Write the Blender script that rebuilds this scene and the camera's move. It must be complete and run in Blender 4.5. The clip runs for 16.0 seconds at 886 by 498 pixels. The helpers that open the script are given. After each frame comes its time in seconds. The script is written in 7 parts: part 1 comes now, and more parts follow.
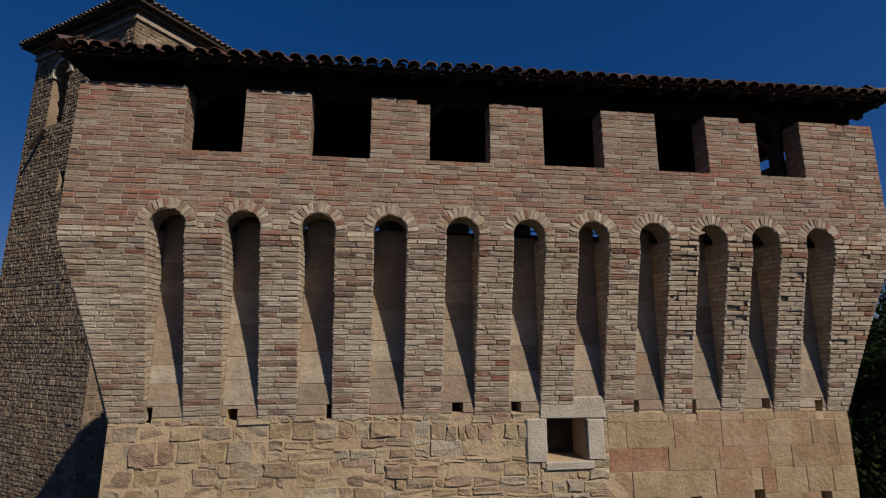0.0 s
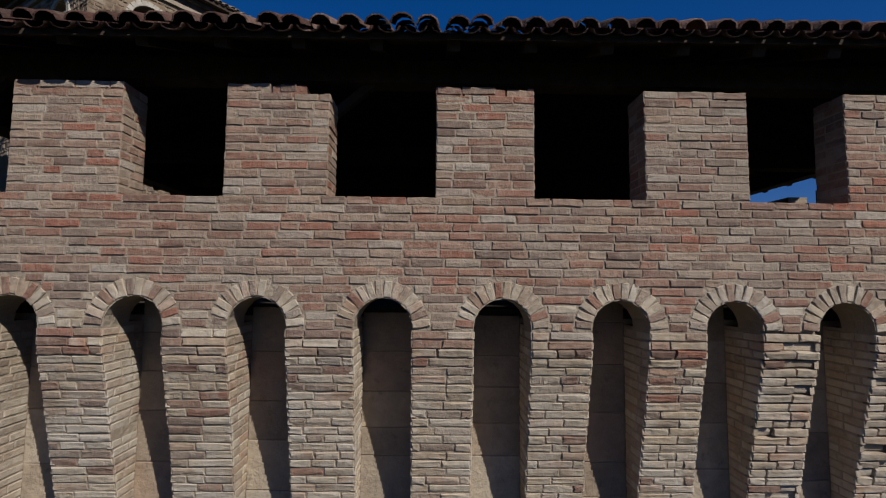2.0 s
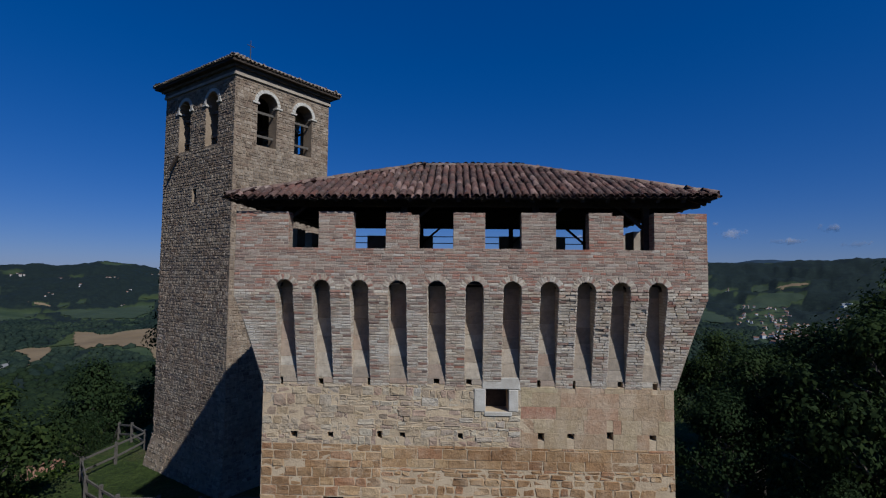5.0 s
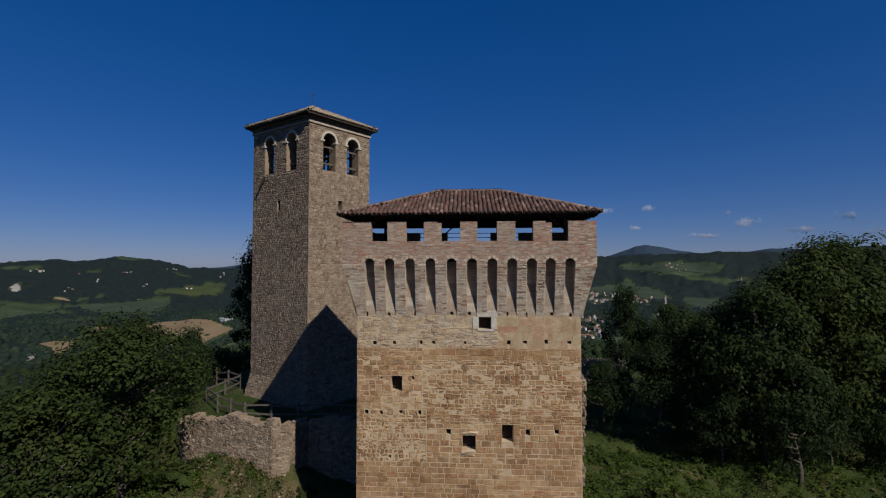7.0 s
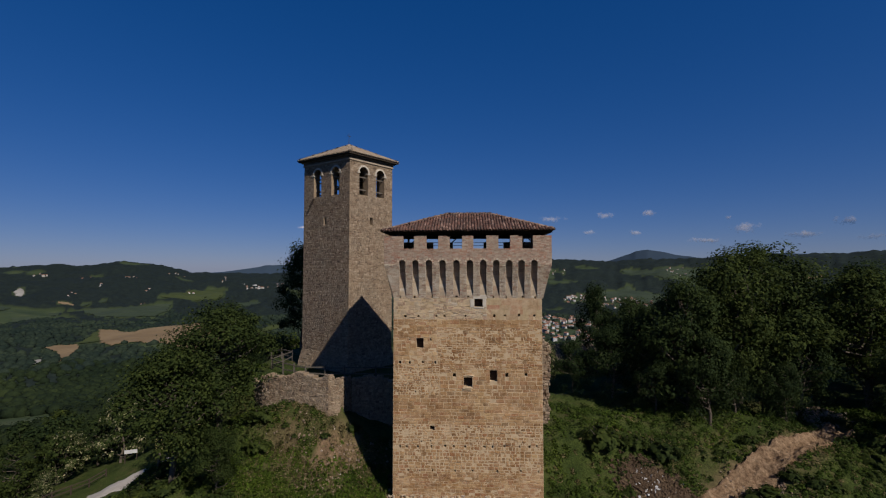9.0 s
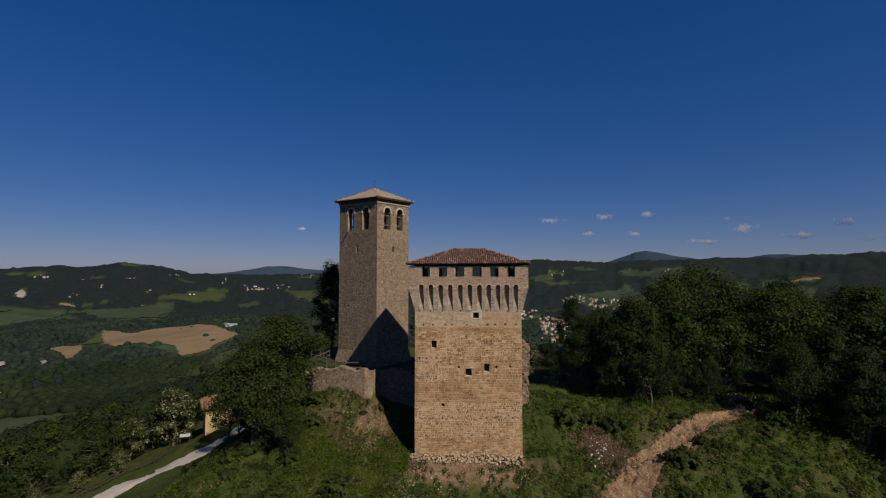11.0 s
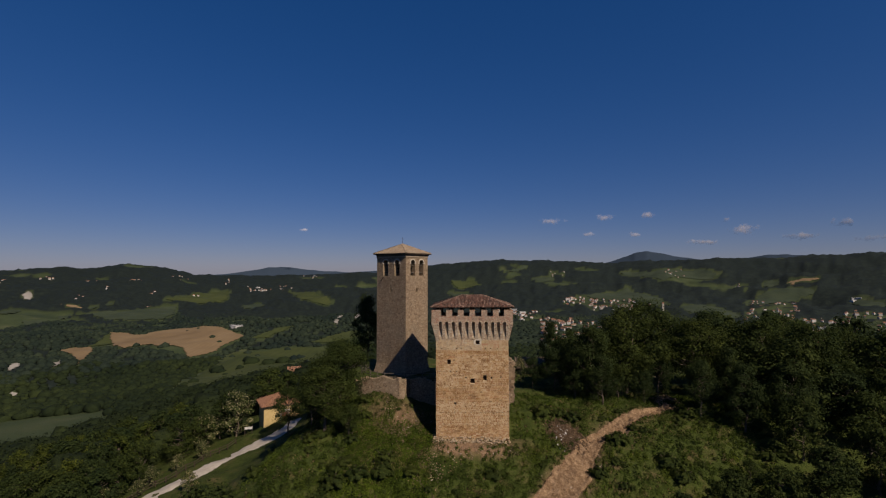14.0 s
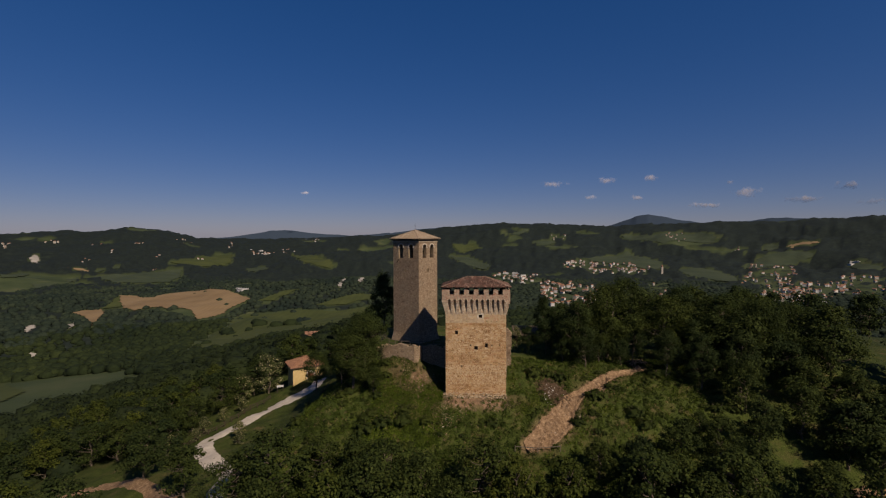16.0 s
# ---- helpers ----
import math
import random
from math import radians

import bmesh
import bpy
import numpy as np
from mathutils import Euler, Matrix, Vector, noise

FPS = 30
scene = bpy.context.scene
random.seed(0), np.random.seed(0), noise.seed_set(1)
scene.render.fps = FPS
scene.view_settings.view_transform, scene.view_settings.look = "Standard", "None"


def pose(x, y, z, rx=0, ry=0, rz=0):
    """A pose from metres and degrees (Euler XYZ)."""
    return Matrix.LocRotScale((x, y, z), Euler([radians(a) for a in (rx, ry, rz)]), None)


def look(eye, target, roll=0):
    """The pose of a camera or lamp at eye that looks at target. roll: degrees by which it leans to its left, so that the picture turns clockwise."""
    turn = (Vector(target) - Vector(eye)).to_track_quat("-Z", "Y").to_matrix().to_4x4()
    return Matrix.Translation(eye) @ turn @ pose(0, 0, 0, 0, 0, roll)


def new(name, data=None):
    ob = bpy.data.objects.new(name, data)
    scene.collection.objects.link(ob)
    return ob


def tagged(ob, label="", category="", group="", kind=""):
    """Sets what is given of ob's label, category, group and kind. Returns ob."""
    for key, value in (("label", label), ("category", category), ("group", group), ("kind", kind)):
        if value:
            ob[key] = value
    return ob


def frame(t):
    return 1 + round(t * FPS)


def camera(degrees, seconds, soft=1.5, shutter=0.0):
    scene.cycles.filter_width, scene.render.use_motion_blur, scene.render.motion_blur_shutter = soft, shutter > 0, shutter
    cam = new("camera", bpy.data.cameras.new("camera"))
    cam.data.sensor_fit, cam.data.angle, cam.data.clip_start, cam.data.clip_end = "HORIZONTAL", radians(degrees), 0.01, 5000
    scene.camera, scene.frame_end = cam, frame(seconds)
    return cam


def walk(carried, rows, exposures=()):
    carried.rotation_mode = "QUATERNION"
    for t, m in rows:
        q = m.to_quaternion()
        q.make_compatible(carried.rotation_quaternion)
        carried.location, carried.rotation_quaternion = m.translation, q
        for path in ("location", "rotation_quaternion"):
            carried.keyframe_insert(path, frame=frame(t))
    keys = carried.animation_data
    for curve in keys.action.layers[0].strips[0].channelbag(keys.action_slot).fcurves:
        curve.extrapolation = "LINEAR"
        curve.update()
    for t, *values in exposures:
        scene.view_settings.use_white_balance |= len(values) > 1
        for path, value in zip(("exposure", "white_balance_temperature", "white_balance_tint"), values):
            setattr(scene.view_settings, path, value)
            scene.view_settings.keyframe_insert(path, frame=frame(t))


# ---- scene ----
cam = camera(86.2, 16.0, 1.2)
PATH = [
    (0, (-1.808, -6.175, 14.977), (-1.582, -4.223, 15.349), 0.1),
    (0.5, (-0.993, -4.746, 16.004), (-0.847, -2.771, 16.281), 0.9),
    (1, (-0.595, -3.776, 16.413), (-0.506, -1.8, 16.712), 0.7),
    (1.5, (-0.464, -3.569, 16.543), (-0.401, -1.582, 16.766), 0.6),
    (2, (-0.424, -3.695, 16.706), (-0.392, -1.701, 16.858), 0.6),
    (2.5, (-0.412, -4.006, 16.961), (-0.383, -2.007, 17.039), 0.8),
    (3, (-0.389, -4.773, 17.057), (-0.376, -2.775, 17.14), 0.6),
    (3.5, (-0.396, -5.972, 17.052), (-0.406, -3.974, 17.147), 0.7),
    (4, (-0.342, -7.554, 16.984), (-0.376, -5.557, 17.089), 0.6),
    (4.5, (-0.321, -9.468, 16.867), (-0.372, -7.472, 16.979), 0.6),
    (7, (-0.042, -21.602, 16.229), (-0.15, -19.606, 16.303), 0.0),
    (7.5, (-0.006, -24.222, 16.043), (-0.115, -22.226, 16.122), 0.0),
    (8, (0.015, -26.936, 15.893), (-0.094, -24.941, 15.977), 0.1),
    (8.5, (0.065, -29.779, 15.837), (-0.046, -27.784, 15.925), 0.1),
    (9, (0.091, -32.788, 15.819), (-0.021, -30.793, 15.913), 0.0),
    (11.5, (0.008, -49.707, 18.685), (-0.101, -47.712, 18.783), 0.0),
    (12, (-0.012, -53.522, 19.596), (-0.121, -51.527, 19.693), 0.0),
    (12.5, (-0.065, -57.036, 20.57), (-0.171, -55.042, 20.667), 0.1),
    (13, (-0.111, -60.821, 21.663), (-0.217, -58.826, 21.76), 0.1),
    (13.5, (-0.221, -64.461, 22.668), (-0.332, -62.466, 22.765), -0.0),
    (14, (-0.314, -67.959, 23.645), (-0.428, -65.965, 23.743), -0.1),
    (14.5, (-0.461, -71.375, 24.678), (-0.578, -69.381, 24.775), -0.1),
    (15, (-0.613, -74.774, 25.686), (-0.734, -72.78, 25.782), -0.1),
    (15.5, (-0.71, -77.752, 26.666), (-0.833, -75.756, 26.703), -0.1),
    (16, (-0.831, -80.399, 27.554), (-0.951, -78.403, 27.495), -0.1),
]
LIGHT = [(0, -0.28, 6950, 10), (0.6, -0.27, 7000, 11), (1.5, -0.18, 6500, 9), (2.5, -0.18, 5950, 7), (3.5, -0.16, 5520, 6), (4.5, -0.14, 5350, 6), (7.0, -0.12, 6250, 8), (9.0, -0.12, 6550, 10), (12.0, -0.15, 7350, 12), (14.0, -0.13, 7700, 15), (16.0, -0.1, 8050, 16)]
walk(cam, [(t, look(eye, target, roll)) for t, eye, target, roll in PATH], LIGHT)

# ---- world, sun, exposure ----
SUN_AZ, SUN_EL = 138.8, 41.2          # degrees clockwise from +y, degrees above the horizon
world = bpy.data.worlds.new("sky")
scene.world = world
world.use_nodes = True
wn, wl = world.node_tree.nodes, world.node_tree.links
sky = wn.new("ShaderNodeTexSky")
sky.sky_type = "NISHITA"
sky.sun_disc = False
sky.sun_elevation = radians(SUN_EL)
sky.sun_rotation = radians(SUN_AZ)
sky.altitude = 300
sky.air_density, sky.dust_density, sky.ozone_density = 0.85, 0.38, 2.4
even = wn.new("ShaderNodeGamma")              # a clear summer sky, deep blue overhead and a dull lavender at the rim
even.inputs["Gamma"].default_value = 0.62
tint = wn.new("ShaderNodeMix")
tint.data_type, tint.blend_type = "RGBA", "MULTIPLY"
tint.inputs[0].default_value = 1.0
tint.inputs[7].default_value = (0.612, 0.646, 0.884, 1)
deep = wn.new("ShaderNodeHueSaturation")
deep.inputs["Saturation"].default_value = 1.46
wl.new(sky.outputs[0], even.inputs["Color"])
wl.new(even.outputs[0], tint.inputs[6])
wl.new(tint.outputs[2], deep.inputs["Color"])
wn["Background"].inputs["Strength"].default_value = 0.130
wl.new(deep.outputs[0], wn["Background"].inputs[0])
sun = new("sun", bpy.data.lights.new("sun", "SUN"))
sun.data.energy, sun.data.angle, sun.data.color = 5.0, radians(0.55), (1.0, 0.93, 0.84)
saz, sel = radians(SUN_AZ), radians(SUN_EL)
SUNWARD = Vector((math.sin(saz) * math.cos(sel), math.cos(saz) * math.cos(sel), math.sin(sel)))
sun.matrix_world = look(SUNWARD * 200, (0, 0, 0))

# ---- materials ----
def mat(name, rough=0.9, spec=0.3):
    m = bpy.data.materials.new(name)
    m.use_nodes = True
    b = m.node_tree.nodes["Principled BSDF"]
    b.inputs["Roughness"].default_value = rough
    b.inputs["Specular IOR Level"].default_value = spec
    return m, m.node_tree.nodes, m.node_tree.links, b


def ramp(nodes, links, src, stops):
    r = nodes.new("ShaderNodeValToRGB")
    e = r.color_ramp.elements
    while len(e) < len(stops):
        e.new(0.5)
    for el, (p, c) in zip(e, stops):
        el.position, el.color = p, (*c, 1)
    links.new(src, r.inputs[0])
    return r.outputs[0]


def tex_noise(nodes, links, scale, detail=4, vec=None, rough=0.55):
    n = nodes.new("ShaderNodeTexNoise")
    n.inputs["Scale"].default_value, n.inputs["Detail"].default_value = scale, detail
    n.inputs["Roughness"].default_value = rough
    if vec is not None:
        links.new(vec, n.inputs["Vector"])
    return n.outputs["Fac"]


def mix(nodes, links, fac, a, b, mode="MIX"):
    n = nodes.new("ShaderNodeMix")
    n.data_type, n.blend_type = "RGBA", mode
    for v, i in ((fac, 0), (a, 6), (b, 7)):
        if isinstance(v, (int, float)):
            n.inputs[i].default_value = v
        elif isinstance(v, tuple):
            n.inputs[i].default_value = (*v, 1)
        else:
            links.new(v, n.inputs[i])
    return n.outputs[2]


def bump(nodes, links, bsdf, height, strength, distance):
    b = nodes.new("ShaderNodeBump")
    b.inputs["Strength"].default_value, b.inputs["Distance"].default_value = strength, distance
    links.new(height, b.inputs["Height"])
    links.new(b.outputs[0], bsdf.inputs["Normal"])


def world_pos(nodes):
    return nodes.new("ShaderNodeNewGeometry").outputs["Position"]


def piece_mat(name, stops, per_object, grain=14.0, stain=0.6, stain_col=(0.16, 0.14, 0.12), rough=0.92, bumped=0.012, dirt=0.5, smear=(0.36, 0.31, 0.26), smeared=0.4, washed=0.0, broad=0.0):
    """Bricks, stones and tiles: a colour of its own for each piece, grain, stains and fine relief."""
    m, n, l, b = mat(name, rough, 0.2)
    pos = world_pos(n)
    if per_object:
        rnd = n.new("ShaderNodeObjectInfo").outputs["Random"]
    else:
        rnd = n.new("ShaderNodeNewGeometry").outputs["Random Per Island"]
    col = ramp(n, l, rnd, stops)
    fine = tex_noise(n, l, grain, 5, pos)
    col = mix(n, l, 0.55, col, ramp(n, l, fine, [(0.25, (0.55, 0.53, 0.5)), (0.75, (1.35, 1.33, 1.3))]), "MULTIPLY")
    big = tex_noise(n, l, stain, 5, pos, 0.62)
    f = ramp(n, l, big, [(0.45, (0, 0, 0)), (0.72, (dirt, dirt, dirt))])
    col = mix(n, l, f, col, stain_col)
    lime = tex_noise(n, l, grain * 0.55, 6, pos, 0.7)          # smears of lime and pale bloom
    f = ramp(n, l, lime, [(0.52, (0, 0, 0)), (0.68, (smeared, smeared, smeared))])
    col = mix(n, l, f, col, smear)
    if washed:
        wash = tex_noise(n, l, 1.7, 6, pos, 0.72)                  # old lime wash in broad worn patches
        f = ramp(n, l, wash, [(0.46, (0, 0, 0)), (0.66, (washed, washed, washed))])
        col = mix(n, l, f, col, smear)
    if broad:
        zone = tex_noise(n, l, 0.42, 5, pos, 0.68)                 # paler and redder stretches of wall
        col = mix(n, l, broad, col, ramp(n, l, zone, [(0.34, (0.72, 0.64, 0.58)), (0.5, (1.0, 1.0, 1.0)), (0.66, (1.22, 1.27, 1.36))]), "MULTIPLY")
    black = tex_noise(n, l, grain * 0.8, 6, n.new("ShaderNodeNewGeometry").outputs["Position"], 0.75)
    f = ramp(n, l, black, [(0.28, (0.55, 0.55, 0.55)), (0.42, (0, 0, 0))])
    col = mix(n, l, f, col, (0.09, 0.075, 0.06))
    l.new(col, b.inputs["Base Color"])
    bump(n, l, b, tex_noise(n, l, grain * 2.2, 7, pos, 0.65), 1.0, bumped)
    return m


BRICKS = [(0.0, (0.282, 0.200, 0.144)), (0.1, (0.259, 0.116, 0.079)), (0.2, (0.344, 0.259, 0.191)), (0.3, (0.156, 0.101, 0.080)), (0.42, (0.292, 0.154, 0.106)),
          (0.54, (0.352, 0.279, 0.213)), (0.64, (0.212, 0.138, 0.103)), (0.74, (0.310, 0.125, 0.081)), (0.84, (0.268, 0.186, 0.132)), (0.93, (0.404, 0.341, 0.279)), (1.0, (0.203, 0.113, 0.081))]
PALE = [(0.0, (0.437, 0.346, 0.246)), (0.14, (0.325, 0.255, 0.185)), (0.28, (0.487, 0.403, 0.303)), (0.4, (0.375, 0.253, 0.177)), (0.55, (0.419, 0.333, 0.239)), (0.66, (0.284, 0.218, 0.160)), (0.8, (0.475, 0.374, 0.261)), (0.92, (0.512, 0.439, 0.345)), (1.0, (0.363, 0.218, 0.146))]
STONES = [(0.0, (0.279, 0.163, 0.076)), (0.15, (0.352, 0.225, 0.111)), (0.3, (0.210, 0.119, 0.055)), (0.45, (0.313, 0.178, 0.081)), (0.6, (0.382, 0.256, 0.129)), (0.75, (0.248, 0.139, 0.065)), (0.88, (0.298, 0.147, 0.071)), (1.0, (0.189, 0.119, 0.061))]
GREYSTONES = [(0.0, (0.184, 0.131, 0.090)), (0.2, (0.106, 0.074, 0.052)), (0.4, (0.236, 0.174, 0.119)), (0.55, (0.154, 0.102, 0.069)), (0.7, (0.207, 0.145, 0.100)), (0.85, (0.311, 0.244, 0.179)), (1.0, (0.096, 0.069, 0.052))]
COPPI = [(0.0, (0.129, 0.053, 0.038)), (0.12, (0.057, 0.031, 0.024)), (0.24, (0.150, 0.069, 0.051)), (0.36, (0.040, 0.023, 0.019)), (0.5, (0.114, 0.061, 0.047)), (0.62, (0.077, 0.035, 0.027)), (0.74, (0.159, 0.088, 0.069)), (0.84, (0.052, 0.029, 0.024)), (0.92, (0.185, 0.109, 0.086)), (1.0, (0.267, 0.170, 0.138))]
PALECOPPI = [(0.0, (0.250, 0.192, 0.133)), (0.3, (0.212, 0.150, 0.106)), (0.6, (0.277, 0.227, 0.170)), (1.0, (0.186, 0.137, 0.098))]
M_BRICK1 = piece_mat("brick_single", BRICKS, True, 16.0, 0.7, (0.17, 0.145, 0.12), 0.92, 0.012, 0.5, (0.385, 0.322, 0.255), 0.5, 0.3)
M_BRICK = piece_mat("brick_mixed", BRICKS, False, 16.0, 0.7, (0.17, 0.145, 0.12), 0.92, 0.012, 0.5, (0.385, 0.322, 0.255), 0.5, 0.3)
M_PALEBRICK1 = piece_mat("brick_pale_single", PALE, True, 14.0, 0.6, (0.20, 0.165, 0.13), 0.92, 0.010, 0.45, (0.50, 0.442, 0.365), 0.5, 0.75)
M_PALEBRICK = piece_mat("brick_pale", PALE, False, 14.0, 0.6, (0.20, 0.165, 0.13), 0.92, 0.010, 0.45, (0.50, 0.442, 0.365), 0.5, 0.75)
# pale brick tones dimmed, to put deeper niche shade into the colour
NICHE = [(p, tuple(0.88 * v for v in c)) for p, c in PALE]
M_NICHE = piece_mat("shade_darkened_niche_stone", NICHE, False, 9.0, 0.8, (0.17, 0.14, 0.11), 0.95, 0.015, 0.5, (0.33, 0.275, 0.215), 0.4, 0.2)
M_STONE = piece_mat("sandstone", STONES, False, 7.0, 0.33, (0.285, 0.170, 0.088), 0.92, 0.03, 0.55, (0.455, 0.345, 0.225), 0.45, 0.3, 0.85)
M_STONE1 = piece_mat("sandstone_single", STONES, True, 7.0, 0.33, (0.285, 0.170, 0.088), 0.92, 0.03, 0.55, (0.455, 0.345, 0.225), 0.45, 0.3, 0.85)
ASHLAR = [(0.0, (0.351, 0.267, 0.157)), (0.2, (0.305, 0.209, 0.123)), (0.4, (0.370, 0.291, 0.169)), (0.6, (0.319, 0.189, 0.116)), (0.75, (0.342, 0.240, 0.136)), (0.9, (0.301, 0.145, 0.089)), (1.0, (0.378, 0.306, 0.186))]
M_ASHLAR = piece_mat("dressed_sandstone", ASHLAR, False, 6.0, 0.45, (0.33, 0.225, 0.135), 0.92, 0.025, 0.5, (0.41, 0.315, 0.21), 0.5, 0.6, 0.5)
M_ASHLAR1 = piece_mat("dressed_sandstone_single", ASHLAR, True, 6.0, 0.45, (0.33, 0.225, 0.135), 0.92, 0.025, 0.5, (0.41, 0.315, 0.21), 0.5, 0.6, 0.5)
LIMED = [(0.0, (0.372, 0.290, 0.187)), (0.2, (0.416, 0.358, 0.267)), (0.4, (0.301, 0.224, 0.145)), (0.55, (0.398, 0.302, 0.179)), (0.7, (0.354, 0.306, 0.239)), (0.85, (0.328, 0.218, 0.156)), (1.0, (0.275, 0.215, 0.151))]
M_LIMESTONE1 = piece_mat("limewashed_stone_single", LIMED, True, 7.0, 0.5, (0.30, 0.21, 0.125), 0.92, 0.03, 0.6, (0.43, 0.345, 0.24), 0.5, 0.45, 0.5)
M_LIMESTONE = piece_mat("limewashed_stone", LIMED, False, 7.0, 0.5, (0.30, 0.21, 0.125), 0.92, 0.03, 0.6, (0.43, 0.345, 0.24), 0.5, 0.45, 0.5)
M_GREYSTONE = piece_mat("grey_rubble_stone", GREYSTONES, False, 7.0, 0.4, (0.17, 0.15, 0.12), 0.95, 0.04, 0.5, (0.40, 0.325, 0.235), 0.5, 0.4)
M_GREYSTONE1 = piece_mat("grey_rubble_stone_single", GREYSTONES, True, 7.0, 0.4, (0.17, 0.15, 0.12), 0.95, 0.04, 0.5, (0.40, 0.325, 0.235), 0.5, 0.4)
M_TILE1 = piece_mat("roof_tile_single", COPPI, True, 16.0, 1.2, (0.060, 0.050, 0.043), 0.88, 0.03, 0.75, (0.235, 0.185, 0.155), 0.45)
M_TILE = piece_mat("roof_tile", COPPI, False, 16.0, 1.2, (0.060, 0.050, 0.043), 0.88, 0.03, 0.75, (0.235, 0.185, 0.155), 0.45)
M_RIDGETILE = piece_mat("pale_ridge_tile", [(0.0, (0.16, 0.095, 0.070)), (0.4, (0.23, 0.15, 0.115)), (0.7, (0.10, 0.064, 0.05)), (1.0, (0.30, 0.22, 0.175))], False, 12.0, 1.0, (0.09, 0.07, 0.06), 0.88, 0.02, 0.7, (0.30, 0.24, 0.20), 0.4)
M_PALETILE = piece_mat("pale_roof_tile", PALECOPPI, False, 12.0, 1.0, (0.25, 0.21, 0.17), 0.88, 0.01, 0.5)


def mortar_mat(name, a, b_, scale=3.0, d=0.02):
    m, n, l, b = mat(name, 0.95, 0.15)
    pos = world_pos(n)
    f = tex_noise(n, l, scale, 6, pos, 0.65)
    l.new(ramp(n, l, f, [(0.3, a), (0.7, b_)]), b.inputs["Base Color"])
    bump(n, l, b, tex_noise(n, l, scale * 12, 6, pos), 0.9, d)
    return m


def earth_mat():
    """Trodden clay: broad damp and dry patches, clods and grit."""
    m, n, l, b = mat("bare_clay_earth", 0.97, 0.1)
    pos = world_pos(n)
    col = ramp(n, l, tex_noise(n, l, 1.5, 7, pos, 0.72), [(0.32, (0.135, 0.084, 0.050)), (0.5, (0.235, 0.155, 0.094)), (0.68, (0.36, 0.255, 0.165))])
    grit = ramp(n, l, tex_noise(n, l, 5.5, 8, pos, 0.8), [(0.34, (0.35, 0.33, 0.3)), (0.5, (0.95, 0.93, 0.9)), (0.66, (1.5, 1.5, 1.5))])
    l.new(mix(n, l, 0.85, col, grit, "MULTIPLY"), b.inputs["Base Color"])
    bump(n, l, b, tex_noise(n, l, 4.0, 9, pos, 0.75), 1.0, 0.3)
    return m


M_MORTAR = mortar_mat("lime_mortar", (0.255, 0.200, 0.148), (0.375, 0.310, 0.235), 2.2)
M_DRESSED = mortar_mat("pale_dressed_stone", (0.36, 0.315, 0.255), (0.50, 0.455, 0.385), 3.0, 0.015)
M_MORTAR_WARM = mortar_mat("warm_lime_mortar", (0.355, 0.260, 0.160), (0.495, 0.375, 0.242), 1.6)
M_MORTAR_GREY = mortar_mat("grey_mortar", (0.180, 0.131, 0.088), (0.294, 0.221, 0.150), 1.4)
# shade under the tower eaves put into a dark colour; also shed tiles
M_SOFFIT = mortar_mat("shade_dark_stone", (0.085, 0.066, 0.050), (0.155, 0.122, 0.092), 2.5, 0.02)
M_DARKWOOD = mortar_mat("weathered_dark_timber", (0.035, 0.026, 0.02), (0.07, 0.052, 0.04), 9.0, 0.006)
M_GREYWOOD = mortar_mat("grey_weathered_wood", (0.066, 0.056, 0.046), (0.128, 0.110, 0.090), 8.0, 0.006)
M_PLASTER = mortar_mat("ochre_house_plaster", (0.370, 0.275, 0.125), (0.470, 0.360, 0.180), 1.5, 0.01)
M_WHITEWALL = mortar_mat("pale_plaster", (0.34, 0.335, 0.33), (0.52, 0.515, 0.505), 0.4, 0.01)
M_DOOR = mortar_mat("red_brown_door_paint", (0.10, 0.035, 0.02), (0.15, 0.05, 0.03), 6.0, 0.004)
M_ROAD = mortar_mat("pale_gravel_road", (0.304, 0.272, 0.232), (0.440, 0.400, 0.344), 0.9, 0.03)
M_EARTH = earth_mat()
M_HEAP = mortar_mat("dark_brown_spoil", (0.055, 0.036, 0.022), (0.135, 0.090, 0.056), 2.4, 0.12)
M_RUBBLE = piece_mat("rubble", [(0.0, (0.20, 0.135, 0.092)), (0.4, (0.26, 0.18, 0.12)), (0.7, (0.12, 0.085, 0.064)), (0.92, (0.24, 0.18, 0.13)), (1.0, (0.44, 0.38, 0.32))], False, 6.0, 0.8, (0.2, 0.16, 0.12), 0.95, 0.03, 0.5)
M_IRON, _n, _l, _b = mat("dark_iron", 0.6, 0.4)
_b.inputs["Base Color"].default_value = (0.03, 0.03, 0.035, 1)


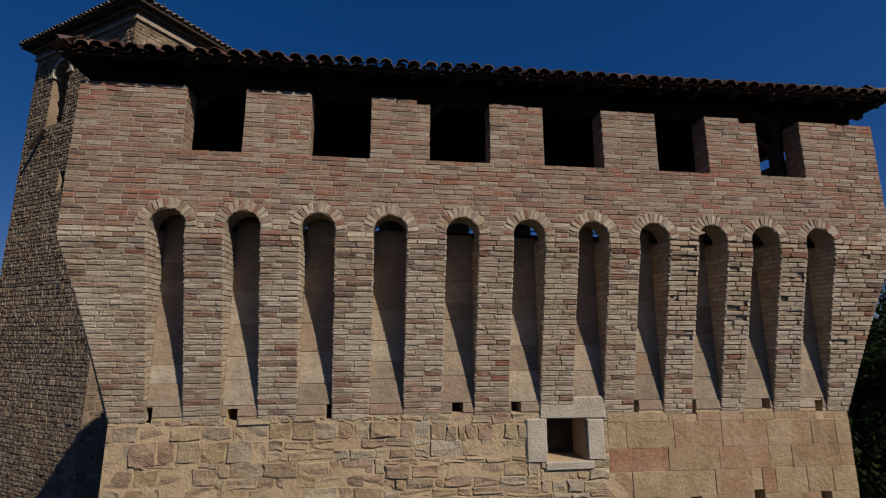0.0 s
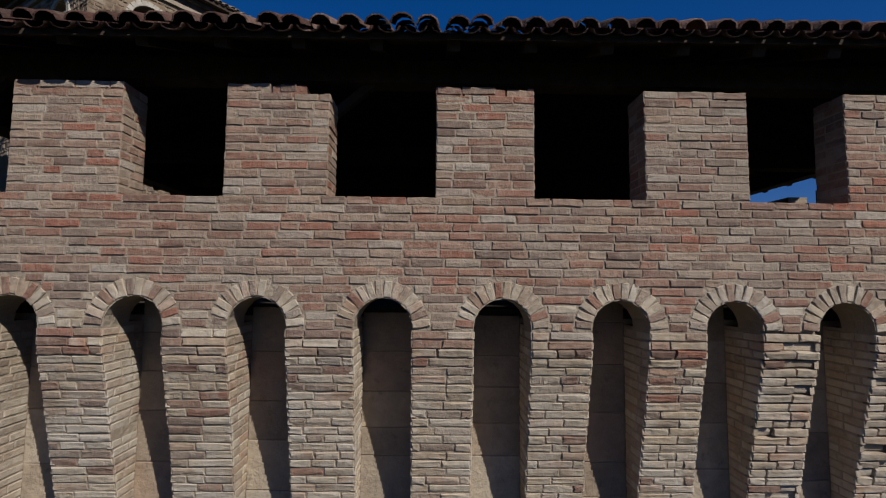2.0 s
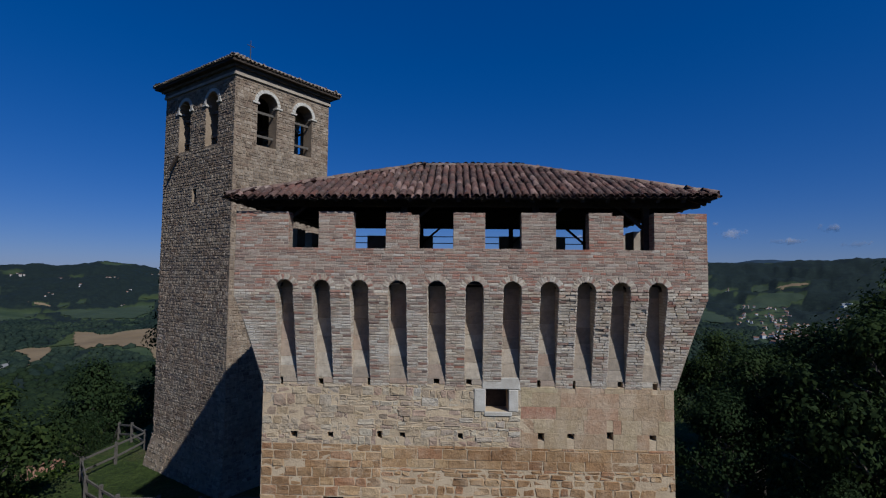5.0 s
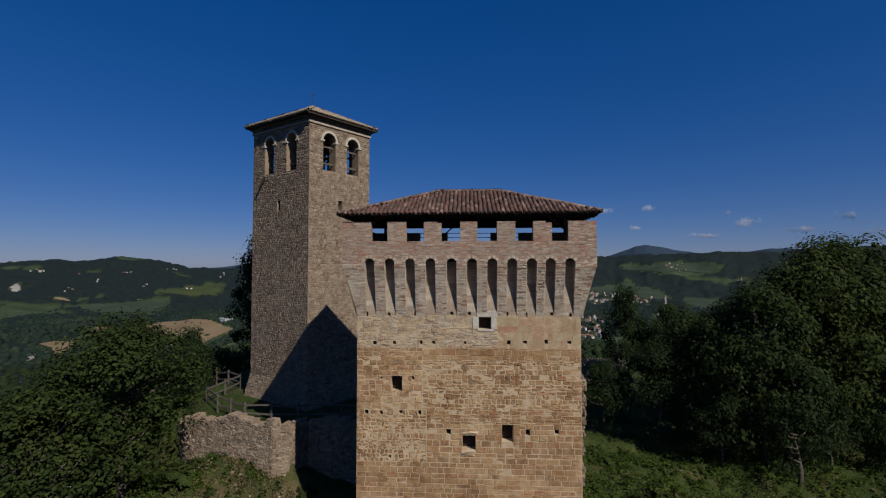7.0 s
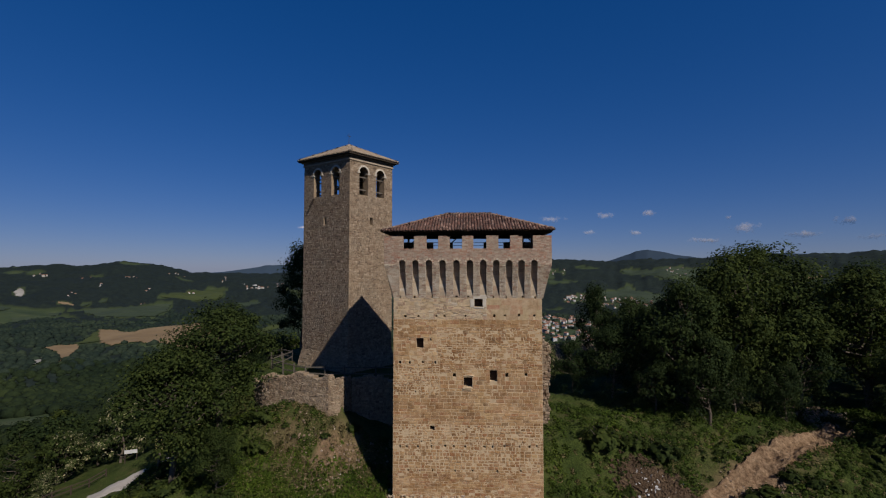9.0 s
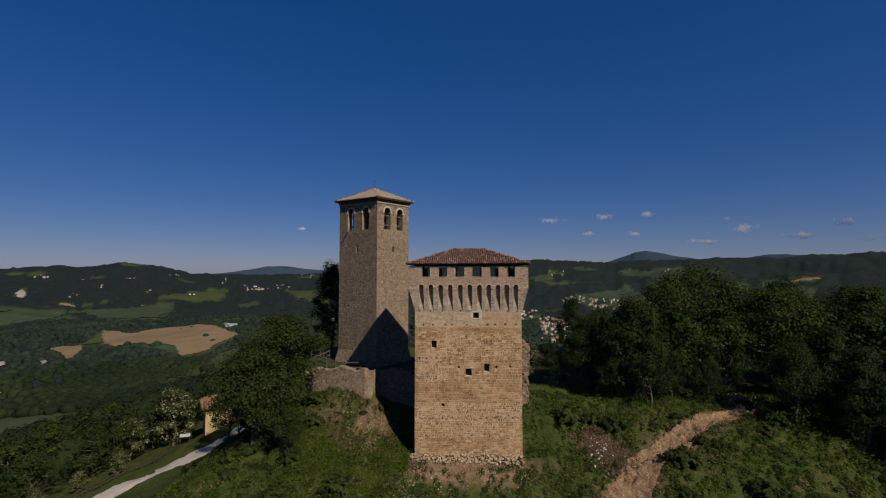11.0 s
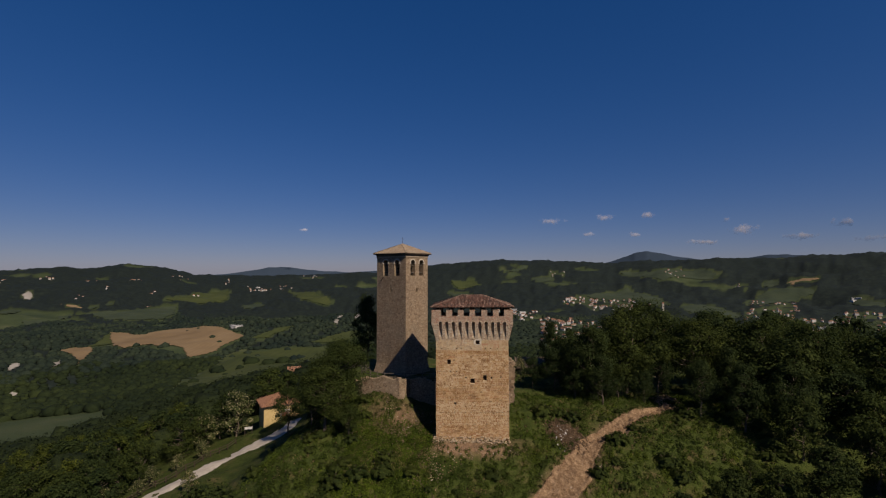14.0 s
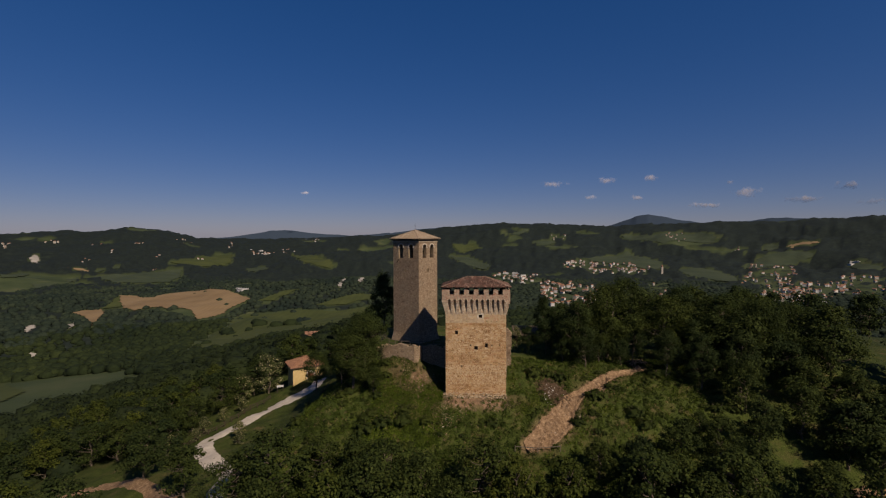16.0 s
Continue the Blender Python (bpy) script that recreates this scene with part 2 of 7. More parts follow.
def leaf_mat(name, dark, light, rough=0.75, patchy=False, bloom=()):
    """Foliage: every spray of leaves has its own green, thin leaves let some light through."""
    m, n, l, b = mat(name, rough, 0.08)
    geo = n.new("ShaderNodeNewGeometry")
    tone = ramp(n, l, geo.outputs["Random Per Island"], [(0.0, dark), (0.75 if not bloom else 0.5, tuple((a + c) / 2 for a, c in zip(dark, light))), (1.0 if not bloom else 0.66, light), *bloom])
    wide = tex_noise(n, l, 0.35, 3, geo.outputs["Position"])
    tone = mix(n, l, 0.6, tone, ramp(n, l, wide, [(0.3, (0.6, 0.62, 0.6)), (0.7, (1.25, 1.2, 1.05))]), "MULTIPLY")
    if patchy:                                     # sunburnt and lush patches
        far = tex_noise(n, l, 0.16, 5, geo.outputs["Position"], 0.65)
        tone = mix(n, l, 0.85, tone, ramp(n, l, far, [(0.34, (0.5, 0.58, 0.6)), (0.5, (0.95, 1.0, 0.95)), (0.66, (1.35, 1.25, 0.9))]), "MULTIPLY")
    per = n.new("ShaderNodeObjectInfo").outputs["Random"]
    tone = mix(n, l, 0.5, tone, ramp(n, l, per, [(0.0, (0.72, 0.8, 0.75)), (0.5, (1.0, 1.0, 0.95)), (1.0, (1.3, 1.2, 0.9))]), "MULTIPLY")
    l.new(tone, b.inputs["Base Color"])
    tr = n.new("ShaderNodeBsdfTranslucent")
    l.new(tone, tr.inputs[0])
    mx = n.new("ShaderNodeMixShader")
    mx.inputs[0].default_value = 0.36
    l.new(b.outputs[0], mx.inputs[1])
    l.new(tr.outputs[0], mx.inputs[2])
    l.new(mx.outputs[0], n["Material Output"].inputs[0])
    return m


M_LEAF = leaf_mat("oak_leaves", (0.021, 0.035, 0.011), (0.058, 0.077, 0.020))
M_LEAF2 = leaf_mat("dark_leaves", (0.017, 0.030, 0.012), (0.041, 0.060, 0.019))
M_BUSH = leaf_mat("weeds_and_bushes", (0.033, 0.055, 0.011), (0.097, 0.132, 0.026), 0.75, True)
M_SHRUB = leaf_mat("shrub_leaves", (0.026, 0.041, 0.011), (0.068, 0.087, 0.022))
M_YOUNG = leaf_mat("young_leaves", (0.028, 0.043, 0.010), (0.084, 0.101, 0.021))
M_LUSH = leaf_mat("lush_grass", (0.044, 0.078, 0.012), (0.118, 0.165, 0.028))
M_DRY = leaf_mat("dry_grass_stalks", (0.120, 0.098, 0.045), (0.255, 0.210, 0.112))
M_BLOSSOM = leaf_mat("cream_blossom", (0.034, 0.052, 0.018), (0.085, 0.10, 0.036), 0.75, False, [(1.0, (0.40, 0.36, 0.24))])


def canopy_mat(name, dark, light):
    """Tree tops seen from far: every crown its own green, mottled by clumps of leaves."""
    m, n, l, b = mat(name, 0.9, 0.05)
    geo = n.new("ShaderNodeNewGeometry")
    pos = geo.outputs["Position"]
    tone = ramp(n, l, geo.outputs["Random Per Island"], [(0.0, dark), (0.7, tuple((a + c) / 2 for a, c in zip(dark, light))), (1.0, light)])
    clumps = ramp(n, l, tex_noise(n, l, 0.55, 5, pos, 0.7), [(0.34, (0.6, 0.62, 0.62)), (0.5, (0.95, 0.95, 0.95)), (0.66, (1.35, 1.32, 1.2))])
    tone = mix(n, l, 0.7, tone, clumps, "MULTIPLY")
    # broad stands differ in tone, sunlit and shaded hillsides put into the colour
    lit_stands = ramp(n, l, tex_noise(n, l, 0.006, 4, pos, 0.6), [(0.35, (0.62, 0.70, 0.80)), (0.65, (1.45, 1.38, 1.12))])
    l.new(mix(n, l, 0.8, tone, lit_stands, "MULTIPLY"), b.inputs["Base Color"])
    bump(n, l, b, tex_noise(n, l, 0.7, 6, pos, 0.75), 0.7, 0.7)
    return m


# far woods carry the bluish distance haze in their base colour
M_FARWOOD = canopy_mat("hazy_far_woods", (0.013, 0.021, 0.017), (0.023, 0.033, 0.023))
M_CANOPY = canopy_mat("valley_tree_crowns", (0.012, 0.019, 0.010), (0.020, 0.029, 0.012))
M_BARK = mortar_mat("grey_brown_bark", (0.05, 0.04, 0.03), (0.14, 0.115, 0.09), 5.0, 0.03)


def ground_mat():
    m, n, l, b = mat("hill_ground", 0.95, 0.1)
    pos = world_pos(n)
    near = ramp(n, l, tex_noise(n, l, 0.35, 6, pos, 0.65), [(0.3, (0.023, 0.034, 0.009)), (0.5, (0.042, 0.056, 0.014)), (0.62, (0.060, 0.060, 0.022)), (0.74, (0.110, 0.076, 0.045))])
    fine = ramp(n, l, tex_noise(n, l, 6.0, 8, pos, 0.78), [(0.32, (0.35, 0.38, 0.35)), (0.5, (0.95, 1.0, 0.9)), (0.68, (1.75, 1.7, 1.5))])
    near = mix(n, l, 0.85, near, fine, "MULTIPLY")
    # forest cover, its blue tinge is distance haze put into the colour
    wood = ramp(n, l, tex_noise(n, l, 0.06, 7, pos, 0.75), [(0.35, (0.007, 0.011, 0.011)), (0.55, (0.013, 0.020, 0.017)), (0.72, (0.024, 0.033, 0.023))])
    sep = n.new("ShaderNodeAttribute")
    sep.attribute_name = "cover"
    vec = n.new("ShaderNodeSeparateColor")
    l.new(sep.outputs["Color"], vec.inputs[0])
    meadow = ramp(n, l, tex_noise(n, l, 0.012, 5, pos), [(0.3, (0.026, 0.040, 0.020)), (0.55, (0.042, 0.058, 0.027)), (0.75, (0.070, 0.078, 0.040))])
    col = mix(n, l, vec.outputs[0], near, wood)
    col = mix(n, l, vec.outputs[1], col, meadow)
    col = mix(n, l, vec.outputs[2], col, ramp(n, l, tex_noise(n, l, 1.2, 6, pos, 0.7), [(0.3, (0.085, 0.052, 0.032)), (0.7, (0.26, 0.17, 0.105))]))
    l.new(col, b.inputs["Base Color"])
    bump(n, l, b, tex_noise(n, l, 2.5, 8, pos, 0.7), 0.9, 0.25)
    return m


def field_mat(name, a, c, rows):
    m, n, l, b = mat(name, 0.95, 0.1)
    pos = world_pos(n)
    w = n.new("ShaderNodeTexWave")
    w.inputs["Scale"].default_value, w.inputs["Distortion"].default_value = rows, 2.5
    l.new(pos, w.inputs["Vector"])
    base = ramp(n, l, tex_noise(n, l, 0.01, 6, pos, 0.65), [(0.3, a), (0.7, c)])
    l.new(mix(n, l, 0.25, base, ramp(n, l, w.outputs["Fac"], [(0, (0.75, 0.75, 0.75)), (1, (1.15, 1.15, 1.15))]), "MULTIPLY"), b.inputs["Base Color"])
    return m


M_GROUND = ground_mat()
M_TILLED = field_mat("harvested_tan_field", (0.146, 0.101, 0.056), (0.196, 0.142, 0.083), 0.03)
M_MEADOW = field_mat("green_meadow", (0.032, 0.044, 0.016), (0.054, 0.066, 0.023), 0.02)
M_SCAR = field_mat("pale_clay_scar", (0.17, 0.16, 0.14), (0.34, 0.32, 0.29), 0.05)
M_PALEMEADOW = field_mat("grey_green_crop_field", (0.028, 0.041, 0.025), (0.044, 0.058, 0.034), 0.02)

# ---- mesh tools ----
rng = np.random.default_rng(7)


class Soup:
    """Vertices and faces gathered for one mesh."""

    def __init__(self):
        self.v, self.f = [], []

    def add(self, verts, faces):
        k = len(self.v)
        self.v.extend(verts)
        self.f.extend([tuple(i + k for i in f) for f in faces])

    def mesh(self, name, material, smooth=False):
        me = bpy.data.meshes.new(name)
        me.from_pydata([tuple(p) for p in self.v], [], self.f)
        me.materials.append(material)
        if smooth:
            me.shade_smooth()
        me.update()
        return me


def part(name, soup, material, parent, label="", smooth=False, kind=""):
    me = soup if isinstance(soup, bpy.types.Mesh) else soup.mesh(name, material, smooth)
    ob = new(name, me)
    ob.parent = parent
    return tagged(ob, label, kind=kind)


def thing(name, label, category, group="", kind="", at=(0, 0, 0)):
    ob = new(name)
    ob.empty_display_size = 0.5
    ob.location = at
    return tagged(ob, label, category, group, kind)


CUBE_F = [(0, 3, 2, 1), (4, 5, 6, 7), (0, 1, 5, 4), (1, 2, 6, 5), (2, 3, 7, 6), (3, 0, 4, 7)]


def box(s, x0, x1, y0, y1, z0, z1):
    s.add([(x0, y0, z0), (x1, y0, z0), (x1, y1, z0), (x0, y1, z0), (x0, y0, z1), (x1, y0, z1), (x1, y1, z1), (x0, y1, z1)], CUBE_F)


def beam(s, a, b, w, h, up=(0, 0, 1)):
    """A squared timber from a to b."""
    a, b = Vector(a), Vector(b)
    d = (b - a).normalized()
    side = d.cross(Vector(up))
    side = (side if side.length > 1e-4 else Vector((1, 0, 0))).normalized()
    u = side.cross(d).normalized()
    c = [(-w / 2, -h / 2), (w / 2, -h / 2), (w / 2, h / 2), (-w / 2, h / 2)]
    vs = [tuple(p + side * i + u * j) for p in (a, b) for i, j in c]
    s.add(vs, CUBE_F)


def tube(s, pts, radii, n=7):
    """A round limb along pts, closed at its end."""
    rings = []
    for i, p in enumerate(pts):
        p = Vector(p)
        d = (Vector(pts[min(i + 1, len(pts) - 1)]) - Vector(pts[max(i - 1, 0)])).normalized()
        a = d.orthogonal().normalized()
        b = d.cross(a)
        rings += [tuple(p + (a * math.cos(t) + b * math.sin(t)) * radii[i]) for t in np.arange(n) * 2 * math.pi / n]
    m = len(pts)
    fs = [(i * n + j, i * n + (j + 1) % n, (i + 1) * n + (j + 1) % n, (i + 1) * n + j) for i in range(m - 1) for j in range(n)]
    fs += [tuple(range((m - 1) * n, m * n)), tuple(reversed(range(n)))]
    s.add(rings, fs)


RING4 = ((-1, -1), (1, -1), (1, 1), (-1, 1))
ROUND8 = ((-1, -0.72), (-0.84, -1), (0.82, -1), (1, -0.78), (1, 0.72), (0.8, 1), (-0.82, 1), (-1, 0.76))
RING8 = ((-1, -1), (0, -1), (1, -1), (1, 0), (1, 1), (0, 1), (-1, 1), (-1, 0))


def block(s, o, u, v, w, h, depth, bev=0.006, rough=0.003, proud=0.0, ring=RING4):
    """One brick or stone in a wall: o is its middle on the wall's face, u along the wall, v up, the outside is u x v."""
    o, u, v = Vector(o), Vector(u), Vector(v)
    n = u.cross(v).normalized()
    o = o + n * proud
    k = len(ring)
    r = rng.uniform(-rough, rough, (k, 2))
    q = rng.uniform(-rough, rough, k) * 0.8
    b = bev * rng.uniform(0.5, 1.9, k) if k == 8 else np.full(k, bev)
    outer = [o + u * (i * w / 2 + r[m, 0]) + v * (j * h / 2 + r[m, 1]) for m, (i, j) in enumerate(ring)]
    vs = [tuple(p - u * (i * b[m]) - v * (j * b[m]) + n * q[m]) for m, (p, (i, j)) in enumerate(zip(outer, ring))]
    vs += [tuple(p - n * bev) for p in outer]
    vs += [tuple(p - n * depth) for p in outer]
    fs = [tuple(range(k))]
    for m in range(k):
        m2 = (m + 1) % k
        fs += [(k + m, k + m2, m2, m), (2 * k + m, 2 * k + m2, k + m2, k + m)]
    s.add(vs, fs)


def cut(spans, a, b):
    """The spans less the stretch a to b."""
    out = []
    for x0, x1 in spans:
        if b <= x0 or a >= x1:
            out.append((x0, x1))
        else:
            if a > x0:
                out.append((x0, a))
            if b < x1:
                out.append((b, x1))
    return out


def courses(x0, x1, lengths, gap, shift):
    """A row of pieces from x0 to x1: middles and widths."""
    out, x = [], x0
    first = True
    while x1 - x > 0.03:
        w = lengths[rng.integers(len(lengths))] * (rng.uniform(0.45, 1.0) if first and shift else 1.0)
        first = False
        if x1 - (x + w + gap) < 0.07:
            w = x1 - x
        out.append((x + w / 2, w - gap))
        x += w
    return out


def np_noise(x, y, seed=0):
    """Smooth value noise in -1..1."""
    xi, yi = np.floor(x).astype(np.int64), np.floor(y).astype(np.int64)
    fx, fy = x - xi, y - yi
    fx, fy = fx * fx * (3 - 2 * fx), fy * fy * (3 - 2 * fy)

    def h(a, b):
        k = (a * 374761393 + b * 668265263 + seed * 974711) & 0x7FFFFFFF
        k = ((k ^ (k >> 13)) * 1274126177) & 0x7FFFFFFF
        return ((k ^ (k >> 16)) & 0xFFFF) / 32767.5 - 1

    return (h(xi, yi) * (1 - fx) + h(xi + 1, yi) * fx) * (1 - fy) + (h(xi, yi + 1) * (1 - fx) + h(xi + 1, yi + 1) * fx) * fy


def fbm(x, y, octaves=4, seed=0):
    t, a = 0, 1.0
    for i in range(octaves):
        t = t + a * np_noise(x * 2 ** i + 17.3 * i, y * 2 ** i - 9.1 * i, seed + i)
        a *= 0.5
    return t

# ---- ground ----
def smooth(a, b, x):
    t = np.clip((x - a) / (b - a), 0, 1)
    return t * t * (3 - 2 * t)


# skyline: azimuth in degrees (+ to the right of +y), rise of the ridge in degrees
SKY_AZ = [-180, -70, -46.5, -44, -42.4, -41, -38, -35, -33.4, -31.3, -28, -25, -20, -16, -9, -3.7, 0, 4.8, 11, 16.6, 20, 24.5, 28, 31.5, 35, 40, 60, 180]
SKY_EL = [0.3, 0.3, 0.1, 0.4, 0.6, 0.4, 0.7, 0.7, 0.3, -0.3, -0.5, -0.5, -0.4, -0.3, 0.1, 0.8, 1.1, 1.4, 1.2, 1.0, 1.3, 1.3, 1.35, 1.3, 1.4, 1.6, 1.2, 0.3]

# open fields in the valley: cover, then bearing and distance of each corner
FIELDS = [
    ("tilled", [(-39.8, 1499), (-38.2, 1470), (-37.0, 1414), (-34.8, 1459), (-32.8, 1466), (-31.2, 1399), (-29.8, 1354), (-28.6, 1311), (-27.4, 1227), (-28.8, 1192), (-29.9, 1166), (-30.4, 1135), (-33.1, 1102), (-33.8, 1191), (-34.7, 1220), (-35.7, 1211), (-36.4, 1256), (-37.8, 1237), (-39.1, 1232), (-39.8, 1281)]),
    ("tilled", [(-44.0, 1272), (-43.0, 1310), (-41.6, 1322), (-41.3, 1282), (-42.1, 1197), (-43.1, 996), (-43.4, 1005), (-43.2, 1232)]),
    ("meadow", [(-41.8, 1325), (-40.7, 1407), (-39.8, 1491), (-39.9, 1335), (-40.9, 1328)]),
    ("meadow", [(-36.4, 535), (-35.0, 600), (-32.5, 812), (-30.9, 817), (-29.4, 1063), (-27.7, 1115), (-25.2, 1093), (-22.6, 1102), (-19.9, 1079), (-17.1, 1063), (-14.3, 1069), (-12.5, 1077), (-17.5, 821), (-20.0, 683), (-22.9, 653), (-26.5, 620), (-29.6, 562), (-32.5, 522), (-34.4, 515)]),
    ("meadow", [(-19.8, 1132), (-17.7, 1165), (-14.2, 1195), (-12.0, 1190), (-13.5, 1137), (-16.4, 1107)]),
    ("meadow", [(-26.9, 1199), (-25.6, 1234), (-23.6, 1286), (-21.6, 1309), (-23.0, 1257), (-25.0, 1202)]),
    ("crop", [(-41.7, 2254), (-40.1, 2289), (-37.7, 2265), (-35.1, 2423), (-33.5, 2474), (-33.9, 1876), (-35.0, 1797), (-37.5, 1811), (-39.9, 1916)]),
    ("meadow", [(-34.5, 2607), (-32.3, 2737), (-29.9, 3150), (-28.1, 3127), (-28.4, 2700), (-30.1, 2542), (-31.8, 2521), (-32.9, 2573)]),
    ("meadow", [(-21.8, 3097), (-20.2, 2914), (-18.3, 2601), (-16.9, 2363), (-17.4, 2292), (-19.1, 2358), (-20.7, 2541)]),
    ("crop", [(-27.0, 2519), (-25.4, 2558), (-24.5, 2454), (-25.8, 2369)]),
    ("crop", [(-46.2, 1998), (-45.2, 2007), (-44.3, 1988), (-44.9, 1822), (-46.0, 1949)]),
    ("crop", [(-48.2, 2124), (-46.5, 2297), (-46.0, 2272), (-47.1, 2101), (-48.2, 2094)]),
    ("crop", [(-43.5, 2190), (-42.4, 2275), (-43.2, 2007)]),
    ("tilled", [(-43.2, 2428), (-41.9, 2408), (-41.2, 2375), (-41.7, 2355), (-42.8, 2395)]),
    ("crop", [(-41.2, 2393), (-40.2, 2410), (-41.0, 2352)]),
    ("crop", [(-39.8, 2412), (-38.6, 2514), (-39.1, 2412)]),
    ("meadow", [(-56.0, 545), (-54.4, 548), (-53.0, 500), (-53.2, 440), (-54.6, 400), (-57.4, 397)]),
    ("meadow", [(-2.4, 3007), (0.4, 3117), (1.1, 2956), (-1.4, 2814)]),
    ("crop", [(-2.8, 2727), (-0.3, 2665), (2.3, 2395), (1.8, 2197), (-1.0, 2399)]),
    ("crop", [(4.2, 3282), (6.6, 3630), (7.2, 3606), (5.6, 3370)]),
    ("crop", [(14.0, 2449), (16.2, 2774), (17.7, 2837), (18.3, 2938), (19.6, 2729), (21.4, 2605), (22.6, 2308), (20.9, 2237), (17.8, 2383), (15.3, 2400)]),
    ("crop", [(23.8, 2267), (26.0, 2372), (29.2, 2173), (29.8, 1962), (27.8, 1961), (25.0, 2060)]),
    ("crop", [(17.6, 3483), (18.8, 3576), (20.6, 3406), (23.4, 3568), (25.6, 3543), (27.3, 3358), (26.8, 3233), (23.5, 3202), (22.1, 3049), (20.0, 3294), (18.2, 3375)]),
    ("crop", [(29.9, 2421), (31.0, 2776), (32.4, 2856), (33.7, 2941), (35.5, 2844), (35.6, 2798), (33.8, 2693), (31.6, 2450)]),
    ("tilled", [(32.9, 3075), (34.1, 3096), (35.5, 3111), (35.9, 3092), (34.6, 3040), (33.5, 3029)]),
    ("crop", [(31.1, 3140), (32.0, 3193), (33.0, 3125), (31.9, 3010)]),
    ("crop", [(38.1, 2695), (40.5, 2569), (40.8, 2474), (39.0, 2474)]),
    ("crop", [(7.3, 3138), (9.3, 3272), (10.3, 3176), (8.6, 3038)]),
    ("scar", [(-45.8, 2780), (-45.4, 2886), (-45.1, 2808), (-45.3, 2633)]),
    ("scar", [(-48.4, 1057), (-47.8, 1094), (-47.1, 1129), (-47.5, 1073), (-48.2, 1041)]),
    ("scar", [(-45.1, 1018), (-44.1, 1205), (-44.2, 1050), (-44.9, 999)]),
    ("scar", [(-14.7, 1362), (-13.9, 1480), (-13.6, 1418), (-14.3, 1317)]),
    ("scar", [(-17.2, 1276), (-16.1, 1440), (-15.8, 1425), (-16.7, 1257)]),
    ("scar", [(-48.4, 921), (-47.9, 940), (-47.7, 921), (-48.3, 890)]),
]
FIELDS = [(c, np.array([(d * math.sin(radians(a)), d * math.cos(radians(a))) for a, d in pts])) for c, pts in FIELDS]


def inside(x, y, poly):
    """True where the places lie in the polygon."""
    hit = np.zeros(np.shape(x), bool)
    for (ax, ay), (bx, by) in zip(poly, np.roll(poly, -1, 0)):
        cross = (ay > y) != (by > y)
        hit ^= cross & (x < (bx - ax) * (y - ay) / (by - ay + 1e-12) + ax)
    return hit


TRACK = [(31, 9.2), (27.6, 7.4), (22, 4.4), (18, 1.9), (15.2, -0.9), (13.2, -4.2), (10.3, -6.6), (7.6, -8.2)]
TRACK_W = [1.1, 1.2, 1.6, 1.9, 2.3, 3.4, 3.0, 1.0]


def track_edge(x, y):
    """Distance from the edge of the eroded track, below 0 on it."""
    best = np.full(np.shape(x), 1e9)
    for (ax, ay), (bx, by), w0, w1 in zip(TRACK[:-1], TRACK[1:], TRACK_W[:-1], TRACK_W[1:]):
        dx, dy = bx - ax, by - ay
        t = np.clip(((x - ax) * dx + (y - ay) * dy) / (dx * dx + dy * dy), 0, 1)
        best = np.minimum(best, np.hypot(x - ax - t * dx, y - ay - t * dy) - (w0 + (w1 - w0) * t) / 2)
    return best


def near_height(x, y):
    """The castle hill: steep in front, falling to the road on one side, a wooded spur on the other."""
    f = np.interp(y, [-300, -160, -100, -60, -30, -16, -9, -3.7, 0.3, 3, 6, 11, 36, 60, 90, 160, 300], [-95, -60, -40, -26, -15, -9.2, -5.6, -2.3, -0.15, 0.5, 2.1, 3.0, 3.6, 0.5, -8, -30, -75])
    g = np.interp(x, [-320, -200, -100, -57, -47, -40, -31, -24, -18, -10, 0, 60, 90, 130, 200, 320], [-100, -60, -26, -14.0, -12.0, -10.2, -4.8, 1.0, 6, 12, 20, 16, 6, -6, -30, -80])
    k = 1.6
    z = -k * np.log(np.exp(-np.clip(f, -200, 60) / k) + np.exp(-np.clip(g, -200, 60) / k))
    z = z + 2.9 * np.exp(-((x + 14) / 6.2) ** 2 - ((y - 6.0) / 3.4) ** 2)
    z = z + 1.9 * np.exp(-((x + 43) / 6.5) ** 2 - ((y - 37) / 6.5) ** 2)             # the level ground of the house
    edge = np.where(x < -10.3, 5.75 + (-10.3 - x) * 0.3, 7.6)
    terrace = smooth(-0.1, 0.5, y - edge) * smooth(-25, -20.5, x) * (1 - smooth(-6.2, -5.0, x)) * (1 - smooth(24, 40, y))
    z = z + terrace * np.maximum(0, 6.6 - z)
    rough = 0.48 * fbm(x * 0.25, y * 0.25, 4, 3)
    flat = smooth(3.0, 7.0, np.abs(x)) + smooth(3, 6, np.abs(y - 3))
    return z + rough * np.clip(flat, 0, 1) * (1 - terrace) - 0.4 * (1 - smooth(-0.5, 0.35, track_edge(x, y)))


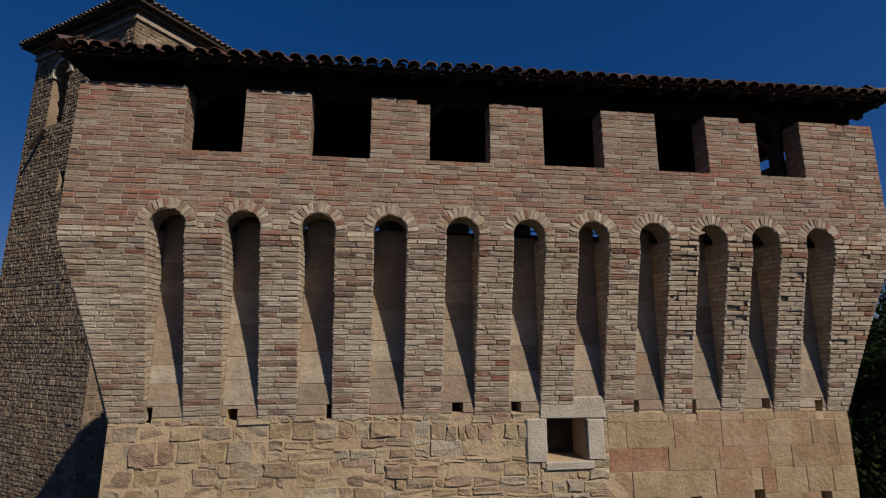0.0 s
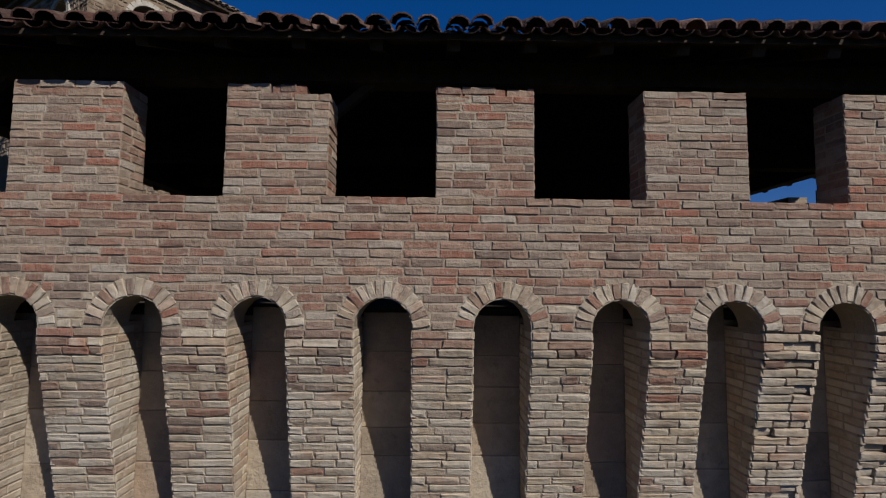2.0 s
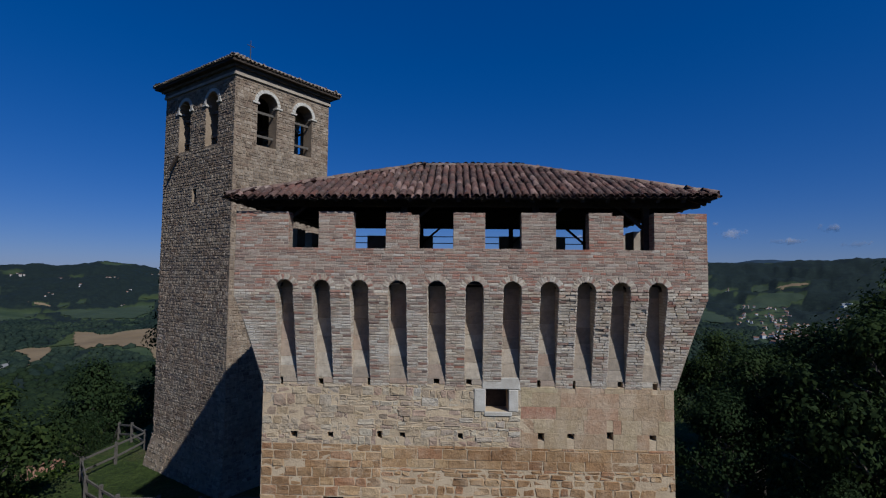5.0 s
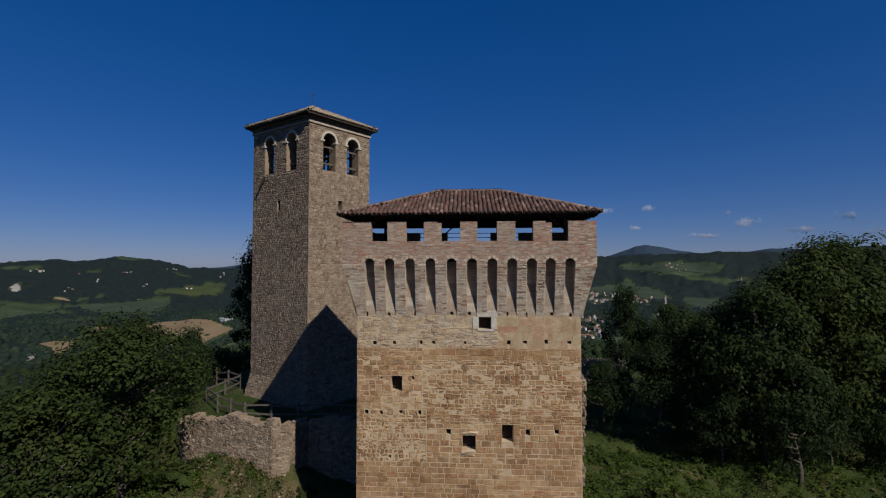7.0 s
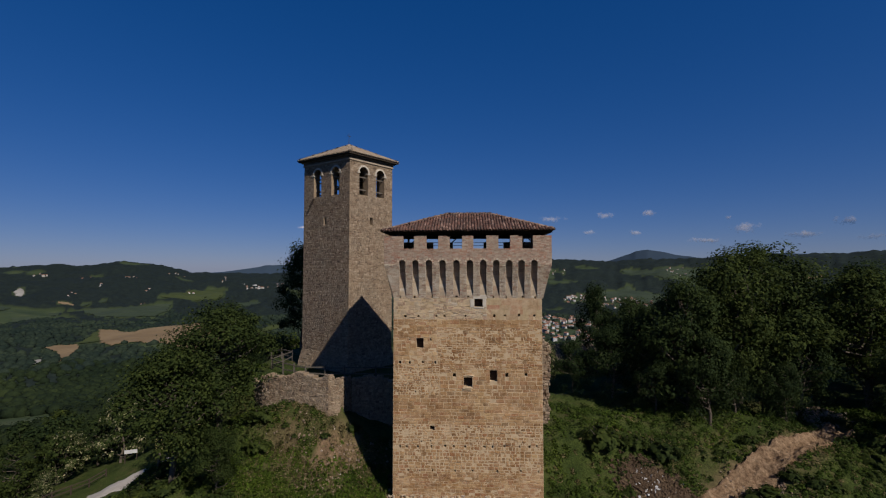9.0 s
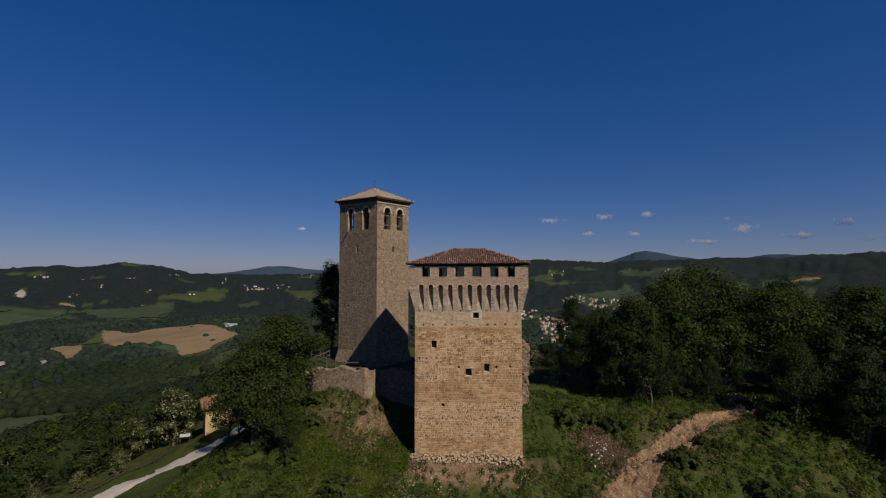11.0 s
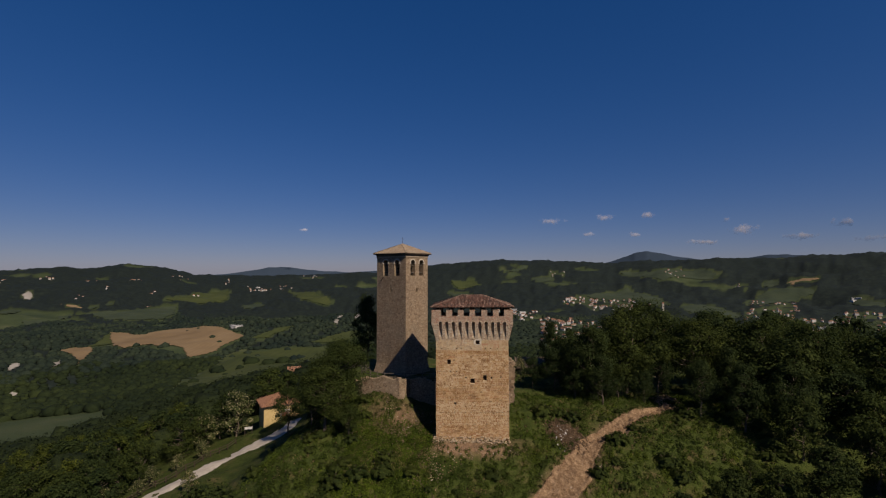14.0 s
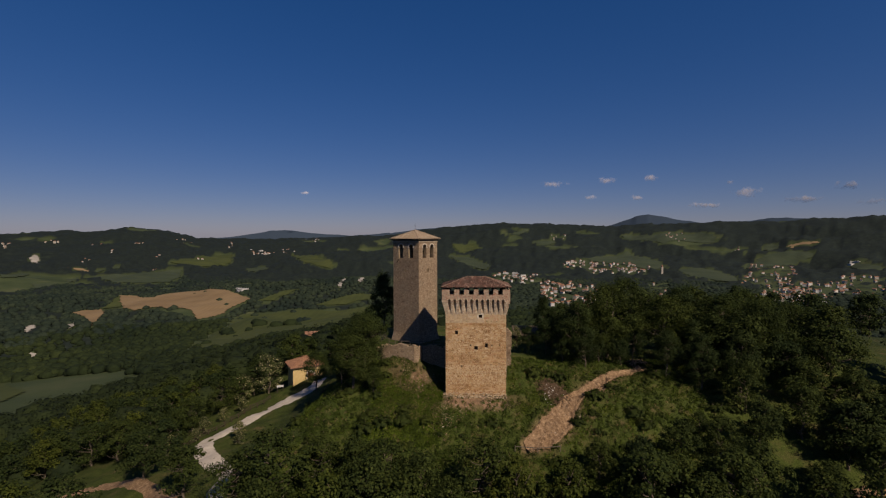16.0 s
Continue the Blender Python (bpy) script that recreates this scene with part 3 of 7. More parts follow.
# built-up land: bearings, distances, number and kinds of houses
TOWNS = [
    (2.7, 5.7, 1650, 2050, 9, [3, 1, 3]), (6.0, 8.8, 1570, 1930, 8, [3, 3, 0]), (9.2, 12.4, 1330, 1740, 14, [0, 1, 2]), (11.4, 14.7, 2210, 2450, 14, [1, 4, 2]), (14.0, 20.9, 2090, 2390, 34, [0, 1, 2]), (8.8, 15.3, 990, 1650, 30, [0, 2, 0, 1]),
    (30.1, 34.2, 1910, 2600, 26, [0, 1, 2]), (31.9, 35.6, 1370, 1930, 26, [0, 1, 2]), (34.5, 37.2, 1245, 1480, 8, [0, 3]), (34.6, 38.1, 1550, 2080, 22, [0, 1, 2]), (37.9, 41.4, 1710, 2280, 20, [0, 1, 2]), (21.6, 24.3, 3170, 3540, 12, [2, 0]),
    (28.9, 30.0, 2885, 3110, 5, [0, 2]), (9.6, 11.3, 3260, 3480, 6, [0, 2]), (38.3, 39.4, 2640, 2710, 3, [3, 1]), (21.0, 23.3, 1230, 1830, 6, [0, 2]),
]
HAMLETS = [
    (-26.5, -23.6, 3000, 3190, 16, [3, 1, 0]), (-22.8, -21.3, 3090, 3380, 6, [1, 0]), (-28.7, -27.3, 1340, 1396, 3, [3]), (-36.2, -35.6, 2410, 2454, 2, [1]), (-36.0, -34.8, 2666, 2746, 4, [0]), (-44.4, -43.3, 3470, 3630, 4, [1, 2]),
    (-41.5, -39.7, 3050, 3440, 7, [1, 0]), (-37.4, -36.1, 2980, 3190, 4, [1]), (-33.7, -32.1, 3300, 3800, 6, [1, 2]), (-29.0, -27.9, 3230, 3840, 6, [0, 2]), (-31.7, -31.0, 2720, 2809, 3, [0]), (-47.6, -46.7, 3350, 3515, 6, [1]),
    (-20.1, -18.4, 3700, 4200, 7, [3, 1, 0]), (-47.7, -47.3, 2611, 2647, 1, [0]), (-42.0, -41.3, 2515, 2640, 3, [0, 2]), (-40.1, -39.3, 2810, 2910, 2, [0]),
]


def wooded(x, y):
    """1 where distant woods stand, 0 on the open land."""
    r = np.hypot(x, y)
    az = np.degrees(np.arctan2(x, y))
    n = fbm(x / 300 + 3.1, y / 300 - 1.7, 4, 21)
    w = smooth(-0.80, -0.66, n) * smooth(60, 140, r)
    for _, poly in FIELDS:
        c = poly.mean(0)
        w = np.where(inside(x, y, c + (poly - c) * 1.06), 0, w)
    for a0, a1, d0, d1, _, _ in TOWNS:
        w = np.where((az > a0) & (az < a1) & (r > d0) & (r < d1), w * (np_noise(x / 34, y / 34, 77) > 0.2), w)
    return w


def ground_height(x, y, canopy=True):
    r, az = np.hypot(x, y), np.degrees(np.arctan2(x, y))
    near = near_height(x, y)
    el = np.interp(az, SKY_AZ, SKY_EL)
    crest = 22 + 4300 * np.tan(np.radians(el)) + 7 * np_noise(az * 0.45, az * 0 + 5, 4) + 4 * np_noise(az * 1.7, az * 0 + 2, 5)
    side = smooth(-8, 6, az)
    valley = np.interp(r, [0, 120, 300, 600, 900, 1600, 2300], [0, -20, -75, -115, -145, -150, -140])
    far = valley + (crest + 140) * smooth(1900, 4300, r) ** 1.2
    roll = fbm(x / 640, y / 640, 2, 9)
    spur = 1 - 2 * np.sqrt(fbm(x / 430 + 2.7, y / 520 - 4.1, 3, 15) ** 2 + 0.03)              # rounded ridges with gullies between
    basin = smooth(-2, 3, az) * (1 - smooth(40, 46, az)) * smooth(900, 1150, r) * (1 - smooth(2300, 2700, r))
    far = far + (26 * roll + 17 * spur + 5 * fbm(x / 120, y / 120, 3, 27)) * smooth(280, 800, r) * (1 - 0.85 * smooth(3300, 4300, r)) * (1 - 0.72 * basin)
    z = near + (far - near) * smooth(110, 320, r)
    if canopy:
        z = z + wooded(x, y) * smooth(1300, 1900, r) * (5 + 9 * np_noise(x / 21, y / 21, 31) + 6 * np_noise(x / 47, y / 47, 33))
    return z


def hz(x, y):
    return float(ground_height(np.array([float(x)]), np.array([float(y)]), False)[0])


def sheet(name, us, vs, fn, material):
    """A grid mesh over us x vs, with fn giving the places."""
    p = fn(us, vs)
    nu, nv = len(us), len(vs)
    i, j = np.meshgrid(np.arange(nu - 1), np.arange(nv - 1), indexing="ij")
    a = (i * nv + j).ravel()
    quads = np.stack([a, a + nv, a + nv + 1, a + 1], 1)
    me = bpy.data.meshes.new(name)
    me.from_pydata(p.reshape(-1, 3).tolist(), [], quads.tolist())
    me.materials.append(material)
    me.shade_smooth()
    return me, p


def worn(x, y):
    """Bare, stony patches below the terrace wall and beside the keep's foot."""
    upper = np.exp(-((x + 11.0) / 4.5) ** 2 - ((y - 3.6) / 1.9) ** 2)
    gully = 0.6 * np.exp(-((x + 6.0 + 0.25 * (y + 4.5)) / 1.0) ** 2 - ((y + 4.5) / 2.6) ** 2)
    low = 0.8 * np.exp(-((x + 1.0) / 6.0) ** 2 - ((y + 1.0) / 1.1) ** 2)
    return np.clip((upper + gully + low) * smooth(-0.5, 0.45, fbm(x * 0.55, y * 0.55, 3, 71) + 0.25), 0, 1)


def ground_places(rs, az):
    R, A = np.meshgrid(rs, np.radians(az), indexing="ij")
    x, y = R * np.sin(A), R * np.cos(A)
    return np.stack([x, y, ground_height(x, y) - 0.35 * (1 - smooth(-0.1, 0.4, track_edge(x, y)))], -1)


RINGS = np.concatenate([[0.01], np.geomspace(1.2, 300, 150), np.geomspace(306, 4600, 130), [4750, 4900]])
SPOKES = np.concatenate([np.linspace(-180, -58, 90)[:-1], np.linspace(-56, 54, 430), np.linspace(58, 180, 90)[1:]])
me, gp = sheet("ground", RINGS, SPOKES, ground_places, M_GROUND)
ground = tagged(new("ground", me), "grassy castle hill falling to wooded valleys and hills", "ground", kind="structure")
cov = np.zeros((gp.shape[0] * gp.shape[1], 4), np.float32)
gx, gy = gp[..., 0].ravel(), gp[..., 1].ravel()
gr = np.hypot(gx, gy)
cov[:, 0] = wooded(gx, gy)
cov[:, 1] = (1 - cov[:, 0]) * smooth(110, 200, gr)
bare = np.clip(1.25 - np.hypot((gx - 13.4) / 2.5, (gy - 2.5) / 2.4), 0, 1) + 0.7 * np.clip(1 - np.abs(track_edge(gx, gy)) / 1.4, 0, 1)
bare = bare + 0.9 * worn(gx, gy)
bare = bare + 0.7 * np.clip(1.3 - np.hypot(gx / 7.5, (gy + 0.6) / 1.6), 0, 1)
cov[:, 2] = np.clip(bare, 0, 1) * (gr < 60)
cov[:, 3] = 1
attr = me.attributes.new("cover", "FLOAT_COLOR", "POINT")
attr.data.foreach_set("color", cov.ravel())


def ribbon(name, line, widths, material, lift, label, category, steps=60, across=5, rag=0.0):
    """A road or track laid along a line of places."""
    line = np.array(line, float)
    d = np.concatenate([[0], np.cumsum(np.hypot(*np.diff(line[:, :2], axis=0).T))])
    t = np.linspace(0, d[-1], steps)
    px, py, w = np.interp(t, d, line[:, 0]), np.interp(t, d, line[:, 1]), np.interp(t, d, widths)
    for _ in range(3):
        px[1:-1], py[1:-1] = (px[:-2] + 2 * px[1:-1] + px[2:]) / 4, (py[:-2] + 2 * py[1:-1] + py[2:]) / 4
    tx, ty = np.gradient(px), np.gradient(py)
    q = np.hypot(tx, ty)
    nx, ny = -ty / q, tx / q
    rows = []
    for k, s in enumerate(np.linspace(-0.5, 0.5, across)):
        ww = w * (1 + rag * np_noise(t * 0.7 + 31 * k, t * 0 + k, 8)) if k in (0, across - 1) else w
        x, y = px + nx * ww * s, py + ny * ww * s
        e = lift if k not in (0, across - 1) else -0.25
        rut = rag * (0.3 * fbm(x * 0.9, y * 0.9, 3, 12) + 0.36 * fbm(x * 2.6, y * 2.6, 3, 13)) if k not in (0, across - 1) else 0
        rows.append(np.stack([x, y, ground_height(x, y, False) + e + rut], -1))
    p = np.stack(rows, 1)
    n = across
    fs = [(i * n + j, i * n + j + 1, (i + 1) * n + j + 1, (i + 1) * n + j) for i in range(steps - 1) for j in range(n - 1)]
    me = bpy.data.meshes.new(name)
    me.from_pydata(p.reshape(-1, 3).tolist(), [], fs)
    me.materials.append(material)
    me.shade_smooth()
    return tagged(new(name, me), label, category, kind="structure")


ribbon("road", [(-38, 33), (-39, 30), (-42, 28), (-45.5, 25), (-48.3, 19.4), (-50.9, 12.3), (-53, 8.3), (-50.7, 3.5), (-45, -2.8), (-39.5, -8.2), (-36, -24)], [5, 7, 8.5, 6.8, 5.2, 4.8, 5.2, 5.0, 4.4, 4.2, 4.2], M_ROAD, 0.16, "pale gravel road winding up to the house", "road", 90)
ribbon("lower_road", [(-102, -23), (-86, -12), (-71.5, -4), (-65, -1.5), (-59, -4), (-52, -8.8), (-45, -14)], [3.6, 3.6, 3.6, 3.4, 3.4, 3.4, 3.4], M_EARTH, 0.16, "bare earth lane at the foot of the slope", "road", 50, 5, 0.2)
ribbon("forest_road", [(36, -21), (46, -15), (56, -13), (72, -12), (100, -14)], [2.2] * 5, M_EARTH, 0.2, "narrow earth lane between the trees", "road", 60)
ribbon("eroded_track", TRACK, [w + 0.7 for w in TRACK_W], M_EARTH, 0.14, "bare eroded clay track cut into the slope", "track", 260, 25, 0.4)


# draped fields
def field_sheet(cover, poly):
    x0, y0 = poly.min(0)
    x1, y1 = poly.max(0)
    st = 8.0 if y1 > 2000 else 4.5
    xs, ys = np.arange(x0, x1 + st, st), np.arange(y0, y1 + st, st)
    X, Y = np.meshgrid(xs, ys, indexing="ij")
    keepq = inside(X[:-1, :-1] + st / 2 + 5 * np_noise(X[:-1, :-1] / 25, Y[:-1, :-1] / 25, 3), Y[:-1, :-1] + st / 2 + 5 * np_noise(X[:-1, :-1] / 25, Y[:-1, :-1] / 25, 6), poly)
    Z = ground_height(X, Y, False) + np.interp(np.hypot(X, Y), [400, 1000, 2500], [0.8, 1.5, 3.0])
    nv = len(ys)
    i, j = np.nonzero(keepq)
    a = i * nv + j
    used, inv = np.unique(np.stack([a, a + nv, a + nv + 1, a + 1], 1), return_inverse=True)
    me = bpy.data.meshes.new("field")
    me.from_pydata(np.stack([X.ravel(), Y.ravel(), Z.ravel()], 1)[used].tolist(), [], inv.reshape(-1, 4).tolist())
    me.materials.append({"tilled": M_TILLED, "meadow": M_MEADOW, "crop": M_PALEMEADOW, "scar": M_SCAR}[cover])
    me.shade_smooth()
    lab = {"tilled": "harvested tan field among dark woods", "meadow": "green meadow among dark woods", "crop": "grey-green crop field among woods", "scar": "pale eroded clay scar in the woods"}[cover]
    tagged(new("field", me), lab, "field", kind="structure")


for cover, poly in FIELDS:
    field_sheet(cover, poly)

# ---- the keep ----
PITCH, SLOT, ZS, ZSILL, ZTOP, OVER, THICK = 0.91, 0.45, 16.375, 17.37, 18.29, 0.52, 0.32
DEEP, ZFOOT = 6.6, 13.92                     # depth of the keep, height of the corbels' foot
CXL, CXR, BXL, BXR = 5.87, 5.72, 5.27, 5.09    # how far crown and body reach to both sides of the middle
MERLONS = [(-5.87, -4.53), (-3.78, -2.91), (-2.10, -1.28), (-0.43, 0.36), (1.245, 2.087), (2.88, 3.72), (4.45, 5.72)]
WINDOWS = [(0.42, 0.98, 13.33, 13.88), (-3.66, -3.15, 10.43, 11.14), (-0.34, 0.27, 7.78, 8.46), (1.47, 1.98, 8.2, 8.97), (-2.69, -2.37, 4.8, 5.11)]
ARCHES = [(i - 5) * PITCH + d for i, d in enumerate((-0.06, -0.045, -0.01, 0.025, 0.085, 0.105, 0.12, 0.11, 0.09, 0.015, -0.02))]      # laid out a little unevenly


def lean(z):
    """How far the corbels still stand back from the crown's face at height z."""
    t = min(max((z - ZFOOT) / (16.2 - ZFOOT), 0), 1)
    return OVER * (1 - t) ** 0.92


FLARE = 1.17                                 # the corner corbels spread a little wider
keep = thing("castle_keep", "square stone castle keep with corbelled brick battlements and tiled roof", "tower")
wall_front = Soup()
WY = OVER + 0.0


def pierced(s, x0, x1, z0, z1, holes, y0, y1):
    """A slab facing -y with square holes through it."""
    xs = sorted({x0, x1, *[v for h in holes for v in h[:2]]})
    zs = sorted({z0, z1, *[v for h in holes for v in h[2:]]})

    def solid(i, j):
        if not (0 <= i < len(xs) - 1 and 0 <= j < len(zs) - 1):
            return False
        mx, mz = (xs[i] + xs[i + 1]) / 2, (zs[j] + zs[j + 1]) / 2
        return not any(a < mx < b and c < mz < d for a, b, c, d in holes)

    for i in range(len(xs) - 1):
        for j in range(len(zs) - 1):
            if not solid(i, j):
                continue
            a, b, c, d = xs[i], xs[i + 1], zs[j], zs[j + 1]
            s.add([(a, y0, c), (b, y0, c), (b, y0, d), (a, y0, d)], [(0, 1, 2, 3)])
            s.add([(a, y1, c), (b, y1, c), (b, y1, d), (a, y1, d)], [(3, 2, 1, 0)])
            if not solid(i - 1, j):
                s.add([(a, y0, c), (a, y0, d), (a, y1, d), (a, y1, c)], [(0, 1, 2, 3)])
            if not solid(i + 1, j):
                s.add([(b, y0, c), (b, y1, c), (b, y1, d), (b, y0, d)], [(0, 1, 2, 3)])
            if not solid(i, j - 1):
                s.add([(a, y0, c), (a, y1, c), (b, y1, c), (b, y0, c)], [(0, 1, 2, 3)])
            if not solid(i, j + 1):
                s.add([(a, y0, d), (b, y0, d), (b, y1, d), (a, y1, d)], [(0, 1, 2, 3)])


PUT = []                                     # putlog holes: x0, x1, z0, z1


def putlogs(xs, z, drift=0.0, w=0.075, h=0.085):
    """A row of scaffold holes, none quite like the next."""
    for x in xs:
        ww, hh, zz = w * rng.uniform(0.75, 1.25), h * rng.uniform(0.75, 1.2), z + drift * x + rng.normal(0, 0.02)
        PUT.append((x - ww, x + ww, zz - hh, zz + hh))


putlogs((-4.84, -3.78, -2.53, -0.83, -0.01), 14.06, 0.01)
putlogs((1.71, 2.58, 3.77, 4.63), 14.05)
putlogs((-4.44, -3.51, -2.26, -1.68, -0.21, 1.8, 2.54, 3.51, 4.56), 12.7, 0.01)
putlogs((-4.13, -2.65), 11.03, 0.0, 0.06, 0.06)
putlogs((-4.81, -4.12, -3.2, -2.32), 9.45, 0.0, 0.085, 0.1)
putlogs((-0.98, 2.65, 3.96), 8.62, 0.01, 0.09, 0.12)
putlogs((-3.71,), 7.42, 0.0, 0.05, 0.07)
putlogs((-3.27, -2.66), 4.05, 0.0, 0.06, 0.05)
putlogs((-4.77, -4.31, -3.53, -2.59, -1.62, -1.04, -0.24, 1.07, 1.64, 2.44, 3.48, 4.15, 4.65), 3.74, 0.02)
putlogs((-4.2, -3.4, -2.5, -0.95, 0.25, 1.95, 3.55, 4.75), 2.1, 0.01, 0.06, 0.075)
DEEPHOLES = [w for w in WINDOWS]
pierced(wall_front, -BXL, BXR, -3.0, 16.42, DEEPHOLES + PUT, WY + 0.006, WY + 0.9)
front = part("front_wall", wall_front, M_MORTAR_WARM, keep, "warm sandstone wall with small square windows and putlog holes")
shell = Soup()
box(shell, -BXL, -BXL + 0.9, WY + 0.91, DEEP - OVER - 0.91, -3, 16.42)
box(shell, BXR - 0.9, BXR, WY + 0.91, DEEP - OVER - 0.91, -3, 16.42)
part("side_walls", shell, M_STONE, keep, "plain sandstone side walls")
shell = Soup()
box(shell, -BXL, BXR, DEEP - OVER - 0.9, DEEP - OVER, -3, 16.42)
part("back_wall", shell, M_STONE, keep)
deck = Soup()
box(deck, -BXL + 0.02, BXR - 0.02, WY + 0.02, DEEP - OVER - 0.02, 16.425, 16.5)
part("floor_deck", deck, M_DARKWOOD, keep, "dark timber floor behind the battlements")


def arch_panel(s, x0, x1, xc, r, zs, z1, y0, y1, n=10, open_below=True):
    """A bay of wall over a round arch, y0 its outer and y1 its inner face."""
    pts = [(x0, zs)] + [(xc - r * math.cos(math.pi * k / n), zs + r * math.sin(math.pi * k / n)) for k in range(n + 1)] + [(x1, zs)]
    for (ax, az), (bx, bz) in zip(pts[:-1], pts[1:]):
        if abs(ax - bx) > 1e-6:
            s.add([(ax, y0, az), (bx, y0, bz), (bx, y0, z1), (ax, y0, z1)], [(0, 1, 2, 3)])
            s.add([(ax, y1, az), (bx, y1, bz), (bx, y1, z1), (ax, y1, z1)], [(3, 2, 1, 0)])
        s.add([(ax, y0, az), (ax, y1, az), (bx, y1, bz), (bx, y0, bz)], [(0, 1, 2, 3)])
    s.add([(x0, y0, z1), (x1, y0, z1), (x1, y1, z1), (x0, y1, z1)], [(0, 1, 2, 3)])


def crown_side(left, right, arches, merlons, m, name, label):
    """Parapet, corbels and merlons of one side, built facing -y with x along the wall, then turned by m."""
    inset = 0.0062
    s = Soup()
    r = SLOT / 2
    edges = [left] + [(a + b) / 2 for a, b in zip(arches[:-1], arches[1:])] + [right]
    for k, xc in enumerate(arches):
        arch_panel(s, edges[k], edges[k + 1], xc, r, ZS, ZSILL, inset, THICK)
    for x, w in ((left, 1), (right, -1)):
        s.add([(x, inset, ZS), (x, THICK, ZS), (x, THICK, ZSILL), (x, inset, ZSILL)], [(0, 1, 2, 3) if w < 0 else (3, 2, 1, 0)])
    s.v = [tuple(m @ Vector(p)) for p in s.v]
    parapet = part("parapet", s, M_MORTAR, keep, label)
    corbels = []
    bounds = [left] + [v for xc in arches for v in (xc - r, xc + r)] + [right]
    for k in range(0, len(bounds), 2):
        a, b = bounds[k], bounds[k + 1]
        s = Soup()
        zz = np.linspace(ZFOOT, ZS, 10)
        vs, fs = [], []
        for z in zz:
            y = lean(z) + (0.05 if name == 'front' and a > 1.7 and z > 14.6 else inset)
            aa = a + (FLARE * lean(z) if k == 0 else 0)
            bb = b - (FLARE * lean(z) if k == len(bounds) - 2 else 0)
            vs += [(aa, y, z), (bb, y, z), (bb, OVER + 0.03, z), (aa, OVER + 0.03, z)]
        for i in range(len(zz) - 1):
            o = i * 4
            fs += [(o, o + 1, o + 5, o + 4), (o + 1, o + 2, o + 6, o + 5), (o + 3, o, o + 4, o + 7)]
        fs.append((len(vs) - 4, len(vs) - 3, len(vs) - 2, len(vs) - 1))
        s.add([tuple(m @ Vector(p)) for p in vs], fs)
        corbels.append(part("corbel", s, M_MORTAR, keep))
    ms = []
    for a, b in merlons:
        s = Soup()
        i = 0.005
        box(s, a + i, b - i, i, THICK - i, ZSILL, ZTOP - 0.075)
        s.v = [tuple(m @ Vector(p)) for p in s.v]
        ms.append(part("merlon", s, M_MORTAR, keep))
    return parapet, corbels, ms


parapet, corbels, merlons = crown_side(-CXL, CXR, ARCHES, MERLONS, Matrix(), "front", "mixed red and tan brick parapet over round arches")
SIDE_ARCH = [(i - 2.5) * PITCH for i in range(6)]
SIDE_MERLON = [(-2.95, -1.9), (-1.1, -0.3), (0.45, 1.25), (2.0, 2.95)]
crown_side(-CXR, CXL, [-a for a in reversed(ARCHES)], [(-b, -a) for a, b in reversed(MERLONS)], pose(0, DEEP, 0, 0, 0, 180), "back", "brick parapet at the back of the keep")
crown_side(0.01 - DEEP / 2, DEEP / 2 - 0.01, SIDE_ARCH, [(-2.95, 0.1), (0.65, 1.45), (2.0, 2.95)], pose(CXR, DEEP / 2, 0, 0, 0, 90), "right", "brick parapet at the side of the keep")
crown_side(0.01 - DEEP / 2, DEEP / 2 - 0.01, SIDE_ARCH, SIDE_MERLON, pose(-CXL, DEEP / 2, 0, 0, 0, -90), "left", "brick parapet at the side of the keep")

# bricks of the crown's front
NOTCH = [(-1.56, -1.28), (3.46, 3.72)]      # corners of merlons that have lost a course
COURSE, JOINT = 0.0695, 0.0135
LONG = [0.28, 0.27, 0.14, 0.275, 0.25, 0.28, 0.2]
U, V3 = Vector((1, 0, 0)), Vector((0, 0, 1))
loose = []                                   # the bricks nearest the camera's pass, as objects of their own
joined, joined_pale = Soup(), Soup()
brick_kinds = {}


def brick_mesh(w, h, pale):
    key = (round(w * 60), pale, int(rng.integers(8)))
    if key not in brick_kinds:
        s = Soup()
        block(s, (0, 0, 0), U, V3, key[0] / 60, h, 0.11, 0.004, 0.0034, 0, RING8)
        brick_kinds[key] = s.mesh("brick", M_PALEBRICK1 if pale else M_BRICK1)
    return brick_kinds[key]


def wave(x, z):
    """The courses run a little unevenly."""
    return 0.007 * float(np_noise(np.array([x * 0.9]), np.array([z * 1.1]), 63)[0])


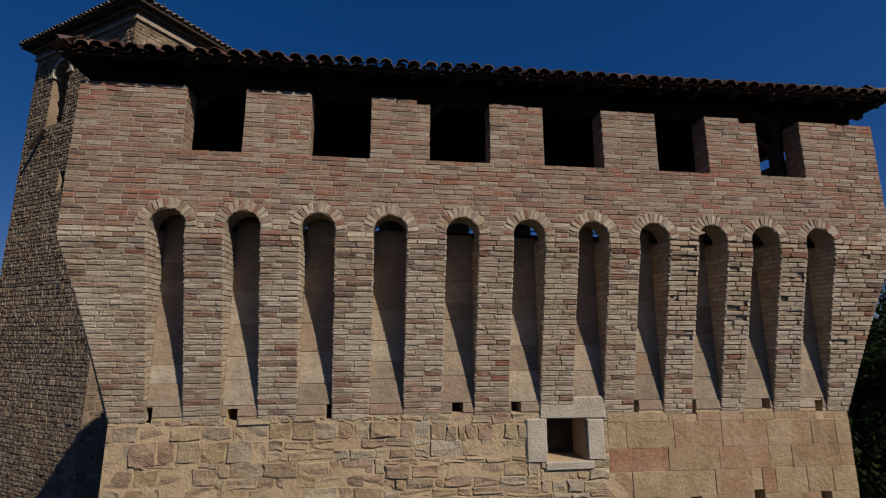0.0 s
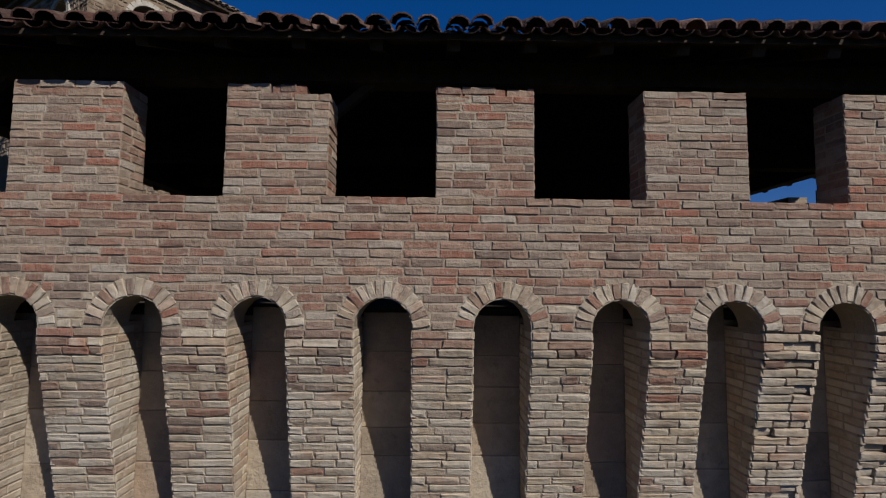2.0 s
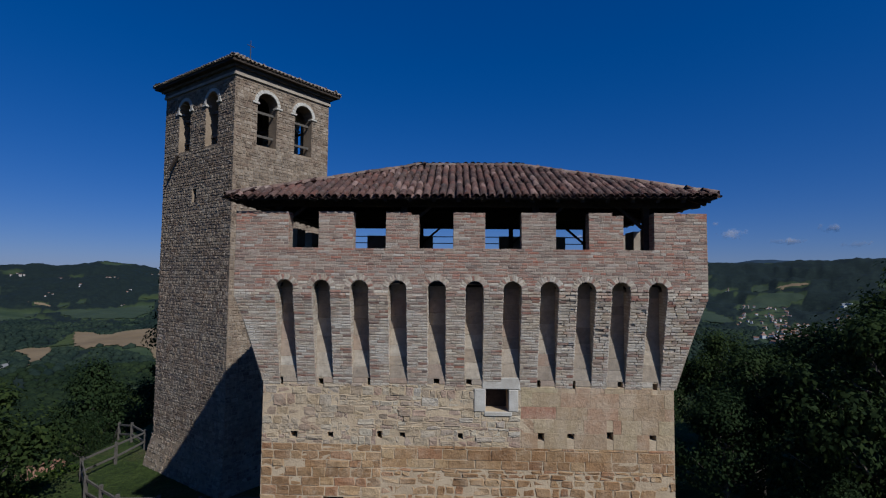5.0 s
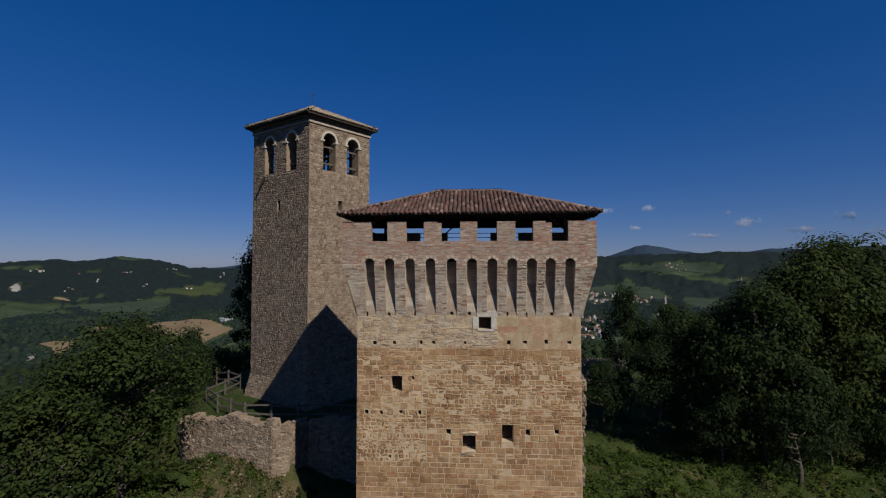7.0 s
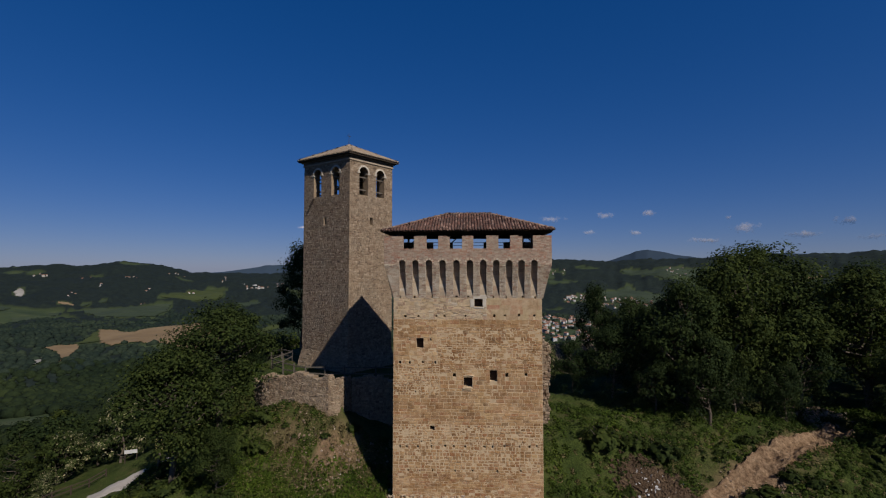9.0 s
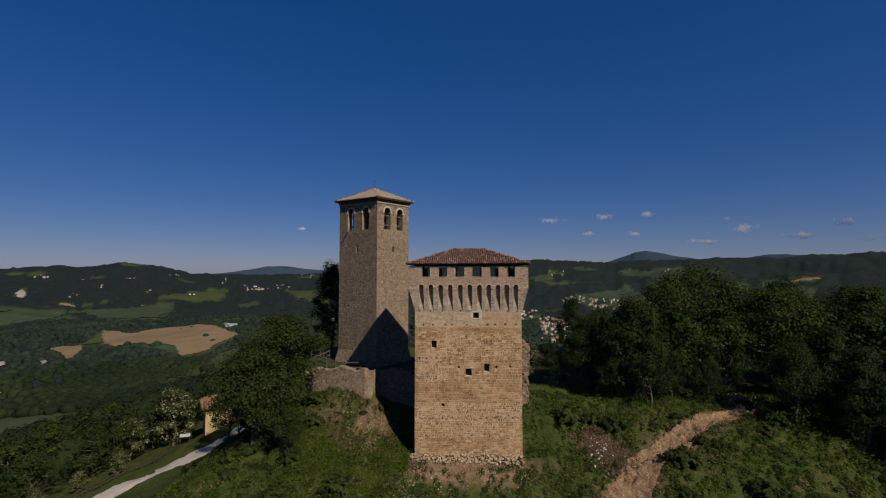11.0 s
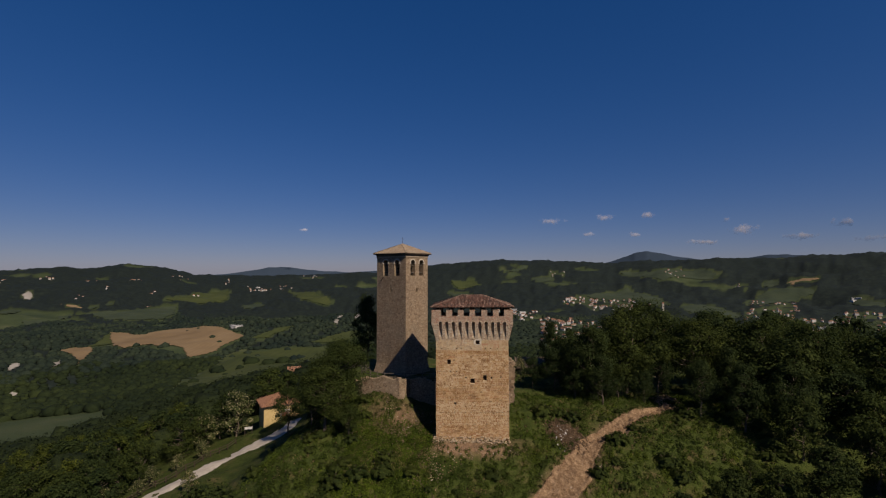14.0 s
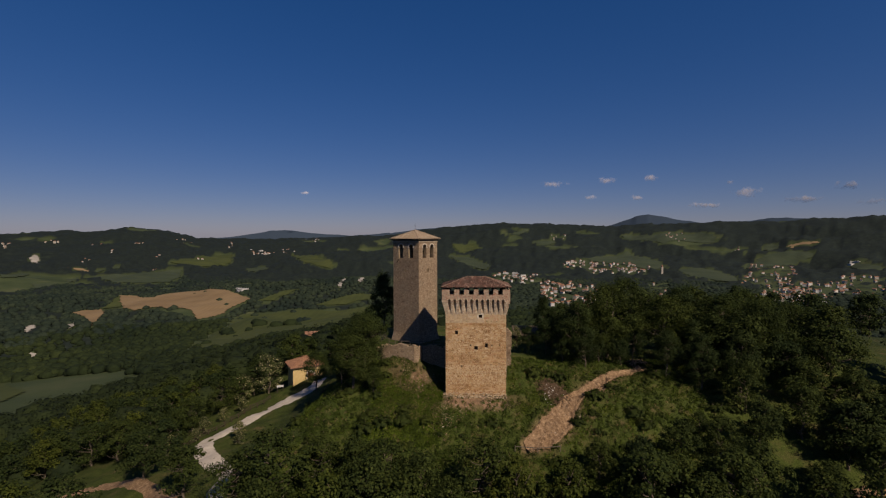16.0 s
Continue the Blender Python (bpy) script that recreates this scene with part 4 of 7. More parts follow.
z = ZFOOT + COURSE / 2
row = 0
while z < ZTOP - 0.02:
    e = lean(z)
    spans = [(-CXL + FLARE * e, CXR - FLARE * e)]
    if z > ZSILL:
        spans = list(MERLONS)
    else:
        for xc in ARCHES:
            if z < ZS:
                spans = cut(spans, xc - SLOT / 2, xc + SLOT / 2)
            elif z < ZS + SLOT / 2 + 0.155:
                rr = SLOT / 2 + 0.15
                hw = math.sqrt(max(rr * rr - (z - ZS) ** 2, 0))
                spans = cut(spans, xc - hw, xc + hw)
    slope = (lean(z + 0.01) - lean(z - 0.01)) / 0.02
    up = Vector((0, slope, 1)).normalized()
    for a, b in spans:
        if b - a < 0.05:
            continue
        for x, w in courses(a, b, LONG, JOINT, row % 2):
            pale = rng.random() < min(max((16.72 - z) / 0.9, 0.0), 0.82)
            pr = float(np.clip(rng.normal(0.0006, 0.0022), -0.003, 0.005))
            if pale and x > 1.9 and 14.8 < z < 16.45 and rng.random() < 0.14:
                pr -= rng.uniform(0.008, 0.036)        # the weathered, crumbling corbels
            missing = z > ZTOP - COURSE * 1.3 and (rng.random() < 0.12 or any(n0 < x < n1 for n0, n1 in NOTCH))
            if missing:
                continue
            h = COURSE - JOINT + rng.uniform(-0.002, 0.003)
            if -2.2 < x < 1.9 and 16.62 < z < 17.9 and len(loose) < 290:
                loose.append((x, pr - 0.0, z + wave(x, z), w, h, pale))
            else:
                block(joined_pale if pale else joined, (x, e, z + rng.normal(0, 0.0014) + wave(x, z)), U, up, w, h, 0.11, 0.004, 0.0034 if z > 16.3 else 0.0042, pr, RING8)
    # the flanks of the merlons and the sides of the slots
    if z > ZSILL:
        for a, b in MERLONS:
            for xx, uu in ((b, Vector((0, 1, 0))), (a, Vector((0, -1, 0)))):
                if z > ZTOP - COURSE * 1.3 and any(xx == n1 for _, n1 in NOTCH):
                    continue
                ys = courses(0.0, THICK, [0.14, 0.2, 0.28], JOINT, row % 2)
                for yc, w in ys:
                    block(joined, (xx, yc, z), uu, V3, w, COURSE - JOINT, 0.05, 0.006, 0.003, rng.normal(0, 0.002))
    elif z < ZS:
        for xc in ARCHES:
            for xx, uu in ((xc - SLOT / 2, Vector((0, 1, 0))), (xc + SLOT / 2, Vector((0, -1, 0)))):
                if OVER - e > 0.06:
                    for yc, w in courses(e, OVER, [0.14, 0.2, 0.26], JOINT, row % 2):
                        block(joined_pale, (xx, yc, z), uu, V3, w, COURSE - JOINT, 0.04, 0.005, 0.003, 0.006 + rng.normal(0, 0.002))
    z += COURSE
    row += 1
# rings of the arches
for xc in ARCHES:
    n = 14
    for k in range(n):
        t = math.pi * (k + 0.5) / n
        c = Vector((xc - math.cos(t) * (SLOT / 2 + 0.072), 0, ZS + math.sin(t) * (SLOT / 2 + 0.072)))
        out = Vector((-math.cos(t), 0, math.sin(t)))
        side = Vector((math.sin(t), 0, math.cos(t)))
        block(joined_pale if k % 3 else joined, c, side, out, 0.055, 0.13 + rng.uniform(-0.012, 0.012), 0.11, 0.004, 0.0035, 0.004 + rng.normal(0, 0.003), RING8)
part("brickwork", joined, M_BRICK, parapet, "mixed red, tan and grey bricks", kind="stuff")
part("corbel_brickwork", joined_pale, M_PALEBRICK, parapet, "pale tan bricks of corbels and arches", kind="stuff")

# sill bricks: tops of the parapet between merlons
caps = Soup()
for (a0, a1), (b0, b1) in zip(MERLONS[:-1], MERLONS[1:]):
    for x, w in courses(a1, b0, [0.28, 0.14, 0.2], 0.01, 1):
        block(caps, (x, THICK / 2, ZSILL + 0.012), U, Vector((0, 1, 0)), w, THICK - 0.01, 0.03, 0.006, 0.004)
for a, b in MERLONS:
    for x, w in courses(a, b, [0.28, 0.14, 0.2], 0.01, 1):
        low = 0.07 if any(n0 < x < n1 for n0, n1 in NOTCH) else 0.0
        block(caps, (x, THICK / 2, ZTOP - low), U, Vector((0, 1, 0)), w, THICK - 0.01, 0.09 - low * 0.7, 0.008, 0.006, rng.normal(0, 0.007))
part("coping_bricks", caps, M_BRICK, parapet, kind="stuff")


def stone_face(soup, x0, x1, z0, z1, holes, o, u, hs, lens, gap, proud, rough, depth=0.08, ring=RING4, single=None):
    """Courses of stones over a wall face: o its origin, u along it; heights from hs, lengths from lens."""
    u = Vector(u)
    z, r = z0, 0
    while z < z1 - 0.03:
        h = min(rng.uniform(*hs), z1 - z)
        if z1 - z - h < 0.06:
            h = z1 - z
        zc = z + h / 2
        spans = [(x0, x1)]
        for a, b, c, d in holes:
            if c < z + h - 0.02 and d > z + 0.02:
                spans = cut(spans, a, b)
        for a, b in spans:
            if b - a < 0.04:
                continue
            for x, w in courses(a, b, [rng.uniform(*lens) for _ in range(5)], gap, r % 2):
                one = soup
                if single and single[1] < x < single[2] and single[3] < zc < single[4] and single[5]:
                    one = Soup()
                g2 = gap * rng.uniform(0.5, 1.5)
                block(one, Vector(o) + u * x + V3 * (zc + rng.normal(0, rough * 0.3)), u, V3, w - g2 * 0.6, h - g2, depth, min(0.014, h * 0.09, gap * 0.55), rough, proud + rng.normal(0, 0.002 + rough * 0.3), ring)
                if one is not soup:
                    part("stone", one, single[6], single[0])
                    single[5] -= 1
        z += h
        r += 1


stones, limed, ashlar = Soup(), Soup(), Soup()
ashlar_stones = [front, 1.2, 5.2, 12.4, 14.0, 80, M_ASHLAR1]
nearest_stones = [front, -BXL, BXR, 11.9, 13.95, 280, M_STONE1]
limed_stones = [front, -BXL, 1.3, 12.45, 13.95, 200, M_LIMESTONE1]
# bands of masonry: x0, x1, z0, z1, heights, lengths, joint, roughness
BANDS = [(-BXL, BXR, -3.0, 2.0, (0.13, 0.22), (0.2, 0.5), 0.014, 0.012), (-BXL, BXR, 2.0, 3.85, (0.15, 0.26), (0.18, 0.46), 0.032, 0.015), (-BXL, BXR, 3.85, 5.2, (0.11, 0.24), (0.14, 0.44), 0.034, 0.018), (-BXL, BXR, 5.2, 7.2, (0.19, 0.27), (0.28, 0.7), 0.018, 0.008),
         (-BXL, -2.0, 7.2, 9.6, (0.11, 0.24), (0.14, 0.36), 0.028, 0.024), (-2.0, BXR, 7.2, 9.1, (0.2, 0.3), (0.3, 0.62), 0.023, 0.010), (-2.0, BXR, 9.1, 9.6, (0.13, 0.2), (0.2, 0.5), 0.017, 0.014),
         (-BXL, -2.2, 9.6, 12.45, (0.17, 0.32), (0.24, 0.6), 0.017, 0.014), (-2.2, BXR, 9.6, 11.9, (0.12, 0.25), (0.18, 0.46), 0.023, 0.020), (-2.2, BXR, 11.9, 12.45, (0.2, 0.28), (0.3, 0.7), 0.012, 0.008), (1.3, BXR, 12.45, 13.95, (0.3, 0.42), (0.35, 0.95), 0.005, 0.0022)]
# the limed part changes its courses from patch to patch
for z0, z1, cuts in ((12.45, 12.93, (-BXL, -3.0, -0.7, 1.3)), (12.93, 13.42, (-BXL, -3.9, -1.8, 0.3, 1.3)), (13.42, 13.97, (-BXL, -3.3, -1.2, 1.3))):
    for x0, x1 in zip(cuts[:-1], cuts[1:]):
        hs = ((0.1, 0.18), (0.17, 0.3), (0.12, 0.22))[int(rng.integers(3))]
        BANDS.append((x0, x1, z0, z1, hs, (0.12, 0.44), 0.014, 0.016))
for x0, x1, z0, z1, hs, ln, gap, rgh in BANDS:
    pale, dressed = z0 >= 12.45 and x1 <= 1.3, z0 >= 12.45 and x0 >= 1.3
    stone_face(limed if pale else ashlar if dressed else stones, x0, x1, z0, z1, DEEPHOLES + PUT, (0, WY, 0), U, hs, ln, gap, 0.003 if pale else 0.002 if dressed else 0.0048, rgh, 0.08, ROUND8 if rgh >= 0.02 else RING8, limed_stones if pale else ashlar_stones if dressed else nearest_stones)
part("limed_masonry", limed, M_LIMESTONE, front, "lime-smeared pale stone blocks", kind="stuff")
part("ashlar_masonry", ashlar, M_ASHLAR, front, "large smooth tan and pink sandstone blocks", kind="stuff")
part("sandstone_masonry", stones, M_STONE, front, "warm tan sandstone blocks in rough courses", kind="stuff")
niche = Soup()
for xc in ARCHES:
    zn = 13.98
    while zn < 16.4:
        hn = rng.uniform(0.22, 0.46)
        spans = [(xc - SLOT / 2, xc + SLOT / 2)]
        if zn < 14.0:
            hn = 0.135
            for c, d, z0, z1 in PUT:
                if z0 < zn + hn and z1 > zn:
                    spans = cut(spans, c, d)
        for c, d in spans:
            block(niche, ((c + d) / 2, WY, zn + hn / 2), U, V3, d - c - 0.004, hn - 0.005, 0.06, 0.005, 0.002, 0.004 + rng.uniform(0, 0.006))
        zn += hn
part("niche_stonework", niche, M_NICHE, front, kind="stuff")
# dressed stone frames of the windows
for a, b, c, d in WINDOWS[:1]:
    for x0, x1, z0, z1 in ((a - 0.3, a, c - 0.02, d + 0.02), (b, b + 0.26, c, d), (a - 0.1, b + 0.3, d, d + 0.3), (a - 0.05, b + 0.1, c - 0.12, c)):
        frames = Soup()
        block(frames, ((x0 + x1) / 2, WY, (z0 + z1) / 2), U, V3, x1 - x0 - 0.01, z1 - z0 - 0.01, 0.2, 0.015, 0.006, 0.03)
        part("window_stone", frames, M_DRESSED, front, "pale dressed stone of the window surround")
for a, b, c, d in WINDOWS[2:3]:
    for x0, x1, z0, z1 in ((a - 0.12, b - 0.05, c - 0.3, c), (a, b + 0.1, d, d + 0.16)):
        frames = Soup()
        block(frames, ((x0 + x1) / 2, WY, (z0 + z1) / 2), U, V3, x1 - x0 - 0.01, z1 - z0 - 0.01, 0.2, 0.05, 0.05, 0.05, RING8)
        part("window_stone", frames, M_MORTAR_WARM, front, "pale broken stone at the window")
a, b, c, d = WINDOWS[3]
for k in range(9):
    zc = c - 0.06 + k * 0.1
    for x0, x1 in ((a - 0.34 + 0.05 * (k % 2), a - 0.015), (b + 0.015, b + 0.3 - 0.06 * (k % 2))):
        frames = Soup()
        block(frames, ((x0 + x1) / 2, WY, zc), U, V3, x1 - x0, 0.085, 0.1, 0.008, 0.004, 0.012)
        part("brick", frames, M_STONE1, front)
# dark boards deep in the windows
for a, b, c, d in WINDOWS:
    board_ = Soup()
    box(board_, a - 0.03, b + 0.03, WY + 0.5, WY + 0.54, c - 0.03, d + 0.03)
    part("window_board", board_, M_DARKWOOD, front, "dark boards closing the window")
# rubble footing
foot = Soup()
for x in np.arange(-5.6, 5.4, 0.2):
    for k in range(3):
        block(foot, (x + rng.normal(0, 0.06), WY - 0.1 - 0.26 * k + rng.normal(0, 0.06), 0.26 - 0.22 * k + rng.normal(0, 0.09)), U, Vector((0, 0.5, 1)).normalized(), rng.uniform(0.14, 0.34), rng.uniform(0.1, 0.26), 0.6, 0.06, 0.055, 0.0, ROUND8)
part("rubble_footing", foot, M_LIMESTONE, keep, "ragged rubble footing under the wall", kind="stuff")

# roof of the keep
EXL, EXR, EY0, EY1, EZ, RX, RY, RZ = 6.03, 5.86, -0.22, DEEP + 0.22, 18.66, 1.6, DEEP / 2, 20.14
roof = Soup()
A, B_, C, D = (-EXL, EY0, EZ - 0.07), (EXR, EY0, EZ), (EXR, EY1, EZ), (-EXL, EY1, EZ - 0.03)
P, Q = (-RX, RY, RZ), (RX, RY, RZ)
dn = 0.05
vs = [A, B_, C, D, P, Q] + [(x, y, zz - dn) for x, y, zz in (A, B_, C, D, P, Q)]
roof.add(vs, [(0, 1, 5, 4), (1, 2, 5), (2, 3, 4, 5), (3, 0, 4), (7, 6, 10, 11), (8, 7, 11), (9, 8, 11, 10), (6, 9, 10), (0, 6, 7, 1), (1, 7, 8, 2), (2, 8, 9, 3), (3, 9, 6, 0)])
roof_ob = part("roof", roof, M_DARKWOOD, keep, "low hipped roof with weathered terracotta tiles")


def coppo(length, r0, r1, n=5, t=0.014):
    """One half-round roof tile along +y, its crown up, wide end first."""
    vs, fs = [], []
    for k in range(n + 1):
        a = math.pi * k / n
        for y, r in ((0, r0), (length, r1)):
            vs.append((-r * math.cos(a), y, r * math.sin(a) * 0.8))
            vs.append((-(r - t) * math.cos(a), y, (r - t) * math.sin(a) * 0.8))
    for k in range(n):
        o = 4 * k
        fs += [(o, o + 4, o + 6, o + 2), (o + 1, o + 5, o + 4, o)]
    return vs, fs


def tile_slope(e0, e1, r0, r1, parent, mat_one, mat_many, nearest, pitch=0.2, course=0.33, smooth_name="tiles"):
    """Tiles over a roof plane from the eave e0-e1 up to the ridge r0-r1."""
    e0, e1, r0, r1 = map(Vector, (e0, e1, r0, r1))
    along = (e1 - e0)
    W = along.length
    along.normalize()
    upv = (r0 - e0) - along * (r0 - e0).dot(along)
    H = upv.length
    upv.normalize()
    n = along.cross(upv).normalized()
    l0, l1 = (r0 - e0).dot(along), W - (e1 - r1).dot(along) * 1.0
    rot = Matrix((along, upv, n)).transposed().to_4x4()
    kinds = []
    for k in range(3):
        s = Soup()
        s.add(*coppo(course * 1.22, 0.088 + 0.003 * k, 0.072 + 0.002 * k))
        kinds.append(s.mesh("tile", mat_one, True))
    many = Soup()
    base = coppo(course * 1.22, 0.09, 0.073)
    flip = [(x, y, 0.03 - zz * 0.75) for x, y, zz in base[0]]
    cnt = 0
    for i in range(int(W / pitch)):
        x = (i + 0.5) * W / int(W / pitch)
        lo = 0.0
        top = H
        if l0 > 0 and x < l0:
            top = H * x / l0
        if x > l1:
            top = H * (W - x) / (W - l1)
        for j in range(int(math.ceil(H / course))):
            y = j * course - 0.06
            if y > top - 0.1:
                break
            wob = rng.normal(0, 0.012, 3)
            m = Matrix.Translation(e0 + along * (x + wob[0]) + upv * (y + wob[1]) + n * (0.045 + abs(wob[2]) * 0.6)) @ rot @ pose(0, 0, 0, 3.5 + rng.normal(0, 1.0), 0, rng.normal(0, 1.4))
            if j < 3 and nearest(x, y) and cnt < 290:
                ob = new("tile", kinds[int(rng.integers(3))])
                ob.parent = parent
                ob.matrix_local = m
                cnt += 1
            else:
                many.add([tuple(m @ Vector(p)) for p in base[0]], base[1])
            m2 = Matrix.Translation(e0 + along * (x + pitch / 2) + upv * y + n * 0.012) @ rot @ pose(0, 0, 0, 2.0, 0, rng.normal(0, 1))
            if x + pitch / 2 < W:
                many.add([tuple(m2 @ Vector(p)) for p in flip], [tuple(reversed(f)) for f in base[1]])
    return part(smooth_name, many, mat_many, parent, smooth=True, kind="stuff")


def ridge_tiles(a, b, parent, material, name="ridge_tile"):
    a, b = Vector(a), Vector(b)
    d = b - a
    L = d.length
    d.normalize()
    side = d.cross(Vector((0, 0, 1))).normalized()
    up = side.cross(d)
    rot = Matrix((side, d, up)).transposed().to_4x4()
    s = Soup()
    k = int(L / 0.36)
    for i in range(k):
        m = Matrix.Translation(a + d * (i * L / k) + up * (0.05 + rng.uniform(0, 0.02))) @ rot @ pose(0, 0, 0, 3, 0, rng.normal(0, 2))
        v, f = coppo(0.46, 0.13, 0.105)
        s.add([tuple(m @ Vector(p)) for p in v], f)
    return part(name, s, material, parent, smooth=True, kind="stuff")


tile_slope(A, B_, P, Q, roof_ob, M_TILE1, M_TILE, lambda x, y: 0.8 < x < 12.0)
tile_slope(C, D, Q, P, roof_ob, M_TILE1, M_TILE, lambda x, y: False)
tile_slope(B_, C, Q, Q, roof_ob, M_TILE1, M_TILE, lambda x, y: False)
tile_slope(D, A, P, P, roof_ob, M_TILE1, M_TILE, lambda x, y: False)
for a, b in ((A, P), (B_, Q), (C, Q), (D, P), (P, Q)):
    ridge_tiles(a, b, roof_ob, M_RIDGETILE)
# timbers: wall plates, rafters, short posts, braces
for x in np.arange(-5.7, 5.71, 0.6):
    for y0, y1, s in ((EY0 + 0.06, 1.6, 1), (EY1 - 0.06, DEEP - 1.6, -1)):
        t = Soup()
        slope = (RZ - EZ) / (RY - EY0)
        reach = min(abs(y1 - y0), max(0.4, (EXR - abs(x)) * 0.8))
        beam(t, (x, y0, EZ - 0.08), (x, y0 + s * reach, EZ - 0.08 + slope * reach), 0.1, 0.12)
        part("rafter", t, M_DARKWOOD, roof_ob)
for y in np.arange(0.2, DEEP, 0.6):
    for sx in (-1, 1):
        t = Soup()
        slope = (RZ - EZ) / (EXR - RX)
        reach = max(0.45, min(2.0, min(y, DEEP - y) * 1.2))
        ex = EXR if sx > 0 else EXL
        beam(t, (sx * (ex - 0.06), y, EZ - 0.1), (sx * (ex - 0.06 - reach), y, EZ - 0.1 + slope * reach), 0.1, 0.12)
        part("rafter", t, M_DARKWOOD, roof_ob)
for y in (0.45, DEEP - 0.45):
    t = Soup()
    beam(t, (-5.75, y, 18.58), (5.75, y, 18.58), 0.2, 0.2)
    part("wall_plate", t, M_DARKWOOD, roof_ob)
for x in (-5.5, 5.5):
    t = Soup()
    beam(t, (x, 0.5, 18.58), (x, DEEP - 0.5, 18.58), 0.2, 0.2)
    part("wall_plate", t, M_DARKWOOD, roof_ob)
for x in (-4.95, -1.7, 1.66, 4.42):
    for y in (0.45, DEEP - 0.45):
        t = Soup()
        beam(t, (x, y, 16.5), (x, y, 18.5), 0.15, 0.15, (0, 1, 0))
        part("post", t, M_DARKWOOD, roof_ob)
        t = Soup()
        beam(t, (x, y, 17.9), (x + (0.7 if x < 3 else -0.7), y, 18.5), 0.07, 0.08, (0, 1, 0))
        part("brace", t, M_DARKWOOD, roof_ob)
for zr in (17.95, 18.2):
    t = Soup()
    tube(t, [(-5.6, DEEP - 0.12, zr), (5.6, DEEP - 0.12, zr)], [0.018, 0.018], 6)
    part("guard_rail", t, M_IRON, keep, "thin iron rail behind the battlements")
t = Soup()
beam(t, (-5.4, DEEP / 2, 18.62), (5.4, DEEP / 2, 18.62), 0.22, 0.24)
part("tie_beam", t, M_DARKWOOD, roof_ob)
for x, y, zz, w, h, pale in loose:
    ob = new("brick", brick_mesh(w, h, pale))
    ob.parent = parapet
    ob.location = (x, -0.0 - y, zz)

# ---- the bell tower ----
BT_O, BT_ANG, BT_ANG_L, BW_R, BW_L = Vector((-10.95, 10.1, 0)), 54.0, 148.5, 5.5, 6.45      # front corner, bearing of the right-hand face, lengths of both faces
BASE, TOPZ = 5.6, 26.4
bt = thing("bell_tower", "tall rubble-stone bell tower with paired arched openings", "tower")
ur = Vector((math.cos(radians(BT_ANG)), math.sin(radians(BT_ANG)), 0))
ul = Vector((math.cos(radians(BT_ANG_L)), math.sin(radians(BT_ANG_L)), 0))
corners = [BT_O, BT_O + ur * BW_R, BT_O + ur * BW_R + ul * BW_L, BT_O + ul * BW_L]
faces = [(0, 1), (1, 2), (2, 3), (3, 0)]
SILL, SPRING, AR = 23.05, 25.2, 0.54


def at_face(o, u, inward, x, y, z):
    return tuple(o + u * x + inward * y + V3 * z)


